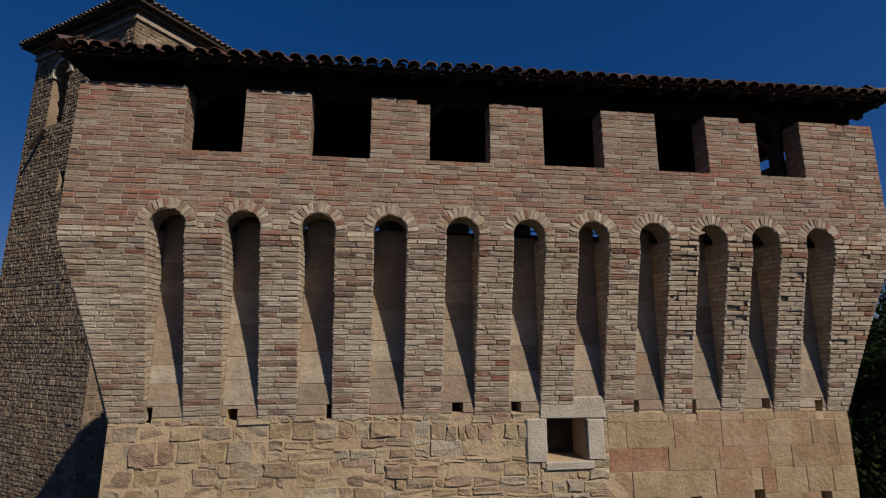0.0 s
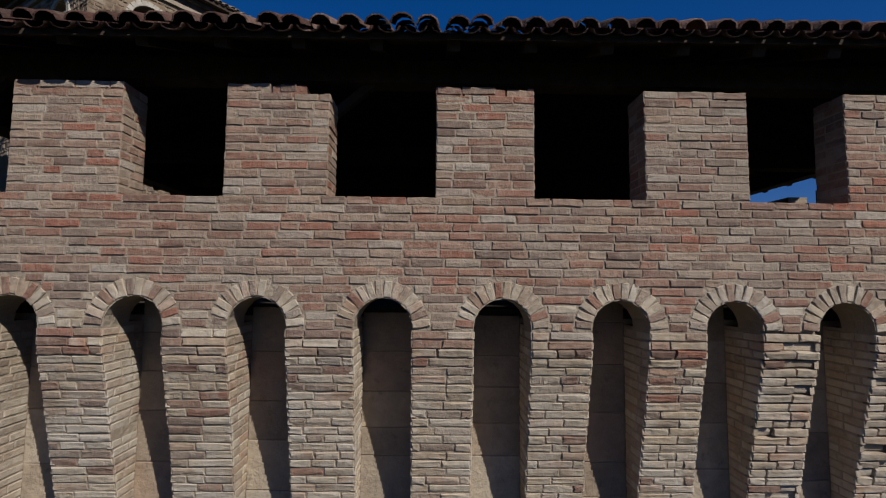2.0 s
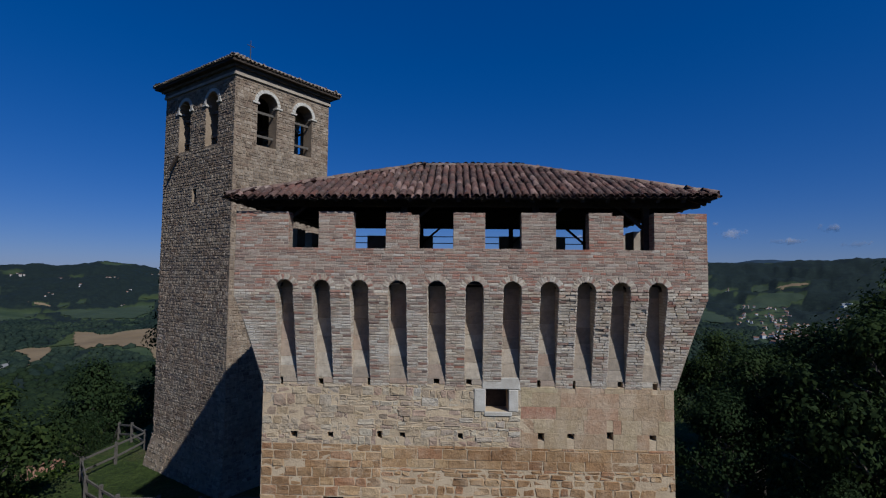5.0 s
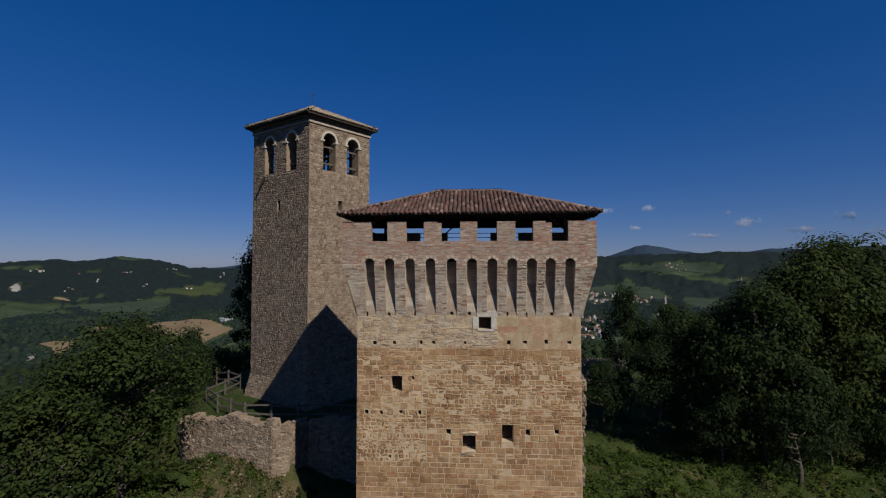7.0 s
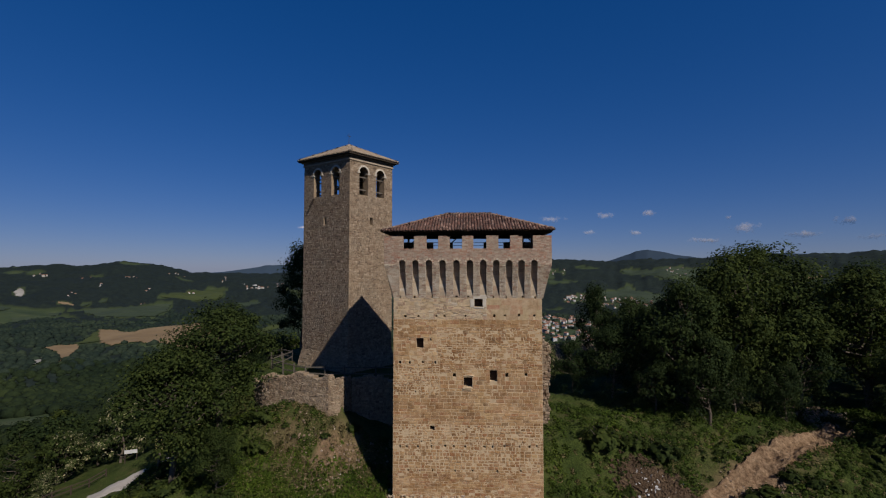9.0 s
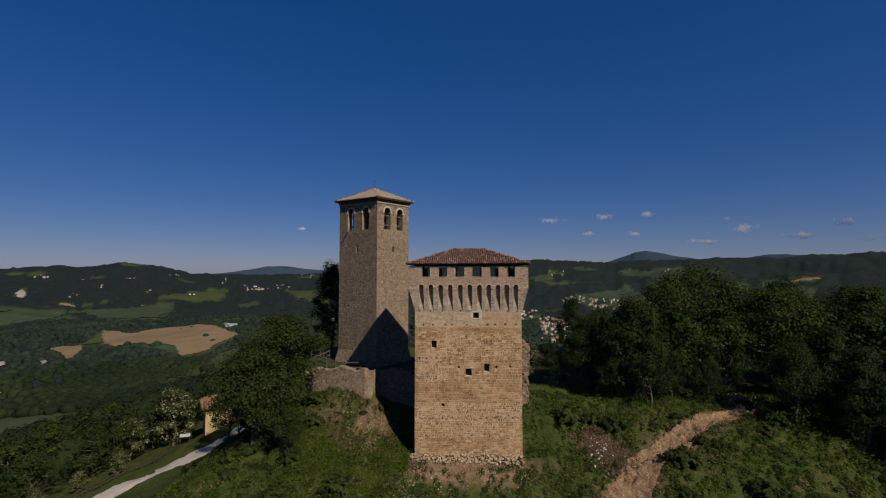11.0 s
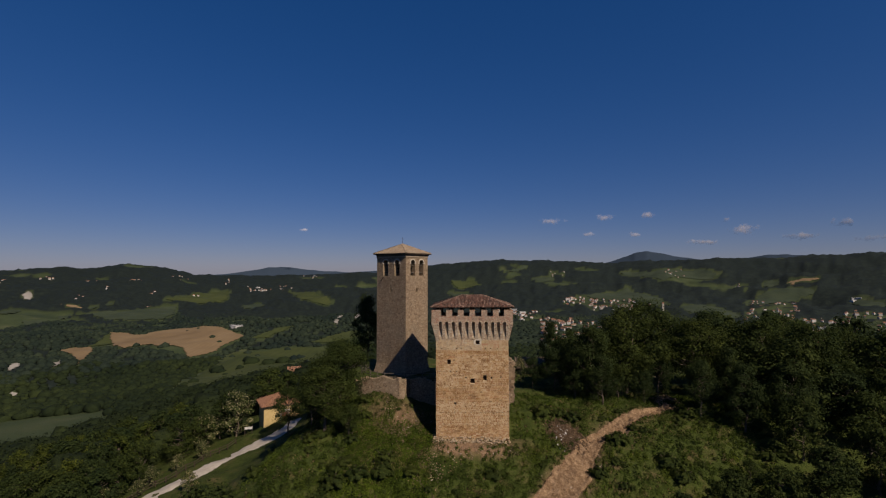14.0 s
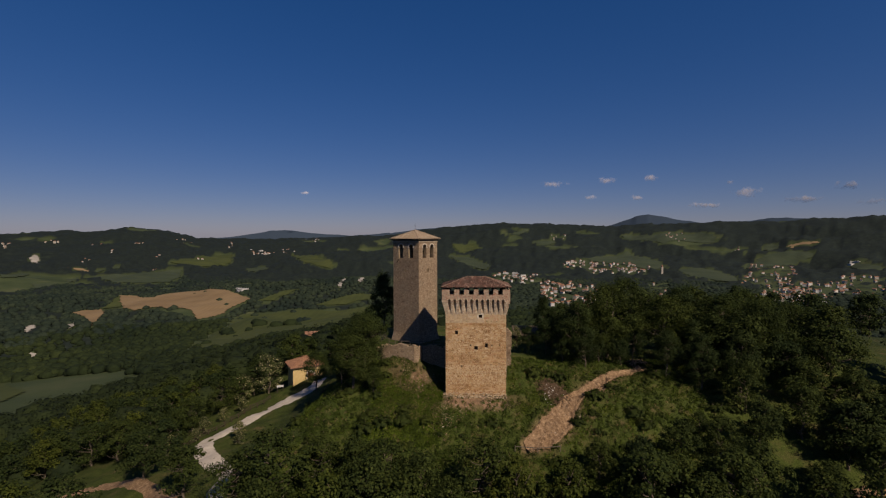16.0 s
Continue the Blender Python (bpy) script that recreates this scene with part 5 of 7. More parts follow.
def bell_face(o, u, L, first):
    """One side of the tower: o its left end seen from outside."""
    inward = Vector((-u.y, u.x, 0))
    s = Soup()
    T = 0.75
    cs = (0.31 * L, 0.70 * L)
    loc = Soup()
    slit = (0.46 * L, 0.46 * L + 0.36, 20.3, 21.0)
    trim = 0.0 if first else 0.12           # the hidden walls stop short of the corners
    pierced(loc, trim, L - trim, BASE - 4, SILL, [slit], 0.02, T)
    xs = [trim, cs[0] - AR, cs[0] + AR, cs[1] - AR, cs[1] + AR, L - trim]
    s.add([at_face(o, u, inward, *p) for p in loc.v], loc.f)
    wall = part("wall", s, M_MORTAR_GREY, bt, "grey-tan rubble stone wall with two arched openings")

    def piece(name, soup):
        one = Soup()
        one.add([at_face(o, u, inward, *p) for p in soup.v], soup.f)
        part(name, one, M_MORTAR_GREY, wall)

    for i in (0, 2, 4):
        loc = Soup()
        box(loc, xs[i], xs[i + 1], 0.02, T, SILL, SPRING)
        piece("pier", loc)
    for x0, x1, c in ((trim, L / 2, cs[0]), (L / 2, L - trim, cs[1])):
        loc = Soup()
        arch_panel(loc, x0, x1, c, AR, SPRING, TOPZ, 0.02, T, 12)
        piece("arch_wall", loc)
    st = Soup()
    holes = [slit] + [(c - AR, c + AR, SILL, SPRING) for c in cs]
    zz = SPRING
    while zz < SPRING + AR + 0.18:
        for c in cs:
            hw = math.sqrt(max((AR + 0.2) ** 2 - max(zz - SPRING, 0) ** 2, 0))
            if hw > 0:
                holes.append((c - hw, c + hw, zz, zz + 0.12))
        zz += 0.12
    if first:
        stone_face(st, 0, L, BASE - 2, TOPZ - 0.3, holes, o, u, (0.09, 0.2), (0.12, 0.36), 0.022, 0.002, 0.012, 0.06, ROUND8, [wall, -1, L + 1, 23.3, 27, 145, M_GREYSTONE1])
        part("rubble_masonry", st, M_GREYSTONE, wall, "mixed brown, grey and tan rubble stones", kind="stuff")
    for c in cs:
        n = 11
        for k in range(n):
            t = math.pi * (k + 0.5) / n
            p = Vector(at_face(o, u, inward, c - math.cos(t) * (AR + 0.09), 0, SPRING + math.sin(t) * (AR + 0.09)))
            out = u * -math.cos(t) + V3 * math.sin(t)
            side = u * math.sin(t) + V3 * math.cos(t)
            one = Soup()
            block(one, p, side, out, 0.18, 0.18, 0.3, 0.012, 0.006, 0.035)
            part("arch_stone", one, M_DRESSED, wall)
        for sx in (-1, 1):
            one = Soup()
            block(one, at_face(o, u, inward, c + sx * (AR + 0.1), 0, SPRING - 0.06), u, V3, 0.36, 0.1, 0.3, 0.012, 0.004, 0.06)
            part("impost", one, M_DRESSED, wall, "pale stone impost under the arch")
        for zb in (SILL + 0.55, SILL + 1.75):
            rail = Soup()
            beam(rail, at_face(o, u, inward, c - AR, 0.35, zb), at_face(o, u, inward, c + AR, 0.35, zb), 0.08, 0.12)
            part("opening_rail", rail, M_GREYWOOD, wall, "grey wooden bar across the opening")
    # the soffit's dark colour stands in for shade below the roof edge
    for nm, rows, m, lab in (("cornice", ((TOPZ - 0.2, TOPZ - 0.06, 0.07),), M_MORTAR, "thin pale string course under the eaves"), ("soffit", ((TOPZ - 0.06, TOPZ + 0.14, 0.05), (TOPZ + 0.14, TOPZ + 0.28, 0.18)), M_SOFFIT, "eaves moulding with its shade in the dark colour")):
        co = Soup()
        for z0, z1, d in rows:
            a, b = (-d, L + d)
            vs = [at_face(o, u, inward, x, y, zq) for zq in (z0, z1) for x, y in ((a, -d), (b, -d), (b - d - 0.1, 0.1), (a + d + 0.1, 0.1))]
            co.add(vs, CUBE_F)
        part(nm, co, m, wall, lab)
    return wall


bell_face(corners[0], ur, BW_R, True)
bell_face(corners[3], -ul, BW_L, True)
bell_face(corners[1], ul, BW_L, False)
bell_face(corners[2], -ur, BW_R, False)
floors = Soup()
for zf in (12.0, 23.0):
    q = [c + (BT_O + ur * BW_R / 2 + ul * BW_L / 2 - c) * 0.1 for c in corners]
    floors.add([(p.x, p.y, zf) for p in q] + [(p.x, p.y, zf + 0.12) for p in q], CUBE_F)
part("belfry_floor", floors, M_DARKWOOD, bt)
mid = BT_O + ur * BW_R / 2 + ul * BW_L / 2
fr = Soup()
for k in (-1, 1):
    beam(fr, mid + ur * 0.8 * k + V3 * 23.1, mid + ur * 0.8 * k + V3 * 25.9, 0.16, 0.16, (0, 1, 0))
beam(fr, mid - ur * 2.3 + V3 * 25.2, mid + ur * 2.3 + V3 * 25.2, 0.18, 0.2)
beam(fr, mid - ul * 2.5 + V3 * 24.3, mid + ul * 2.5 + V3 * 24.3, 0.16, 0.18)
part("bell_frame", fr, M_DARKWOOD, bt, "dark timber bell frame")
# battered foot
for a, b in ((3, 0), (0, 1)):
    o, e = corners[a], corners[b]
    u = (e - o).normalized()
    outw = Vector((u.y, -u.x, 0))
    L = (e - o).length
    vs, fs = [], [(0, 3, 2, 1), (12, 13, 14, 15)]
    for zz, d in ((3.2, 0.8), (5.4, 0.6), (6.6, 0.3), (8.2, 0.0)):
        for x, y in ((-d, d), (L + d, d), (L, -0.1), (0, -0.1)):
            vs.append(tuple(o + u * x + outw * y + V3 * zz))
    for k in range(0, 12, 4):
        fs += [(k + i, k + (i + 1) % 4, k + 4 + (i + 1) % 4, k + 4 + i) for i in range(4)]
    bat = Soup()
    bat.add(vs, fs)
    foot_ob = part("battered_foot", bat, M_MORTAR_GREY, bt, "flared rough stone foot of the tower")
    fst = Soup()
    zz = 3.6
    while zz < 8.15:
        h = rng.uniform(0.14, 0.26)
        d0, d1 = (float(np.interp(q, [3.2, 5.4, 6.6, 8.2], [0.8, 0.6, 0.3, 0.0])) for q in (zz, zz + h))
        tilt = (V3 * h + outw * (d1 - d0)).normalized()
        for x, w in courses(-d0, L + d0, [0.2, 0.3, 0.42, 0.26], 0.03, 1):
            block(fst, o + u * x + outw * ((d0 + d1) / 2 + 0.01) + V3 * (zz + h / 2), u, tilt, w, h - 0.03, 0.08, 0.012, 0.025, rng.normal(0, 0.012), ROUND8)
        zz += h
    part("rubble_masonry", fst, M_GREYSTONE, foot_ob, kind="stuff")
# roof
OH = 0.42
rc = []
for k, (su, sl) in enumerate(((-1, -1), (1, -1), (1, 1), (-1, 1))):
    rc.append(mid + ur * su * (BW_R / 2 + OH) + ul * sl * (BW_L / 2 + OH) + V3 * (TOPZ + 0.42))
apex = mid + V3 * 28.5
s = Soup()
s.add([tuple(p) for p in rc] + [tuple(apex)] + [tuple(p - V3 * 0.14) for p in rc], [(0, 1, 4), (1, 2, 4), (2, 3, 4), (3, 0, 4), (8, 7, 6, 5), (5, 6, 1, 0), (6, 7, 2, 1), (7, 8, 3, 2), (8, 5, 0, 3)])
bt_roof = part("roof", s, M_DARKWOOD, bt, "low pyramid roof of pale weathered tiles")
for i in range(4):
    tile_slope(rc[i], rc[(i + 1) % 4], apex, apex, bt_roof, M_PALETILE, M_PALETILE, lambda x, y: False, 0.22, 0.36)
    ridge_tiles(rc[i], apex, bt_roof, M_PALETILE)
cr = Soup()
tube(cr, [apex - V3 * 0.1, apex + V3 * 1.3], [0.03, 0.02], 6)
tube(cr, [apex + V3 * 1.0 - ur * 0.22, apex + V3 * 1.0 + ur * 0.22], [0.02, 0.02], 6)
part("iron_cross", cr, M_IRON, bt_roof, "thin dark iron cross on the roof")
br = Soup()
q = Vector(corners[3]) - ul * 1.6
beam(br, q + V3 * 22.9 + Vector((ul.y, -ul.x, 0)) * -0.1, q - ul * -0.45 + V3 * 22.1 + Vector((-ur.x, -ur.y, 0)) * 0.25, 0.12, 0.12)
part("timber_bracket", br, M_DARKWOOD, bt)

# ---- walls on the terrace ----
rw = thing("retaining_wall", "broken rubble-stone retaining wall under the terrace", "wall")
wp = [Vector((-20.2, 9.9, 0)), Vector((-17.6, 7.25, 0)), Vector((-14, 5.95, 0)), Vector((-11.3, 5.3, 0)), Vector((-10.45, 5.75, 0)), Vector((-9.95, 7.4, 0)), Vector((-5.2, 7.2, 0))]
tops = [5.6, 6.9, 7.4, 7.3, 7.15, 6.9, 6.7]
core, st = Soup(), Soup()
for k in range(len(wp) - 1):
    a, b = wp[k], wp[k + 1]
    u = (b - a).normalized()
    L = (b - a).length
    outw = Vector((u.y, -u.x, 0))
    n = max(2, int(L / 0.4))
    above = []
    for i in range(n):
        x0, x1 = L * i / n, L * (i + 1) / n
        t0 = tops[k] + (tops[k + 1] - tops[k]) * (i / n) + 0.14 * math.sin(x0 * 1.9 + k) + rng.normal(0, 0.1)
        vs = [tuple(a + u * x - outw * y + V3 * zz) for zz in (-0.5, t0 - 0.12) for x, y in ((x0, 0.03), (x1 + 0.01, 0.03), (x1 + 0.01, 0.75), (x0, 0.75))]
        core.add(vs, CUBE_F)
        above.append((x0 - 0.01, x1 + 0.01, t0, 99))
    stone_face(st, 0, L, 0.0, 7.8, above, a, u, (0.12, 0.26), (0.15, 0.42), 0.03, 0.0, 0.035, 0.25, ROUND8)
part("wall_core", core, M_MORTAR_GREY, rw)
part("rubble_masonry", st, M_GREYSTONE, rw, kind="stuff")
stub = thing("ruined_wall_stub", "ragged remains of a rubble wall beside the keep", "wall")
st, core = Soup(), Soup()
zz = 1.0
while zz < 10.6:
    h = rng.uniform(0.16, 0.3)
    w = float(np.interp(zz, [1.0, 3.7, 3.8, 4.6, 5.2, 7.0, 8.4, 9.9, 10.6], [0.35, 0.5, 1.2, 1.28, 1.12, 1.3, 1.36, 1.25, 0.5])) + rng.uniform(-0.1, 0.1)
    box(core, BXR + 0.01, BXR + w - 0.12, 5.3, 6.0, zz, zz + h + 0.01)
    for x, ww in courses(0.02, w, [0.2, 0.3, 0.42, 0.26], 0.025, 1):
        block(st, (BXR + x, 5.22, zz + h / 2), U, V3, ww, h - 0.03, 0.5, 0.02, 0.025, rng.normal(0, 0.05), ROUND8)
    block(st, (BXR + w, 5.62, zz + h / 2), Vector((0, 1, 0)), V3, 0.6, h - 0.03, 0.3, 0.02, 0.03, rng.normal(0, 0.03), ROUND8)
    zz += h
part("rubble_masonry", st, M_GREYSTONE, stub, kind="stuff")
part("wall_core", core, M_MORTAR_GREY, stub, kind="stuff")

# wooden fence along the terrace
fence = thing("terrace_fence", "grey weathered post and rail fence on the terrace", "fence")
fl = [(-24.5, 20.0), (-18.1, 15.4), (-18.5, 11.3), (-16.6, 9.2), (-14, 7.6), (-10.6, 7.6), (-8, 8.0), (-5.6, 8.0)]
prev = None
for k in range(len(fl) - 1):
    a, b = Vector((*fl[k], 0)), Vector((*fl[k + 1], 0))
    n = max(1, round((b - a).length / 1.9))
    for i in range(n + (k == len(fl) - 2)):
        p = a + (b - a) * (i / n)
        g = max(hz(p.x, p.y), 6.55 if p.x > -20 else 0)
        s = Soup()
        beam(s, (p.x, p.y, g - 0.6), (p.x, p.y, g + 1.15), 0.11, 0.11, (0, 1, 0))
        part("post", s, M_GREYWOOD, fence)
        q = Vector((p.x, p.y, g))
        if prev is not None:
            for h in (0.45, 0.98):
                s = Soup()
                beam(s, prev + V3 * (h + rng.normal(0, 0.03)), q + V3 * (h + rng.normal(0, 0.03)), 0.06, 0.09)
                part("rail", s, M_GREYWOOD, fence)
        prev = q
# low tiled shed behind the keep
shed = thing("open_shed", "low open timber shed with a dark grey roof", "shed")
s = Soup()
for x in (9.2, 12.4, 15.6):
    for y in (27.0, 30.5):
        t = Soup()
        beam(t, (x, y, 1.5), (x, y, 5.2), 0.16, 0.16, (0, 1, 0))
        part("post", t, M_DARKWOOD, shed)
s = Soup()
box(s, 8.9, 15.9, 27.0, 27.12, 4.0, 4.25)
box(s, 8.9, 15.9, 30.4, 30.6, 2.5, 5.6)
part("boarding", s, M_DARKWOOD, shed)
s = Soup()
s.add([(8.6, 26.4, 4.75), (16.2, 26.4, 4.75), (16.2, 31, 6.1), (8.6, 31, 6.1), (8.6, 26.4, 4.85), (16.2, 26.4, 4.85), (16.2, 31, 6.2), (8.6, 31, 6.2)], CUBE_F)
sr = part("roof", s, M_DARKWOOD, shed)
tile_slope((8.6, 26.4, 4.86), (16.2, 26.4, 4.86), (8.6, 31, 6.2), (16.2, 31, 6.2), sr, M_SOFFIT, M_SOFFIT, lambda x, y: False, 0.3, 0.4)

# ---- the yellow house by the road ----
house = thing("yellow_house", "small ochre plastered house with a red hipped roof", "house")
HO, HU = Vector((-45.4, 34.6, -9.8)), Vector((6.3, 4.0, 0)).normalized()
HV = Vector((-HU.y, HU.x, 0))
HL, HD, HH = 7.4, 6.5, 4.15


def hp(x, y, z):
    return tuple(HO + HU * x + HV * y + V3 * z)


loc, s = Soup(), Soup()
door_hole = (3.6, 5.2, -0.5, 2.6)
pierced(loc, 0, HL, -2.5, HH, [door_hole], 0, 0.35)
box(loc, 0, 0.35, 0.352, HD, -2.5, HH)
box(loc, HL - 0.35, HL, 0.352, HD, -2.5, HH)
box(loc, 0.352, HL - 0.352, HD - 0.35, HD, -2.5, HH)
s.add([hp(*p) for p in loc.v], loc.f)
hw = part("wall", s, M_PLASTER, house, "ochre yellow plastered wall")
s, loc = Soup(), Soup()
box(loc, 3.62, 5.18, 0.12, 0.2, -0.4, 2.58)
for k in range(4):
    box(loc, 3.66 + k * 0.385, 3.66 + k * 0.385 + 0.36, 0.09, 0.12, -0.3, 2.5)
s.add([hp(*p) for p in loc.v], loc.f)
part("door", s, M_DOOR, house, "tall red-brown double door")
s, loc = Soup(), Soup()
for x0, x1, z0, z1 in ((3.4, 3.6, -0.4, 2.62), (5.2, 5.4, -0.4, 2.62), (3.4, 5.4, 2.62, 3.0)):
    box(loc, x0, x1, -0.05, 0.1, z0, z1)
s.add([hp(*p) for p in loc.v], loc.f)
part("door_surround", s, M_WHITEWALL, house, "pale stone door surround")
o = 0.6
e = [hp(-o, -o, HH), hp(HL + o, -o, HH), hp(HL + o, HD + o, HH), hp(-o, HD + o, HH)]
r1, r2 = hp(3.2, HD / 2, HH + 1.75), hp(HL - 3.2, HD / 2, HH + 1.75)
s = Soup()
s.add(e + [r1, r2] + [(x, y, z - 0.15) for x, y, z in e], [(0, 1, 5, 4), (1, 2, 5), (2, 3, 4, 5), (3, 0, 4), (9, 8, 7, 6), (6, 7, 1, 0), (7, 8, 2, 1), (8, 9, 3, 2), (9, 6, 0, 3)])
hr = part("roof", s, M_DARKWOOD, house, "red-brown tiled hipped roof")
HTILE = piece_mat("house_roof_tile", [(0, (0.25, 0.125, 0.075)), (0.5, (0.30, 0.160, 0.100)), (1, (0.21, 0.105, 0.068))], False, 12, 1.0, (0.16, 0.10, 0.075), 0.9, 0.01, 0.4, (0.28, 0.19, 0.14), 0.2)
for a, b, c, d in ((e[0], e[1], r1, r2), (e[1], e[2], r2, r2), (e[2], e[3], r2, r1), (e[3], e[0], r1, r1)):
    tile_slope(a, b, c, d, hr, HTILE, HTILE, lambda x, y: False, 0.3, 0.45)
# fence and board along the road
rf = thing("road_fence", "dark wooden railing along the gravel road", "fence")
fl = [(-49.5, 30.5), (-51.3, 24), (-52.6, 18), (-54.6, 12.5), (-57.4, 6), (-56, -0.5)]
prev = None
for k in range(len(fl) - 1):
    a, b = Vector((*fl[k], 0)), Vector((*fl[k + 1], 0))
    n = max(1, round((b - a).length / 2.2))
    for i in range(n):
        p = a + (b - a) * (i / n)
        q = Vector((p.x, p.y, hz(p.x, p.y)))
        s = Soup()
        beam(s, q - V3 * 0.5, q + V3 * 1.1, 0.12, 0.12, (0, 1, 0))
        part("post", s, M_DARKWOOD, rf)
        if prev is not None:
            for h in (0.5, 1.0):
                s = Soup()
                beam(s, prev + V3 * h, q + V3 * h, 0.07, 0.1)
                part("rail", s, M_DARKWOOD, rf)
        prev = q
board = thing("notice_board", "small pale notice board on two posts by the road", "sign")
for dx in (0, 1.3):
    s = Soup()
    x, y = -48.9 + dx, 33.2 + dx * 0.45
    beam(s, (x, y, hz(x, y) - 0.4), (x, y, hz(x, y) + 1.7), 0.09, 0.09, (0, 1, 0))
    part("post", s, M_DARKWOOD, board)
s = Soup()
zb = hz(-48.3, 33.5)
beam(s, (-48.95, 33.1, zb + 1.35), (-47.5, 33.75, zb + 1.35), 0.05, 0.5)
part("panel", s, M_WHITEWALL, board, "plain pale panel")

# rail barrier at the foot of the track
barrier = thing("rail_barrier", "low grey wooden rail barrier below the track", "fence")
prev = None
for x, y in ((5.8, -8.9), (9.2, -9.0), (12.6, -8.7)):
    q = Vector((x, y, hz(x, y)))
    s = Soup()
    beam(s, q - V3 * 0.5, q + V3 * 1.0, 0.1, 0.1, (0, 1, 0))
    part("post", s, M_GREYWOOD, barrier)
    if prev is not None:
        s = Soup()
        beam(s, prev + V3 * 0.85, q + V3 * 0.85, 0.07, 0.1)
        part("rail", s, M_GREYWOOD, barrier)
    prev = q

# ---- trees and bushes ----
def leaf_quads(centres, size, seed, flat=0.5, bend=0.25, outward=None):
    """Small bent sprays of leaves round the given places, as arrays of vertices and faces."""
    g = np.random.default_rng(seed)
    n = len(centres)
    d = g.normal(size=(n, 3))
    d[:, 2] = np.abs(d[:, 2]) + flat
    d /= np.linalg.norm(d, axis=1)[:, None]
    if outward is not None:
        d = 0.55 * d + outward
        d /= np.linalg.norm(d, axis=1)[:, None] + 1e-9
    a = np.cross(d, g.normal(size=(n, 3)))
    a /= np.linalg.norm(a, axis=1)[:, None] + 1e-9
    b = np.cross(d, a)
    s = size * g.uniform(0.55, 1.35, (n, 1))
    k = g.uniform(0.5, 1.0, (n, 1))
    p = np.empty((n, 4, 3))
    p[:, 0] = centres - a * s - d * s * bend
    p[:, 1] = centres - b * s * k * 0.75 + a * s * 0.1
    p[:, 2] = centres + a * s - d * s * bend * 0.6
    p[:, 3] = centres + b * s * k * 0.75 + a * s * 0.15
    base = (np.arange(n) * 4)[:, None]
    tri = np.concatenate([base + np.array(t) for t in ((0, 1, 3), (1, 2, 3))])
    return p.reshape(-1, 3), tri


def np_mesh(name, v, f, material):
    me = bpy.data.meshes.new(name)
    me.vertices.add(len(v))
    me.vertices.foreach_set("co", np.asarray(v, np.float32).ravel())
    f = np.asarray(f, np.int32)
    k = f.shape[1]
    me.loops.add(f.size)
    me.loops.foreach_set("vertex_index", f.ravel())
    me.polygons.add(len(f))
    me.polygons.foreach_set("loop_start", np.arange(len(f), dtype=np.int32) * k)
    me.materials.append(material)
    me.update(calc_edges=True)
    me.validate()
    return me


def tree_kind(seed, height, spread, leaves, material, bare=0.22, leaf=0.3, lumps=26, conic=0.0):
    """Trunk with limbs, and a crown of leaf sprays gathered in uneven lumps."""
    g = np.random.default_rng(seed)
    s = Soup()
    top = height * 0.8
    n = 7
    pts = [(g.normal(0, 0.03 * spread) * i, g.normal(0, 0.03 * spread) * i, top * i / (n - 1)) for i in range(n)]
    r0 = height * 0.022
    tube(s, [(0, 0, -0.8)] + pts, [r0 * 1.35] + [r0 * (1 - 0.85 * i / (n - 1)) for i in range(n)], 6)
    cs = []
    for k in range(lumps):
        t = g.uniform(0, 1) ** 0.85
        z = height * (bare + (1 - bare) * (0.12 + 0.83 * t))
        prof = math.sin(math.pi * min(1, 0.16 + 0.80 * t)) ** 0.7 * (1 - conic * t)
        a = g.uniform(0, 2 * math.pi)
        rr = spread * prof * g.uniform(0.3, 1.0)
        c = np.array([rr * math.cos(a), rr * math.sin(a), z])
        cs.append((c, spread * g.uniform(0.14, 0.34) * (1 - 0.35 * conic * t)))
        if k % 2 == 0:
            zz = max(height * bare * 0.8, z - height * 0.16)
            q = np.array([pts[0][0], pts[0][1], min(zz, top * 0.95)])
            m = (q + c) / 2 + np.array([0, 0, -0.04 * height])
            tube(s, [tuple(q), tuple(m), tuple(c)], [r0 * 0.42, r0 * 0.26, r0 * 0.08], 4)
    per = leaves // lumps
    out, face = [], []
    for c, r in cs:
        d = g.normal(size=(per, 3))
        d /= np.linalg.norm(d, axis=1)[:, None]
        q = r * (1.05 - 0.55 * g.uniform(0, 1, (per, 1)) ** 1.6)
        p = c + d * q * np.array([1.0, 1.0, 0.72])
        p += g.normal(0, 0.2, p.shape) * r
        out.append(p)
        o2 = d + 0.5 * (c - np.array([0, 0, height * 0.5])) / spread
        face.append(o2 / (np.linalg.norm(o2, axis=1)[:, None] + 1e-9))
    v, f = leaf_quads(np.concatenate(out), leaf, seed + 1, 0.3, 0.25, np.concatenate(face))
    return s.mesh("trunk", M_BARK, True), np_mesh("crown", v, f, material)


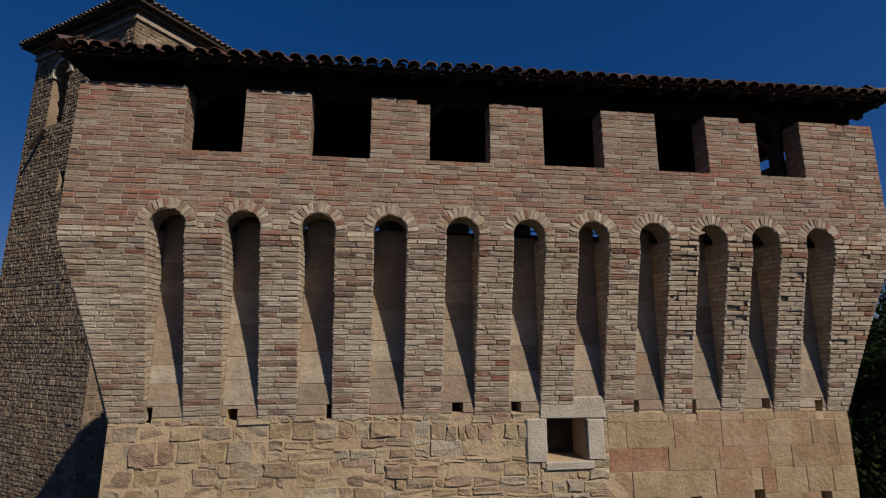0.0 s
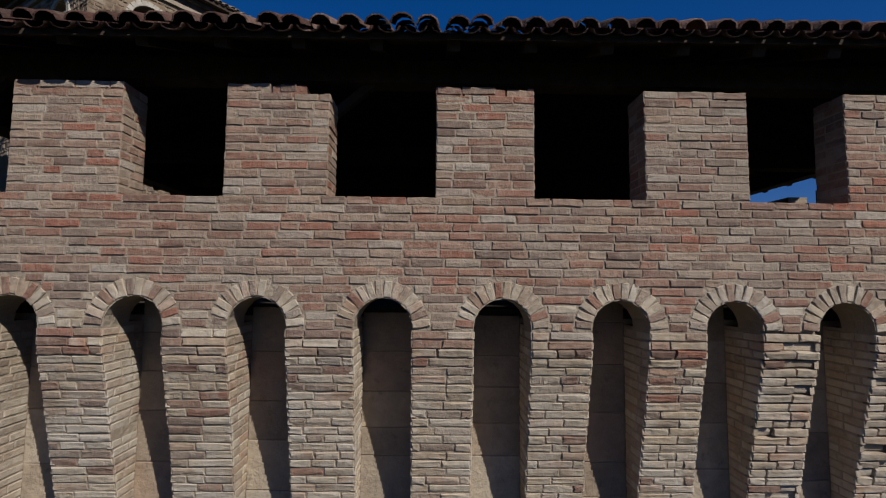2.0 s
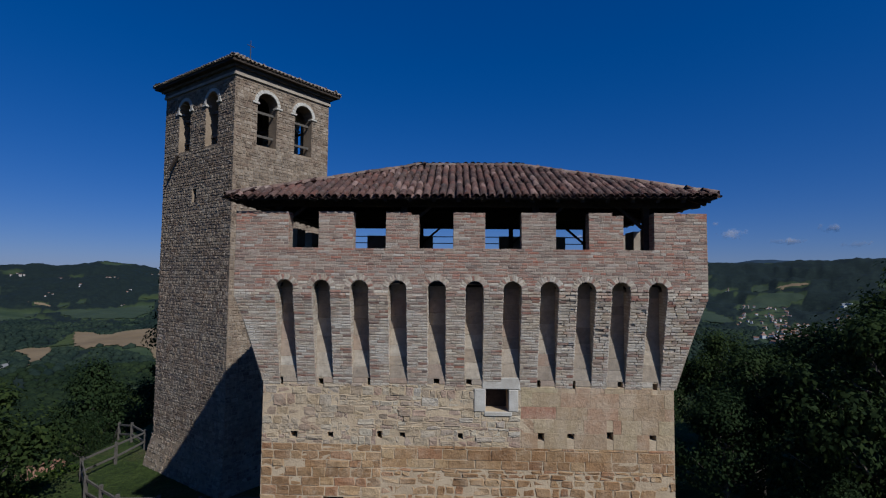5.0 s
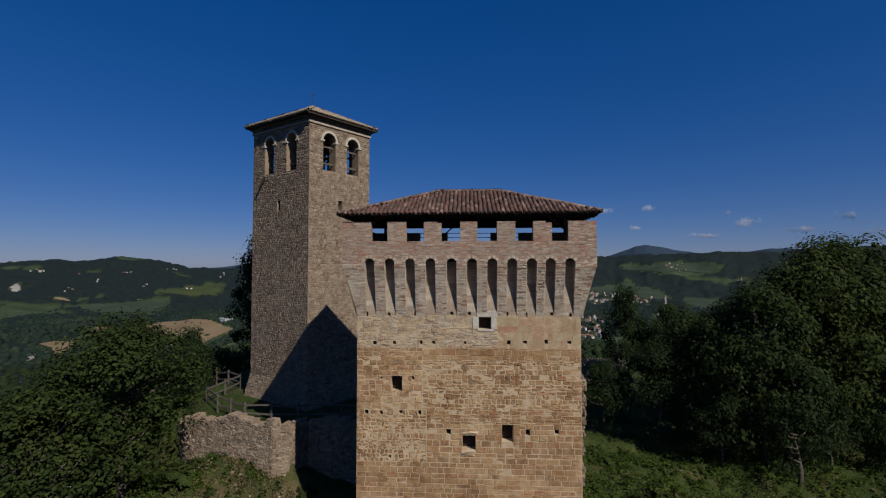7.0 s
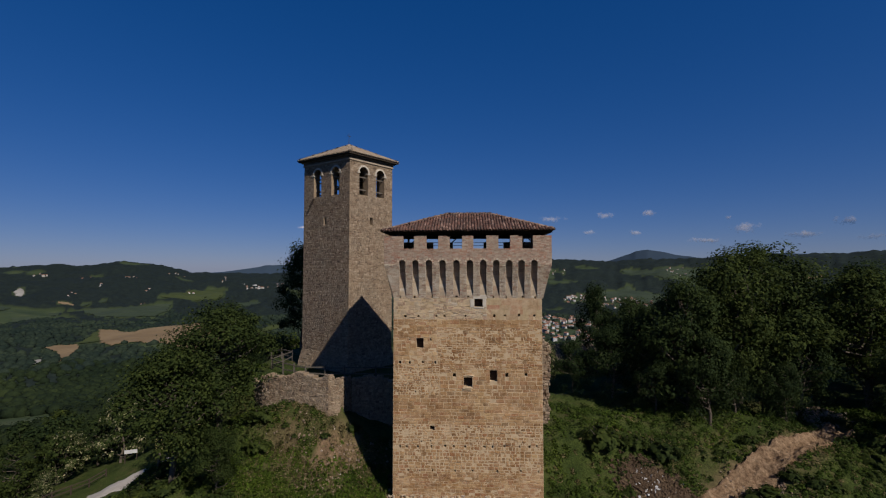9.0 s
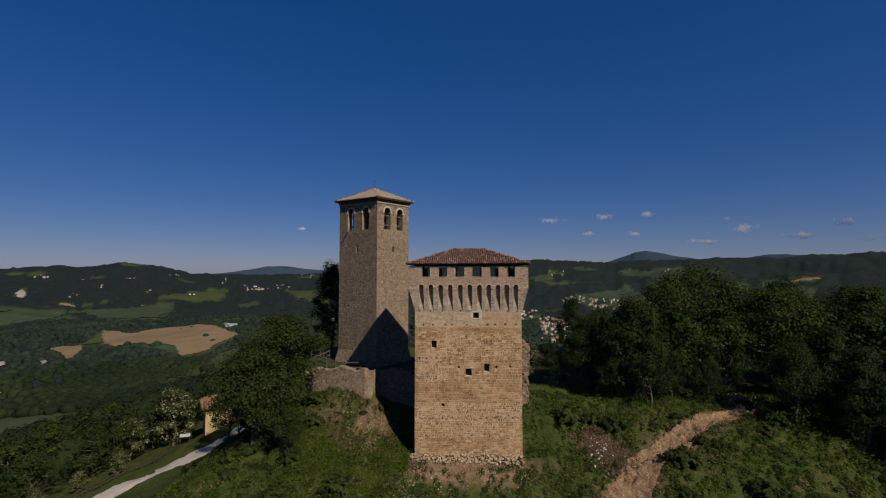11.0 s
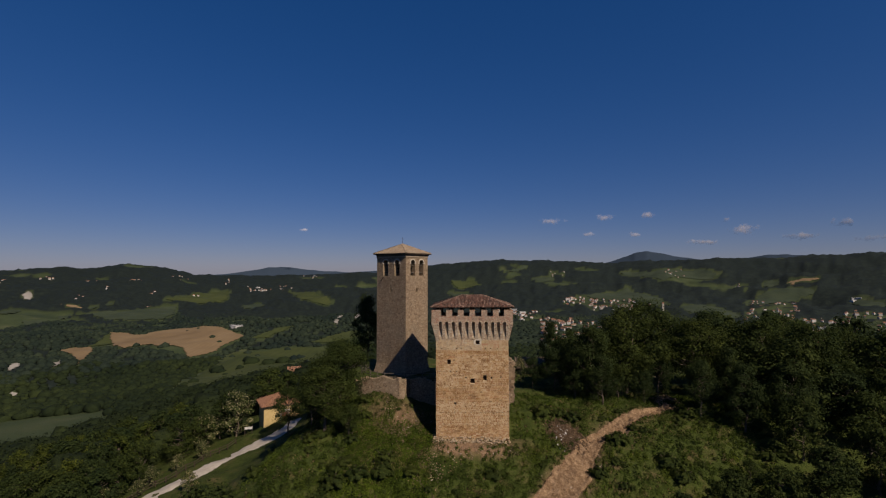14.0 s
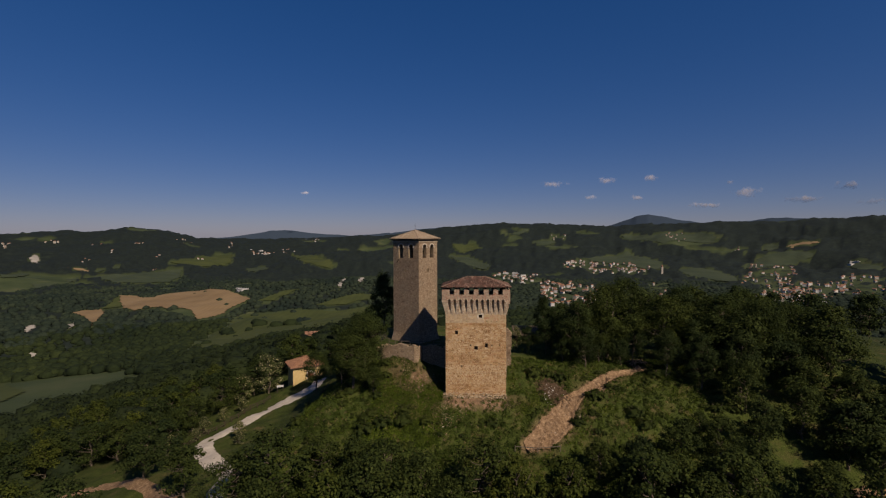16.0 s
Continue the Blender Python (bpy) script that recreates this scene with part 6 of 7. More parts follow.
KINDS = {
    "oak": tree_kind(11, 12, 5.0, 14500, M_LEAF, 0.12, 0.135, 66),
    "dark": tree_kind(13, 12, 4.2, 13500, M_LEAF2, 0.10, 0.135, 60, 0.3),
    "bushy": tree_kind(15, 12, 5.4, 9500, M_LEAF2, 0.02, 0.165, 62),
    "oak_high": tree_kind(31, 12, 4.6, 17000, M_LEAF, 0.28, 0.122, 64),
    "slope_oak": tree_kind(21, 12, 5.0, 5200, M_LEAF, 0.10, 0.225, 58),
    "slope_dark": tree_kind(37, 12, 4.6, 5200, M_LEAF2, 0.06, 0.225, 58, 0.2),
    "slope_bushy": tree_kind(35, 12, 5.4, 5200, M_LEAF, 0.03, 0.225, 58),
    "wood_oak": tree_kind(21, 12, 5.0, 2300, M_LEAF, 0.14, 0.33, 46),
    "wood_ash": tree_kind(12, 12, 4.5, 2300, M_YOUNG, 0.18, 0.33, 42),
    "wood_dark": tree_kind(23, 12, 4.3, 2300, M_LEAF2, 0.12, 0.33, 42, 0.3),
    "wood_bushy": tree_kind(25, 12, 5.4, 2300, M_LEAF2, 0.04, 0.34, 46),
    "blossom": tree_kind(16, 12, 5.2, 4200, M_BLOSSOM, 0.02, 0.25, 40),
    "young": tree_kind(17, 12, 4.6, 3600, M_YOUNG, 0.05, 0.27, 42),
}
TREE_LABEL = {"slope_dark": "dense dark green tree below the track", "oak_high": "leafy green tree with a bare lower trunk", "slope_oak": "broad green tree on the slope below the keep", "slope_bushy": "dense light green thicket on the slope", "oak": "broad leafy green tree on the castle hill", "wood_oak": "broad green tree in the wood below the castle", "wood_ash": "leafy green tree among others on the slope", "wood_dark": "dark green tree in the wood", "wood_bushy": "low dense dark tree in the wood", "dark": "dense dark green tree at the wood's edge", "bushy": "low bushy dark green tree",
              "blossom": "bushy green tree with cream-white blossom", "young": "light green young tree on the slope"}


def tree(kind, x, y, height, turn=0.0, wide=1.0, z=None, group="trees on the castle hill"):
    k = height / 12
    g = hz(x, y) if z is None else z
    m = pose(x, y, g - 0.15, 0, 0, turn) @ Matrix.Diagonal((k * wide, k * wide, k, 1))
    ob = thing("tree", TREE_LABEL[kind], "tree", group)
    ob.matrix_world = m
    ob.scale = (k * wide, k * wide, k)
    for nm, me in zip(("trunk", "crown"), KINDS[kind]):
        p = new(nm, me)
        p.parent = ob
    return ob

# single trees that stand out
tree("oak_high", -21.8, 1.5, 10.2, 20, 1.2)
tree("oak_high", -24.6, 4.2, 8.5, 100, 0.68)
tree("oak_high", -20.6, 5.8, 11.0, 160, 1.1)
tree("oak", -17.8, 0.5, 4.8, 200, 0.85)
tree("oak", -25.5, 13.0, 9.5, 75, 0.85)
tree("oak_high", -36.2, 25.0, 9.0, 300, 0.95)
tree("dark", -20.5, 24.5, 13.0, 10, 0.8)
tree("bushy", -27, 30, 9.0, 60)
tree("dark", -26.0, 21.5, 11.5, 140, 0.8)
tree("bushy", -22.8, 17.2, 4.2, 30, 0.7)
tree("dark", 15.2, 25.5, 11.0, 0, 0.72)
tree("blossom", 8.8, 21.0, 5.0, 40, 0.55)
for k, (kd, x, y, h, w) in enumerate([("oak", 26, 15, 15, 0.95), ("bushy", 19.6, 11.4, 12.0, 0.8), ("oak", 31, 19, 16, 1.0), ("oak", 36.5, 13, 13, 1.1), ("dark", 42, 20, 14, 1.1), ("bushy", 22, 20, 10, 0.9),
                                      ("oak", 47, 14, 13.5, 1.1), ("dark", 40, 9, 9.5, 0.9), ("oak", 54, 20, 13, 1.1), ("bushy", 36, 25, 12, 1.0), ("oak", 19, 24, 9.5, 0.9), ("oak", 61, 15, 11.5, 1.1),
                                      ("bushy", 10.5, 16.5, 5.5, 0.9), ("bushy", 14.0, 14.8, 7.0, 0.9), ("oak", 24.5, 12.6, 10.5, 0.85), ("bushy", 17.0, 16.5, 9.0, 0.9), ("bushy", 23.4, 10.9, 4.8, 0.85), ("bushy", 27.4, 10.4, 5.2, 0.8), ("bushy", 22, 12.6, 6.5, 0.8), ("bushy", 26.2, 11.6, 6.0, 0.8), ("bushy", 30.5, 13.0, 8.5, 0.8), ("bushy", 34.0, 6.0, 8.5, 0.8), ("dark", 39, 3.5, 10, 0.9), ("bushy", 16.6, 11.0, 5.0, 0.95), ("bushy", 20.6, 9.6, 8.0, 0.8), ("bushy", 45, 2.5, 10, 0.9), ("oak", 51, 8, 13, 1.0)]):
    tree(kd, x, y, h, k * 47, w)
for k, (kd, x, y, h) in enumerate([("slope_oak", -17, -16, 9), ("slope_bushy", -12.5, -18, 10), ("slope_oak", -7.5, -19.5, 10), ("slope_bushy", -22, -15.5, 8), ("slope_oak", -14, -22.5, 11.5), ("slope_bushy", -9, -24.5, 11.5), ("slope_bushy", -3.5, -23, 9), ("slope_oak", 17.5, -12.5, 6), ("slope_dark", 23, -13, 7.5), ("slope_oak", 29, -11.8, 8), ("slope_bushy", 35.5, -10, 7.5), ("slope_dark", 42, -8, 8.5), ("slope_oak", 49.5, -6, 8.5), ("slope_bushy", 34.5, -5.5, 3.6), ("slope_oak", 43.5, -1.5, 8.5), ("slope_bushy", 12.5, -14.5, 4.5)]):
    tree(kd, x, y, h, 61 * k, 0.95)
# woods: random trees kept out of the open ground
spots = [(17.5, -12.5), (23, -13), (29, -11.8), (35.5, -10), (42, -8), (49.5, -6), (43.5, -1.5), (-17, -16), (-12.5, -18), (-7.5, -19.5), (-22, -15.5), (-14, -22.5), (-9, -24.5), (-3.5, -23)]


def scatter(n, x0, x1, y0, y1, kinds, h0, h1, gap, seed, keep_out=lambda x, y: False, fall=0.0):
    g = np.random.default_rng(seed)
    made = 0
    for _ in range(n * 12):
        x, y = g.uniform(x0, x1), g.uniform(y0, y1)
        if keep_out(x, y) or any((x - a) ** 2 + (y - b) ** 2 < gap * gap for a, b in spots):
            continue
        spots.append((x, y))
        tree(kinds[int(g.integers(len(kinds)))], x, y, g.uniform(h0, h1), g.uniform(0, 360), g.uniform(0.9, 1.15))
        made += 1
        if made >= n:
            break


def near_road(x, y):
    return (-58 < x < -35 and y > -9) or (-72 < x < -34 and -17 < y < -4) or (x < -62 and -9 < y < 7)


scatter(36, -34, 38, -36, -16, ["slope_oak", "slope_bushy", "young", "slope_bushy"], 8.5, 12, 4.0, 1, lambda x, y: y > -19 and 2 < x < 20)
scatter(26, 30, 64, -30, 10, ["slope_oak", "slope_dark", "slope_oak"], 8, 12.5, 4.6, 2, lambda x, y: abs(y + 13.5) < 2.6 or (60 < x < 74 and -6 < y < 5) or (x < 43 and y > -15))
scatter(34, 64, 112, -38, 10, ["wood_oak", "wood_dark", "wood_ash", "wood_bushy"], 8, 12.5, 4.6, 12, lambda x, y: abs(y + 13.5) < 2.6 or (60 < x < 74 and -6 < y < 5))
scatter(22, 45, 130, 24, 70, ["wood_oak", "wood_dark", "wood_bushy"], 9, 13, 6, 3, lambda x, y: 72 < x < 100 and y < 45)
for k, (kd, x, y, h, w) in enumerate([("slope_dark", -55.5, -5.5, 9.5, 1.05), ("slope_oak", -43.5, -13.5, 8.5, 1.0), ("slope_oak", -60.5, 11, 8, 1.0), ("slope_bushy", -62, 19, 8, 1.0), ("slope_dark", -66, 12, 9, 1.0), ("slope_oak", -73, 11, 9, 1.1), ("slope_bushy", -80, 12.5, 9, 1.1), ("slope_oak", -88, 13, 9, 1.1), ("slope_dark", -70, 19, 10, 1.0), ("slope_bushy", -60, 28, 8, 1.0), ("slope_dark", -57.5, 39, 9, 0.9)]):
    tree(kd, x, y, h, 83 * k, w)
    spots.append((x, y))
scatter(85, -118, -54, -34, 52, ["wood_ash", "young", "wood_bushy", "wood_dark", "wood_oak"], 6.5, 10, 4.0, 4, near_road)
scatter(6, -33, -25, 32, 44, ["wood_ash", "wood_bushy", "wood_dark"], 6, 9, 4, 5)
scatter(2, -27, -25, 8, 14, ["wood_bushy", "wood_dark"], 5, 7, 3.5, 8)
scatter(12, -60, -26, 44, 80, ["wood_bushy", "wood_dark", "wood_oak"], 7, 11, 5, 7)
for k, (x, y, h) in enumerate([(-56.5, 14, 3.6), (-59, 6, 4), (-56, 10, 2.8), (-45.6, 7.5, 3.6), (-66, 8.5, 5.5), (-55.5, 20, 3.0), (-54.2, 26, 3.4), (-44.2, 4.5, 2.6), (-53.2, 38, 10.0), (-57.5, 33, 7.0)]):
    tree("blossom", x, y, h, 50 * k, 1.0)

# undergrowth: sprays of weeds over the castle slopes
g = np.random.default_rng(41)


def open_slope(x, y):
    """Where weeds grow: not on the track, the walls or the keep."""
    heap = np.hypot((x - 13.4) / 1.7, (y - 2.5) / 1.5) > 1
    ok = (track_edge(x, y) > 0.3) & heap & ~((np.abs(x) < 5.6) & (y > 0.2) & (y < 6.8)) & ~((x > -19.5) & (x < -5) & (y > 5.4 - 0.3 * np.minimum(x + 10.3, 0)))
    return ok


def weeds(name, n, box4, size, tall, material, label, seed, patch, lo, per=26):
    """Plants in clumps: a dome of small leaves over each, taller and wider where the patch is rank."""
    g = np.random.default_rng(seed)
    m = n // per
    x, y = g.uniform(box4[0], box4[1], m), g.uniform(box4[2], box4[3], m)
    ok = open_slope(x, y) & (fbm(x * patch, y * patch, 3, seed) + g.normal(0, 0.25, m) > lo)
    if material is not M_DRY:
        ok &= g.random(m) > 0.93 * worn(x, y)
    x, y = x[ok], y[ok]
    rank = smooth(-0.7, 0.9, fbm(x * 0.5, y * 0.5, 3, seed + 5)) * g.uniform(0.3, 1.25, len(x))
    hh, rr = tall * (0.25 + 0.75 * rank), tall * (0.35 + 0.55 * rank)
    d = g.normal(size=(len(x), per, 3))
    d[..., 2] = np.abs(d[..., 2])
    d /= np.linalg.norm(d, axis=2)[..., None]
    q = g.uniform(0.45, 1.05, (len(x), per))
    px, py = x[:, None] + d[..., 0] * q * rr[:, None], y[:, None] + d[..., 1] * q * rr[:, None]
    keep_ = open_slope(px, py)
    c = np.stack([px, py, ground_height(px, py, False) + 0.03 + d[..., 2] * q * hh[:, None]], -1)[keep_]
    v, f = leaf_quads(c, size, seed + 1, 0.6, 0.25, d[keep_])
    tagged(new(name, np_mesh(name, v, f, material)), label, "undergrowth", kind="stuff")


weeds("weeds", 290000, (-32, 40, -20, 13), 0.09, 0.72, M_BUSH, "rank green weeds and brambles on the slope", 51, 0.22, -0.7)
weeds("dark_weeds", 80000, (-34, 44, -22, 16), 0.115, 0.6, M_LEAF, "dark green brambles on the slope", 52, 0.16, 0.1)
weeds("lush_grass", 90000, (-18, -5.8, -8, 3.4), 0.075, 0.42, M_LUSH, "fresh green grass and weeds below the terrace", 56, 0.3, -0.55)
weeds("dry_stalks", 30000, (-17, -5.6, -6, 6), 0.06, 0.5, M_DRY, "dry brown stalks below the terrace wall", 54, 0.35, -0.3)
weeds("dry_grass", 62000, (-30, 40, -16, 10), 0.075, 0.5, M_DRY, "patches of dry straw-coloured grass", 53, 0.3, 0.12)


# shrubs
def shrub_kind(seed, n, material, leaf=0.13):
    g = np.random.default_rng(seed)
    d = g.normal(size=(n, 3))
    d[:, 2] = np.abs(d[:, 2])
    d /= np.linalg.norm(d, axis=1)[:, None]
    r = (0.55 + 0.45 * g.uniform(0, 1, (n, 1)) ** 0.5) * (0.7 + 0.38 * np.sin(d[:, :1] * 6 + seed) * np.cos(d[:, 1:2] * 7 + d[:, 2:] * 4))
    v, f = leaf_quads(d * r * np.array([1, 1, 0.9]) + np.array([0, 0, 0.05]), leaf, seed)
    s = Soup()
    for k in range(5):
        a = k * 1.26
        tube(s, [(0, 0, -0.2), (0.25 * math.cos(a), 0.25 * math.sin(a), 0.35), (0.5 * math.cos(a), 0.5 * math.sin(a), 0.7)], [0.03, 0.02, 0.008], 5)
    return s.mesh("stems", M_BARK, True), np_mesh("foliage", v, f, material)


SHRUBS = [shrub_kind(61, 900, M_SHRUB, 0.12), shrub_kind(62, 900, M_LEAF, 0.12), shrub_kind(63, 850, M_SHRUB, 0.12)]
g = np.random.default_rng(77)
made = 0
for _ in range(1500):
    x, y = g.uniform(-33, 42), g.uniform(-17, 11)
    if not open_slope(np.array([x]), np.array([y]))[0] or (abs(x) < 7.5 and -4 < y < 8) or (8 < x < 26 and y > 6.5 and y < 12 and g.random() < 0.5):
        continue
    s = g.uniform(0.3, 0.8) if g.random() < 0.7 else g.uniform(0.8, 1.7)
    k = int(g.integers(3))
    ob = thing("shrub", ["light green shrub on the slope", "dark green shrub on the slope", "rounded leafy shrub on the slope"][k], "shrub", "shrubs on the castle slope")
    ob.matrix_world = pose(x, y, hz(x, y) - 0.1, 0, 0, g.uniform(0, 360)) @ Matrix.Diagonal((s * 1.2, s * 1.2, s, 1))
    for nm, me in zip(("stems", "foliage"), SHRUBS[k]):
        new(nm, me).parent = ob
    made += 1
    if made > 230:
        break


# heaps of rubble on the slopes
def rubble(name, spots_, n, size, label, seed, material=M_RUBBLE):
    g = np.random.default_rng(seed)
    s = Soup()
    for _ in range(n):
        cx, cy, rx, ry = spots_[int(g.integers(len(spots_)))]
        x, y = cx + g.normal(0, rx), cy + g.normal(0, ry)
        if abs(x) < 5.5 and 0.3 < y < 6.5:
            continue
        w, d, h = g.uniform(0.35, 1, 3) * size
        m = pose(x, y, hz(x, y) + h * 0.2, *g.uniform(-35, 35, 2), g.uniform(0, 360))
        vs = [(i * w / 2 * g.uniform(0.7, 1), j * d / 2 * g.uniform(0.7, 1), k * h / 2 * g.uniform(0.7, 1)) for k in (-1, 1) for i, j in ((-1, -1), (1, -1), (1, 1), (-1, 1))]
        s.add([tuple(m @ Vector(p)) for p in vs], CUBE_F)
    tagged(new(name, s.mesh(name, material)), label, "rubble", kind="stuff")


rubble("spoil_heap", [(13.4, 2.5, 1.2, 1.0), (12.6, 3.6, 0.8, 0.6), (14.4, 1.2, 0.8, 0.7)], 1300, 0.3, "dark brown heap of earth and broken stone", 81, M_HEAP)
rubble("white_stones", [(13.2, 1.6, 0.9, 0.8), (12.8, 3.2, 0.6, 0.5)], 70, 0.26, "pale broken stones on the dark heap", 84, M_WHITEWALL)
rubble("bank_rubble", [(30.6, 11.2, 0.9, 0.8)], 160, 0.4, "reddish broken stones at the head of the track", 85)
rubble("fallen_stones", [(-4, -1.2, 2.5, 0.9), (-8, 0.2, 1.6, 1.0), (3, -1.0, 2.2, 0.6), (-6, -4.5, 2, 1.4), (-6.0, -4.5, 0.8, 1.8), (-11, 3.4, 2.8, 0.9), (-8.6, 2.0, 1.5, 1.2)], 900, 0.19, "fallen pale stones below the keep", 82)
rubble("bank_stones", [(15.6, -1.2, 1.3, 1.1), (12, -5.4, 1.4, 1.1), (20, 2.6, 1.8, 0.6)], 600, 0.16, "loose clay clods and stones on the track", 83)

# ---- distance ----
# woods of the valley: rounded, uneven tree tops, joined
def crown_shapes(detail, seed, n=7):
    """A few knobbly crowns of radius 1 to copy from."""
    bm = bmesh.new()
    bmesh.ops.create_icosphere(bm, subdivisions=detail, radius=1)
    base = np.array([v.co[:] for v in bm.verts])
    tris = np.array([[v.index for v in f.verts] for f in bm.faces])
    bm.free()
    out = []
    for k in range(n):
        d = np.array([1 + 0.42 * noise.noise(Vector(p) * 1.7 + Vector((seed, k * 9.1, 0))) + 0.2 * noise.noise(Vector(p) * 4.1 + Vector((k * 5.3, seed, 3))) for p in base])
        out.append(base * d[:, None] * np.array([1, 1, 0.8]))
    return np.stack(out), tris


def crowns(name, x, y, top, lift, detail, seed, material, label):
    """Tree tops of radius top at the places x, y."""
    g = np.random.default_rng(seed + 500)
    shapes, tris = crown_shapes(detail, seed)
    m = len(x)
    v = shapes[g.integers(len(shapes), size=m)]
    a = g.uniform(0, 2 * math.pi, m)
    c, s_ = np.cos(a)[:, None], np.sin(a)[:, None]
    v = np.stack([v[..., 0] * c - v[..., 1] * s_, v[..., 0] * s_ + v[..., 1] * c, v[..., 2] * g.uniform(0.8, 1.2, (m, 1))], -1) * top[:, None, None]
    v += np.stack([x, y, ground_height(x, y, False) + top * lift], 1)[:, None]
    f = (tris[None] + (np.arange(m) * shapes.shape[1])[:, None, None]).reshape(-1, 3)
    me = np_mesh(name, v.reshape(-1, 3), f, material)
    me.shade_smooth()
    tagged(new(name, me), label, "woods", kind="stuff")


# hedges and single trees on the open fields: bearing, distance
HEDGES = [(-31.1, 772), (-31.0, 748), (-30.6, 735), (-27.5, 782), (-27.3, 761), (-25.4, 734), (-24.7, 734), (-23.7, 730), (-22.9, 728), (-22.0, 1001), (-21.4, 1003), (-21.0, 1003), (-34.3, 573), (-35.7, 1211), (-35.3, 1218), (-30.6, 1257), (-15.7, 1083), (-28.7, 733), (-54.2, 462), (-54.6, 452), (-53.9, 478), (-55.2, 508), (-54.9, 515), (-53.6, 440)]


def far_woods(n, r0, r1, size, seed, name, detail, material, lift=0.45, margin=55):
    g = np.random.default_rng(seed)
    r = np.sqrt(g.uniform(r0 ** 2, r1 ** 2, n))
    a = np.radians(g.uniform(-56, 48, n))
    x, y = r * np.sin(a), r * np.cos(a)
    w = wooded(x, y)
    for _, poly in FIELDS:
        w = np.where(inside(x, y, poly) | inside(x * (1 + margin / r), y * (1 + margin / r), poly), 0, w)
    ok = (w > 0.35) & (ground_height(x, y, False) < 12)
    ok |= (g.random(n) < 0.006)
    x, y = x[ok], y[ok]
    for az, d in HEDGES:
        if r0 < d < r1:
            x, y = np.append(x, d * math.sin(radians(az))), np.append(y, d * math.cos(radians(az)))
    top = size * g.uniform(0.55, 1.3, len(x))
    top[int(ok.sum()):] *= 1.6
    crowns(name, x, y, top, lift, detail, seed, material, "dark woods covering the valley")


def leafy_woods(n, r0, r1, size, seed, per, leaf, az0):
    """Nearer woods of the valley: sprays of leaves round every tree top."""
    g = np.random.default_rng(seed)
    r = np.sqrt(g.uniform(r0 ** 2, r1 ** 2, n))
    a = np.radians(g.uniform(az0, 48, n))
    x, y = r * np.sin(a), r * np.cos(a)
    w = wooded(x, y)
    for _, poly in FIELDS:
        w = np.where(inside(x, y, poly) | inside(x * (1 + 30 / r), y * (1 + 30 / r), poly), 0, w)
    ok = ((w > 0.3) | ((r < 240) & (x < -60))) & ~((x > -64) & (x < -36) & (y < 44)) & ~((x > -37) & (x < 40) & (y < 66)) & ~((x > 0) & (r < 120)) & ~((x < -60) & (y > -12) & (y < 9))
    x, y = x[ok], y[ok]
    top = size * g.uniform(0.7, 1.5, len(x))
    d = g.normal(size=(len(x), per, 3))
    d[..., 2] = np.abs(d[..., 2]) * 1.2 - 0.25
    d /= np.linalg.norm(d, axis=2)[..., None]
    c = np.stack([x, y, ground_height(x, y, False) + top * 0.45], 1)[:, None] + d * (top[:, None] * g.uniform(0.78, 1.08, (len(x), per)))[..., None]
    v, f = leaf_quads(c.reshape(-1, 3), size * leaf, seed, 0.3, 0.25, d.reshape(-1, 3))
    tagged(new("valley_woods", np_mesh("valley_woods", v, f, M_FARLEAF)), "dark green woods on the slopes below the castle", "woods", kind="stuff")
    crowns("valley_crowns", x, y, top * 0.92, 0.4, 2, seed, M_CANOPY, "dark green woods on the slopes below the castle")


M_FARLEAF = leaf_mat("valley_tree_leaves", (0.016, 0.025, 0.011), (0.031, 0.043, 0.016), 0.9)
leafy_woods(1400, 72, 220, 4.2, 91, 80, 0.11, -85)
leafy_woods(4200, 215, 520, 4.6, 93, 22, 0.14, -70)
far_woods(11500, 510, 1000, 5.6, 94, "valley_woods", 2, M_CANOPY, 0.12, 25)
far_woods(22000, 960, 1900, 7.5, 92, "hazy_far_woods", 1, M_FARWOOD, 0.1, 30)


# houses of the town and hamlets
def roof_mesh(w, d, h, rise):
    s = Soup()
    o = 0.5
    s.add([(-w / 2 - o, -d / 2 - o, h), (w / 2 + o, -d / 2 - o, h), (w / 2 + o, d / 2 + o, h), (-w / 2 - o, d / 2 + o, h), (-w / 2 - o, 0, h + rise), (w / 2 + o, 0, h + rise)],
          [(0, 1, 5, 4), (2, 3, 4, 5), (1, 2, 5), (3, 0, 4), (3, 2, 1, 0)])
    return s


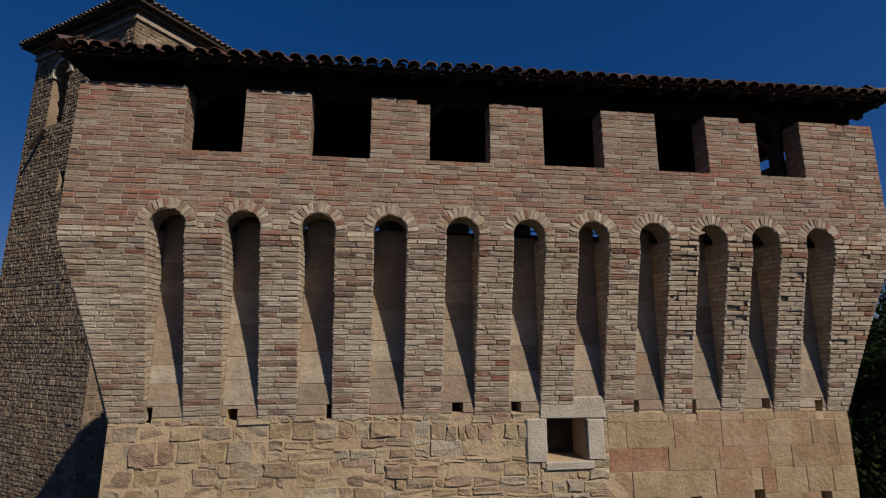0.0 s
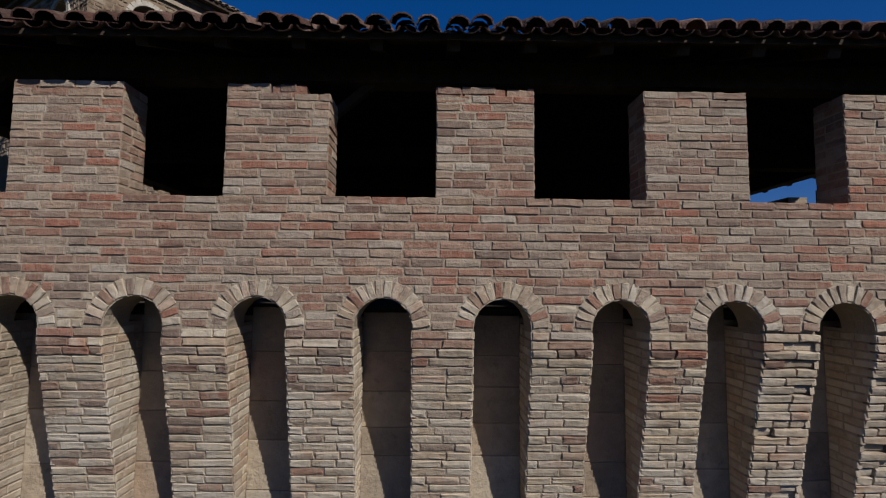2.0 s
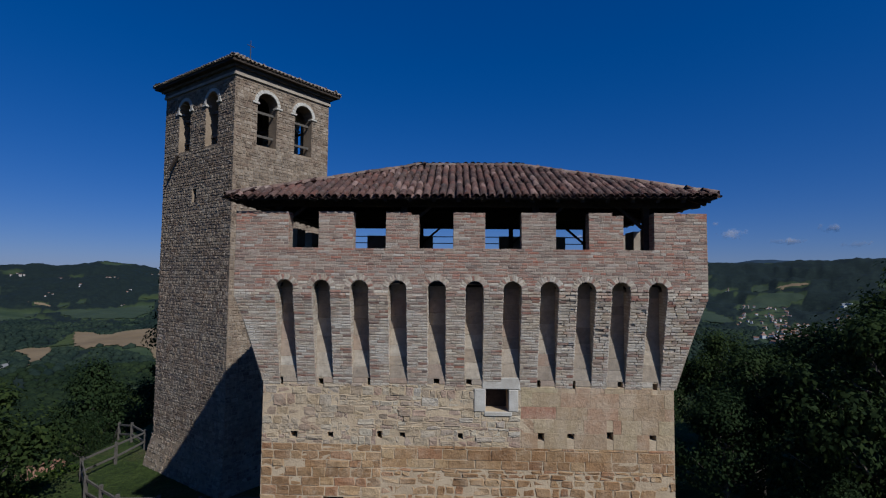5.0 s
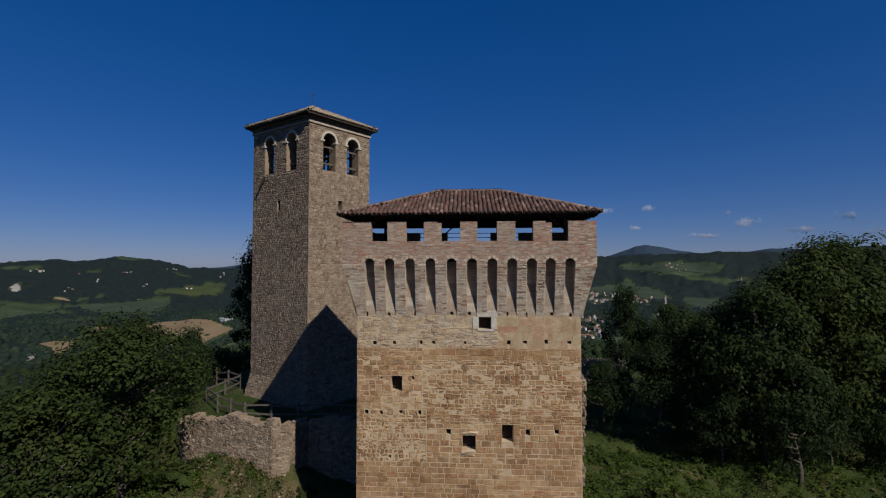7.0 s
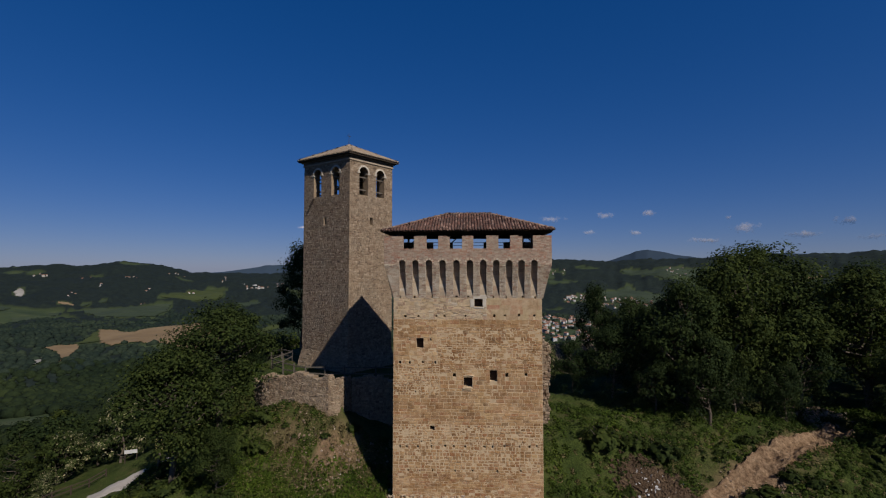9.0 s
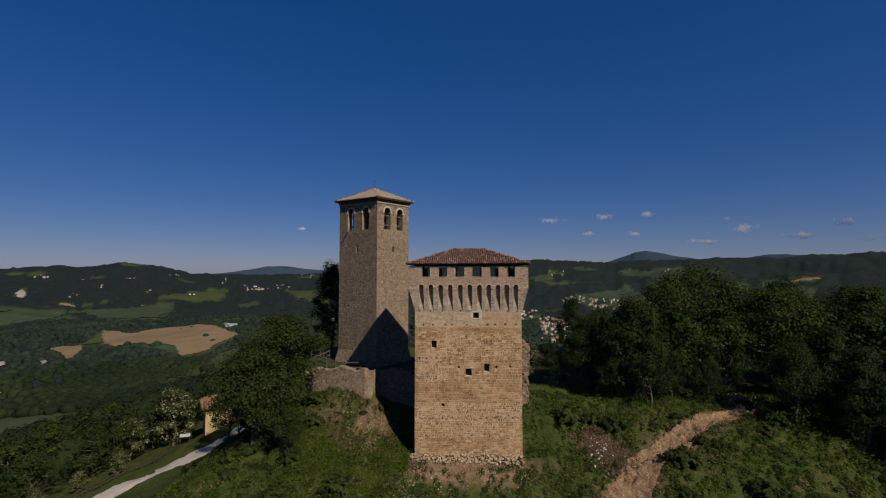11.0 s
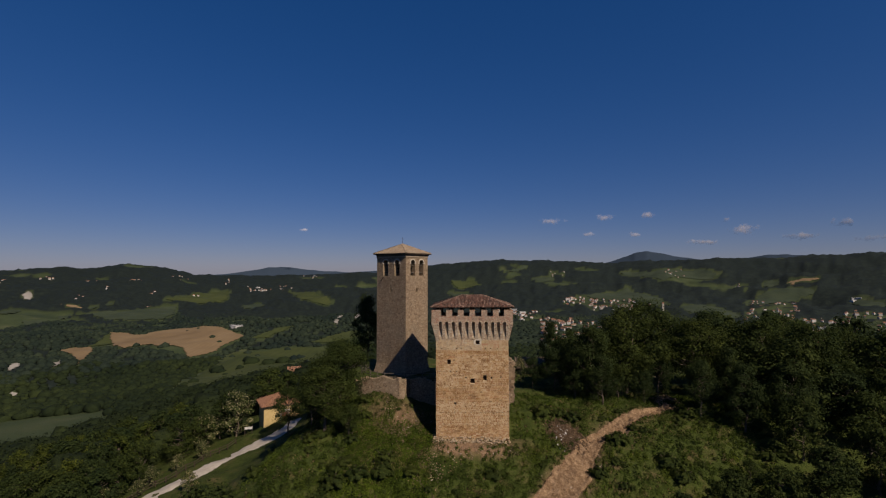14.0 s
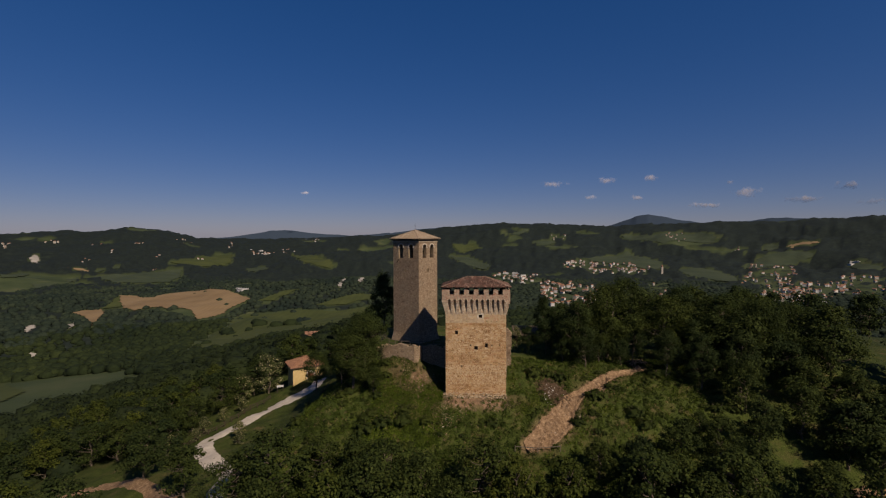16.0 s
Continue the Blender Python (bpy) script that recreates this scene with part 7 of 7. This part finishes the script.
M_PANE = mortar_mat("dark_window_glass", (0.02, 0.025, 0.03), (0.04, 0.045, 0.05), 1.0, 0.001)
M_TOWNROOF = mortar_mat("terracotta_town_roof", (0.17, 0.085, 0.056), (0.25, 0.135, 0.092), 0.3, 0.02)
M_TOWNWALL = mortar_mat("cream_town_wall", (0.25, 0.235, 0.21), (0.37, 0.345, 0.31), 0.2, 0.01)
M_GREYROOF = mortar_mat("grey_shed_roof", (0.25, 0.25, 0.25), (0.36, 0.36, 0.36), 0.2, 0.01)
HOUSES = []
for k, (w, d, h, wm, rm) in enumerate([(11, 9, 7, M_WHITEWALL, M_TOWNROOF), (15, 10, 8, M_TOWNWALL, M_TOWNROOF), (9, 9, 9, M_TOWNWALL, M_TOWNROOF), (34, 16, 7, M_WHITEWALL, M_GREYROOF), (24, 13, 14, M_WHITEWALL, M_TOWNROOF)]):
    s = Soup()
    box(s, -w / 2, w / 2, -d / 2, d / 2, -8, h)
    wall = s.mesh("wall", wm)
    s = Soup()
    for i in range(int(w / 3.2)):
        for j in range(max(1, int(h / 3))):
            x = -w / 2 + (i + 0.5) * w / int(w / 3.2)
            box(s, x - 0.5, x + 0.5, -d / 2 - 0.06, -d / 2 + 0.02, 1.0 + j * 3, 2.4 + j * 3)
    HOUSES.append((wall, roof_mesh(w, d, h, 1.2 if k == 3 else 3.0).mesh("roof", rm), s.mesh("windows", M_PANE)))
g = np.random.default_rng(101)


def far_house(az, dist, kind):
    a = radians(az)
    x, y = dist * math.sin(a), dist * math.cos(a)
    ob = thing("house", ["white house with a terracotta roof in the valley", "long cream house with a terracotta roof", "tall cream house with a terracotta roof", "long white shed with a pale grey roof", "tall white apartment house with a terracotta roof"][kind], "house", "houses of the valley town")
    ob.matrix_world = pose(x, y, hz(x, y) + 2.0, 0, 0, g.uniform(-60, 60)) @ Matrix.Diagonal((*[g.uniform(0.5, 0.88)] * 3, 1))
    for nm, me in zip(("wall", "roof", "window_band"), HOUSES[kind]):
        p = new(nm, me)
        p.parent = ob
        if nm == "window_band":
            tagged(p, "", kind="stuff")


def town(az0, az1, d0, d1, n, kinds):
    for _ in range(n):
        far_house(g.uniform(az0, az1), g.uniform(d0, d1), kinds[int(g.integers(len(kinds)))])


for row_ in TOWNS + HAMLETS:
    town(*row_)
# the town's further houses, too many to count
walls_, roofs_ = Soup(), Soup()
g = np.random.default_rng(131)
for az0, az1, d0, d1, n, _ in TOWNS[:11]:
    for _k in range(int(n * 0.9)):
        a, d = radians(g.uniform(az0 - 0.3, az1 + 0.3)), g.uniform(d0, d1)
        w_, l2, h_ = g.uniform(5, 9), g.uniform(6, 13), g.uniform(4, 8)
        x, y = d * math.sin(a), d * math.cos(a)
        m = pose(x, y, hz(x, y) + 1.5, 0, 0, g.uniform(-60, 60))
        one = Soup()
        box(one, -l2 / 2, l2 / 2, -w_ / 2, w_ / 2, -6, h_)
        walls_.add([tuple(m @ Vector(p)) for p in one.v], one.f)
        one = roof_mesh(l2, w_, h_, 2.2)
        roofs_.add([tuple(m @ Vector(p)) for p in one.v], one.f)
quarter = thing("town_quarter", "crowded pale houses with terracotta roofs in the valley", "town", kind="stuff")
part("walls", walls_, M_WHITEWALL, quarter, kind="stuff")
part("roofs", roofs_, M_TOWNROOF, quarter, "terracotta roofs", kind="stuff")
church = thing("church_tower", "slim pale church tower in the valley town", "tower")
a = radians(22.2)
church.location = (2113 * math.sin(a), 2113 * math.cos(a), hz(2113 * math.sin(a), 2113 * math.cos(a)))
s = Soup()
box(s, -3.5, 3.5, -3.5, 3.5, -5, 32)
part("shaft", s, M_TOWNWALL, church)
s = Soup()
s.add([(-4, -4, 32), (4, -4, 32), (4, 4, 32), (-4, 4, 32), (0, 0, 42)], [(0, 1, 4), (1, 2, 4), (2, 3, 4), (3, 0, 4), (3, 2, 1, 0)])
part("spire", s, M_TOWNROOF, church)
# small farmhouse roof below the hill
farm = thing("farmhouse", "low farmhouse with a pale tiled roof below the hill", "house")
farm.location = (-60, 100, hz(-60, 100))
farm.rotation_euler = (0, 0, radians(20))
s = Soup()
box(s, -5, 5, -3.5, 3.5, -4, 3.5)
part("wall", s, M_TOWNWALL, farm)
part("roof", roof_mesh(10, 7, 3.5, 2.2), M_TOWNROOF, farm)

# far ranges at the rim, distance haze put into their blue base colour
M_RANGE, n_, l_, b_ = mat("hazy_blue_range", 1.0, 0.0)
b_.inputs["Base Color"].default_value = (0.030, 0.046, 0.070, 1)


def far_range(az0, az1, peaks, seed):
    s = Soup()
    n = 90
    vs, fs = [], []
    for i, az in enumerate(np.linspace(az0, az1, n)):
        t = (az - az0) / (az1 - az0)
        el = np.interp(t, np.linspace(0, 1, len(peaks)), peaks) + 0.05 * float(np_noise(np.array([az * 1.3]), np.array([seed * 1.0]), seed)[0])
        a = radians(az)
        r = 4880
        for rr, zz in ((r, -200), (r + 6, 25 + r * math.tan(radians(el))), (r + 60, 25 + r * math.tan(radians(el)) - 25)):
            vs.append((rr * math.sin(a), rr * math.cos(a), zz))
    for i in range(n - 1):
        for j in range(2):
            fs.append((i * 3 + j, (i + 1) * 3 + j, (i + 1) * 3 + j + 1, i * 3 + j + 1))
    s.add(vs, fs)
    tagged(new("backdrop", s.mesh("backdrop", M_RANGE, True)), "far mountain range on the horizon, tinted with haze blue", "mountain", kind="structure")


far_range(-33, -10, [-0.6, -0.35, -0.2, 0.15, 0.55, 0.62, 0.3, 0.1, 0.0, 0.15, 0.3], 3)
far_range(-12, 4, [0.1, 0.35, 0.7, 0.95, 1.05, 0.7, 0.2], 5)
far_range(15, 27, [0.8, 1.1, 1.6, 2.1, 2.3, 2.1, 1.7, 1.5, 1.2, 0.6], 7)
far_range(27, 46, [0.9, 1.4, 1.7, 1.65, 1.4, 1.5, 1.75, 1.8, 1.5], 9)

# small fair-weather clouds: thin veils, dense in the middle and frayed at the rim
M_CLOUD, n_, l_, b_ = mat("white_cloud", 1.0, 0.0)
co_, sc_ = n_.new("ShaderNodeTexCoord"), n_.new("ShaderNodeVectorMath")
sc_.operation = "LENGTH"
l_.new(co_.outputs["Object"], sc_.inputs[0])
rag_ = tex_noise(n_, l_, 0.016, 7, world_pos(n_), 0.68)
den_ = n_.new("ShaderNodeMath")
den_.operation = "MULTIPLY_ADD"
den_.inputs[1].default_value, den_.inputs[2].default_value = -1.0, -0.3
l_.new(sc_.outputs["Value"], den_.inputs[0])
sum_ = n_.new("ShaderNodeMath")
sum_.operation = "MULTIPLY_ADD"
sum_.inputs[1].default_value = 2.3
l_.new(rag_, sum_.inputs[0])
l_.new(den_.outputs[0], sum_.inputs[2])
veil_ = ramp(n_, l_, sum_.outputs[0], [(0.28, (0, 0, 0)), (0.95, (0.62, 0.62, 0.62))])
b_.inputs["Base Color"].default_value = (0.66, 0.62, 0.62, 1)
l_.new(veil_, b_.inputs["Alpha"])


def cloud(az, el, width, thick, seed):
    """A shallow puff, humped along its top."""
    g = np.random.default_rng(seed)
    vs, fs, nu, nv = [], [], 14, 7
    for i in range(nu):
        for j in range(nv):
            u, v = 2 * i / (nu - 1) - 1, 2 * j / (nv - 1) - 1
            vs.append((u, 0.4 * (u * u + v * v) + 0.05 * g.normal(), v * (1.0 if v > 0 else 0.8)))
    fs = [(i * nv + j, (i + 1) * nv + j, (i + 1) * nv + j + 1, i * nv + j + 1) for i in range(nu - 1) for j in range(nv - 1)]
    me = bpy.data.meshes.new("cloud")
    me.from_pydata(vs, [], fs)
    me.materials.append(M_CLOUD)
    me.shade_smooth()
    a = radians(az)
    ob = tagged(new("cloud", me), "small thin white cloud low in the sky", "cloud", "fair-weather clouds", "stuff")
    ob.matrix_world = pose(4500 * math.sin(a), 4500 * math.cos(a), 25 + 4500 * math.tan(radians(el)), 0, 0, -az) @ Matrix.Diagonal((width * 0.8, thick, thick * 1.9, 1))


for k, (az, el, w, t) in enumerate([(9.8, 6.1, 260, 28), (15.9, 6.3, 200, 30), (20.5, 6.35, 150, 24), (28.1, 5.5, 90, 22), (29.6, 4.3, 240, 36), (26.1, 3.2, 260, 20), (34.6, 3.5, 260, 26), (37.6, 4.6, 160, 28), (14.0, 4.4, 120, 18), (19.1, 4.2, 120, 18), (39.4, 3.0, 220, 24), (-20, 5.0, 90, 12)]):
    cloud(az, el, w, t, 200 + k)
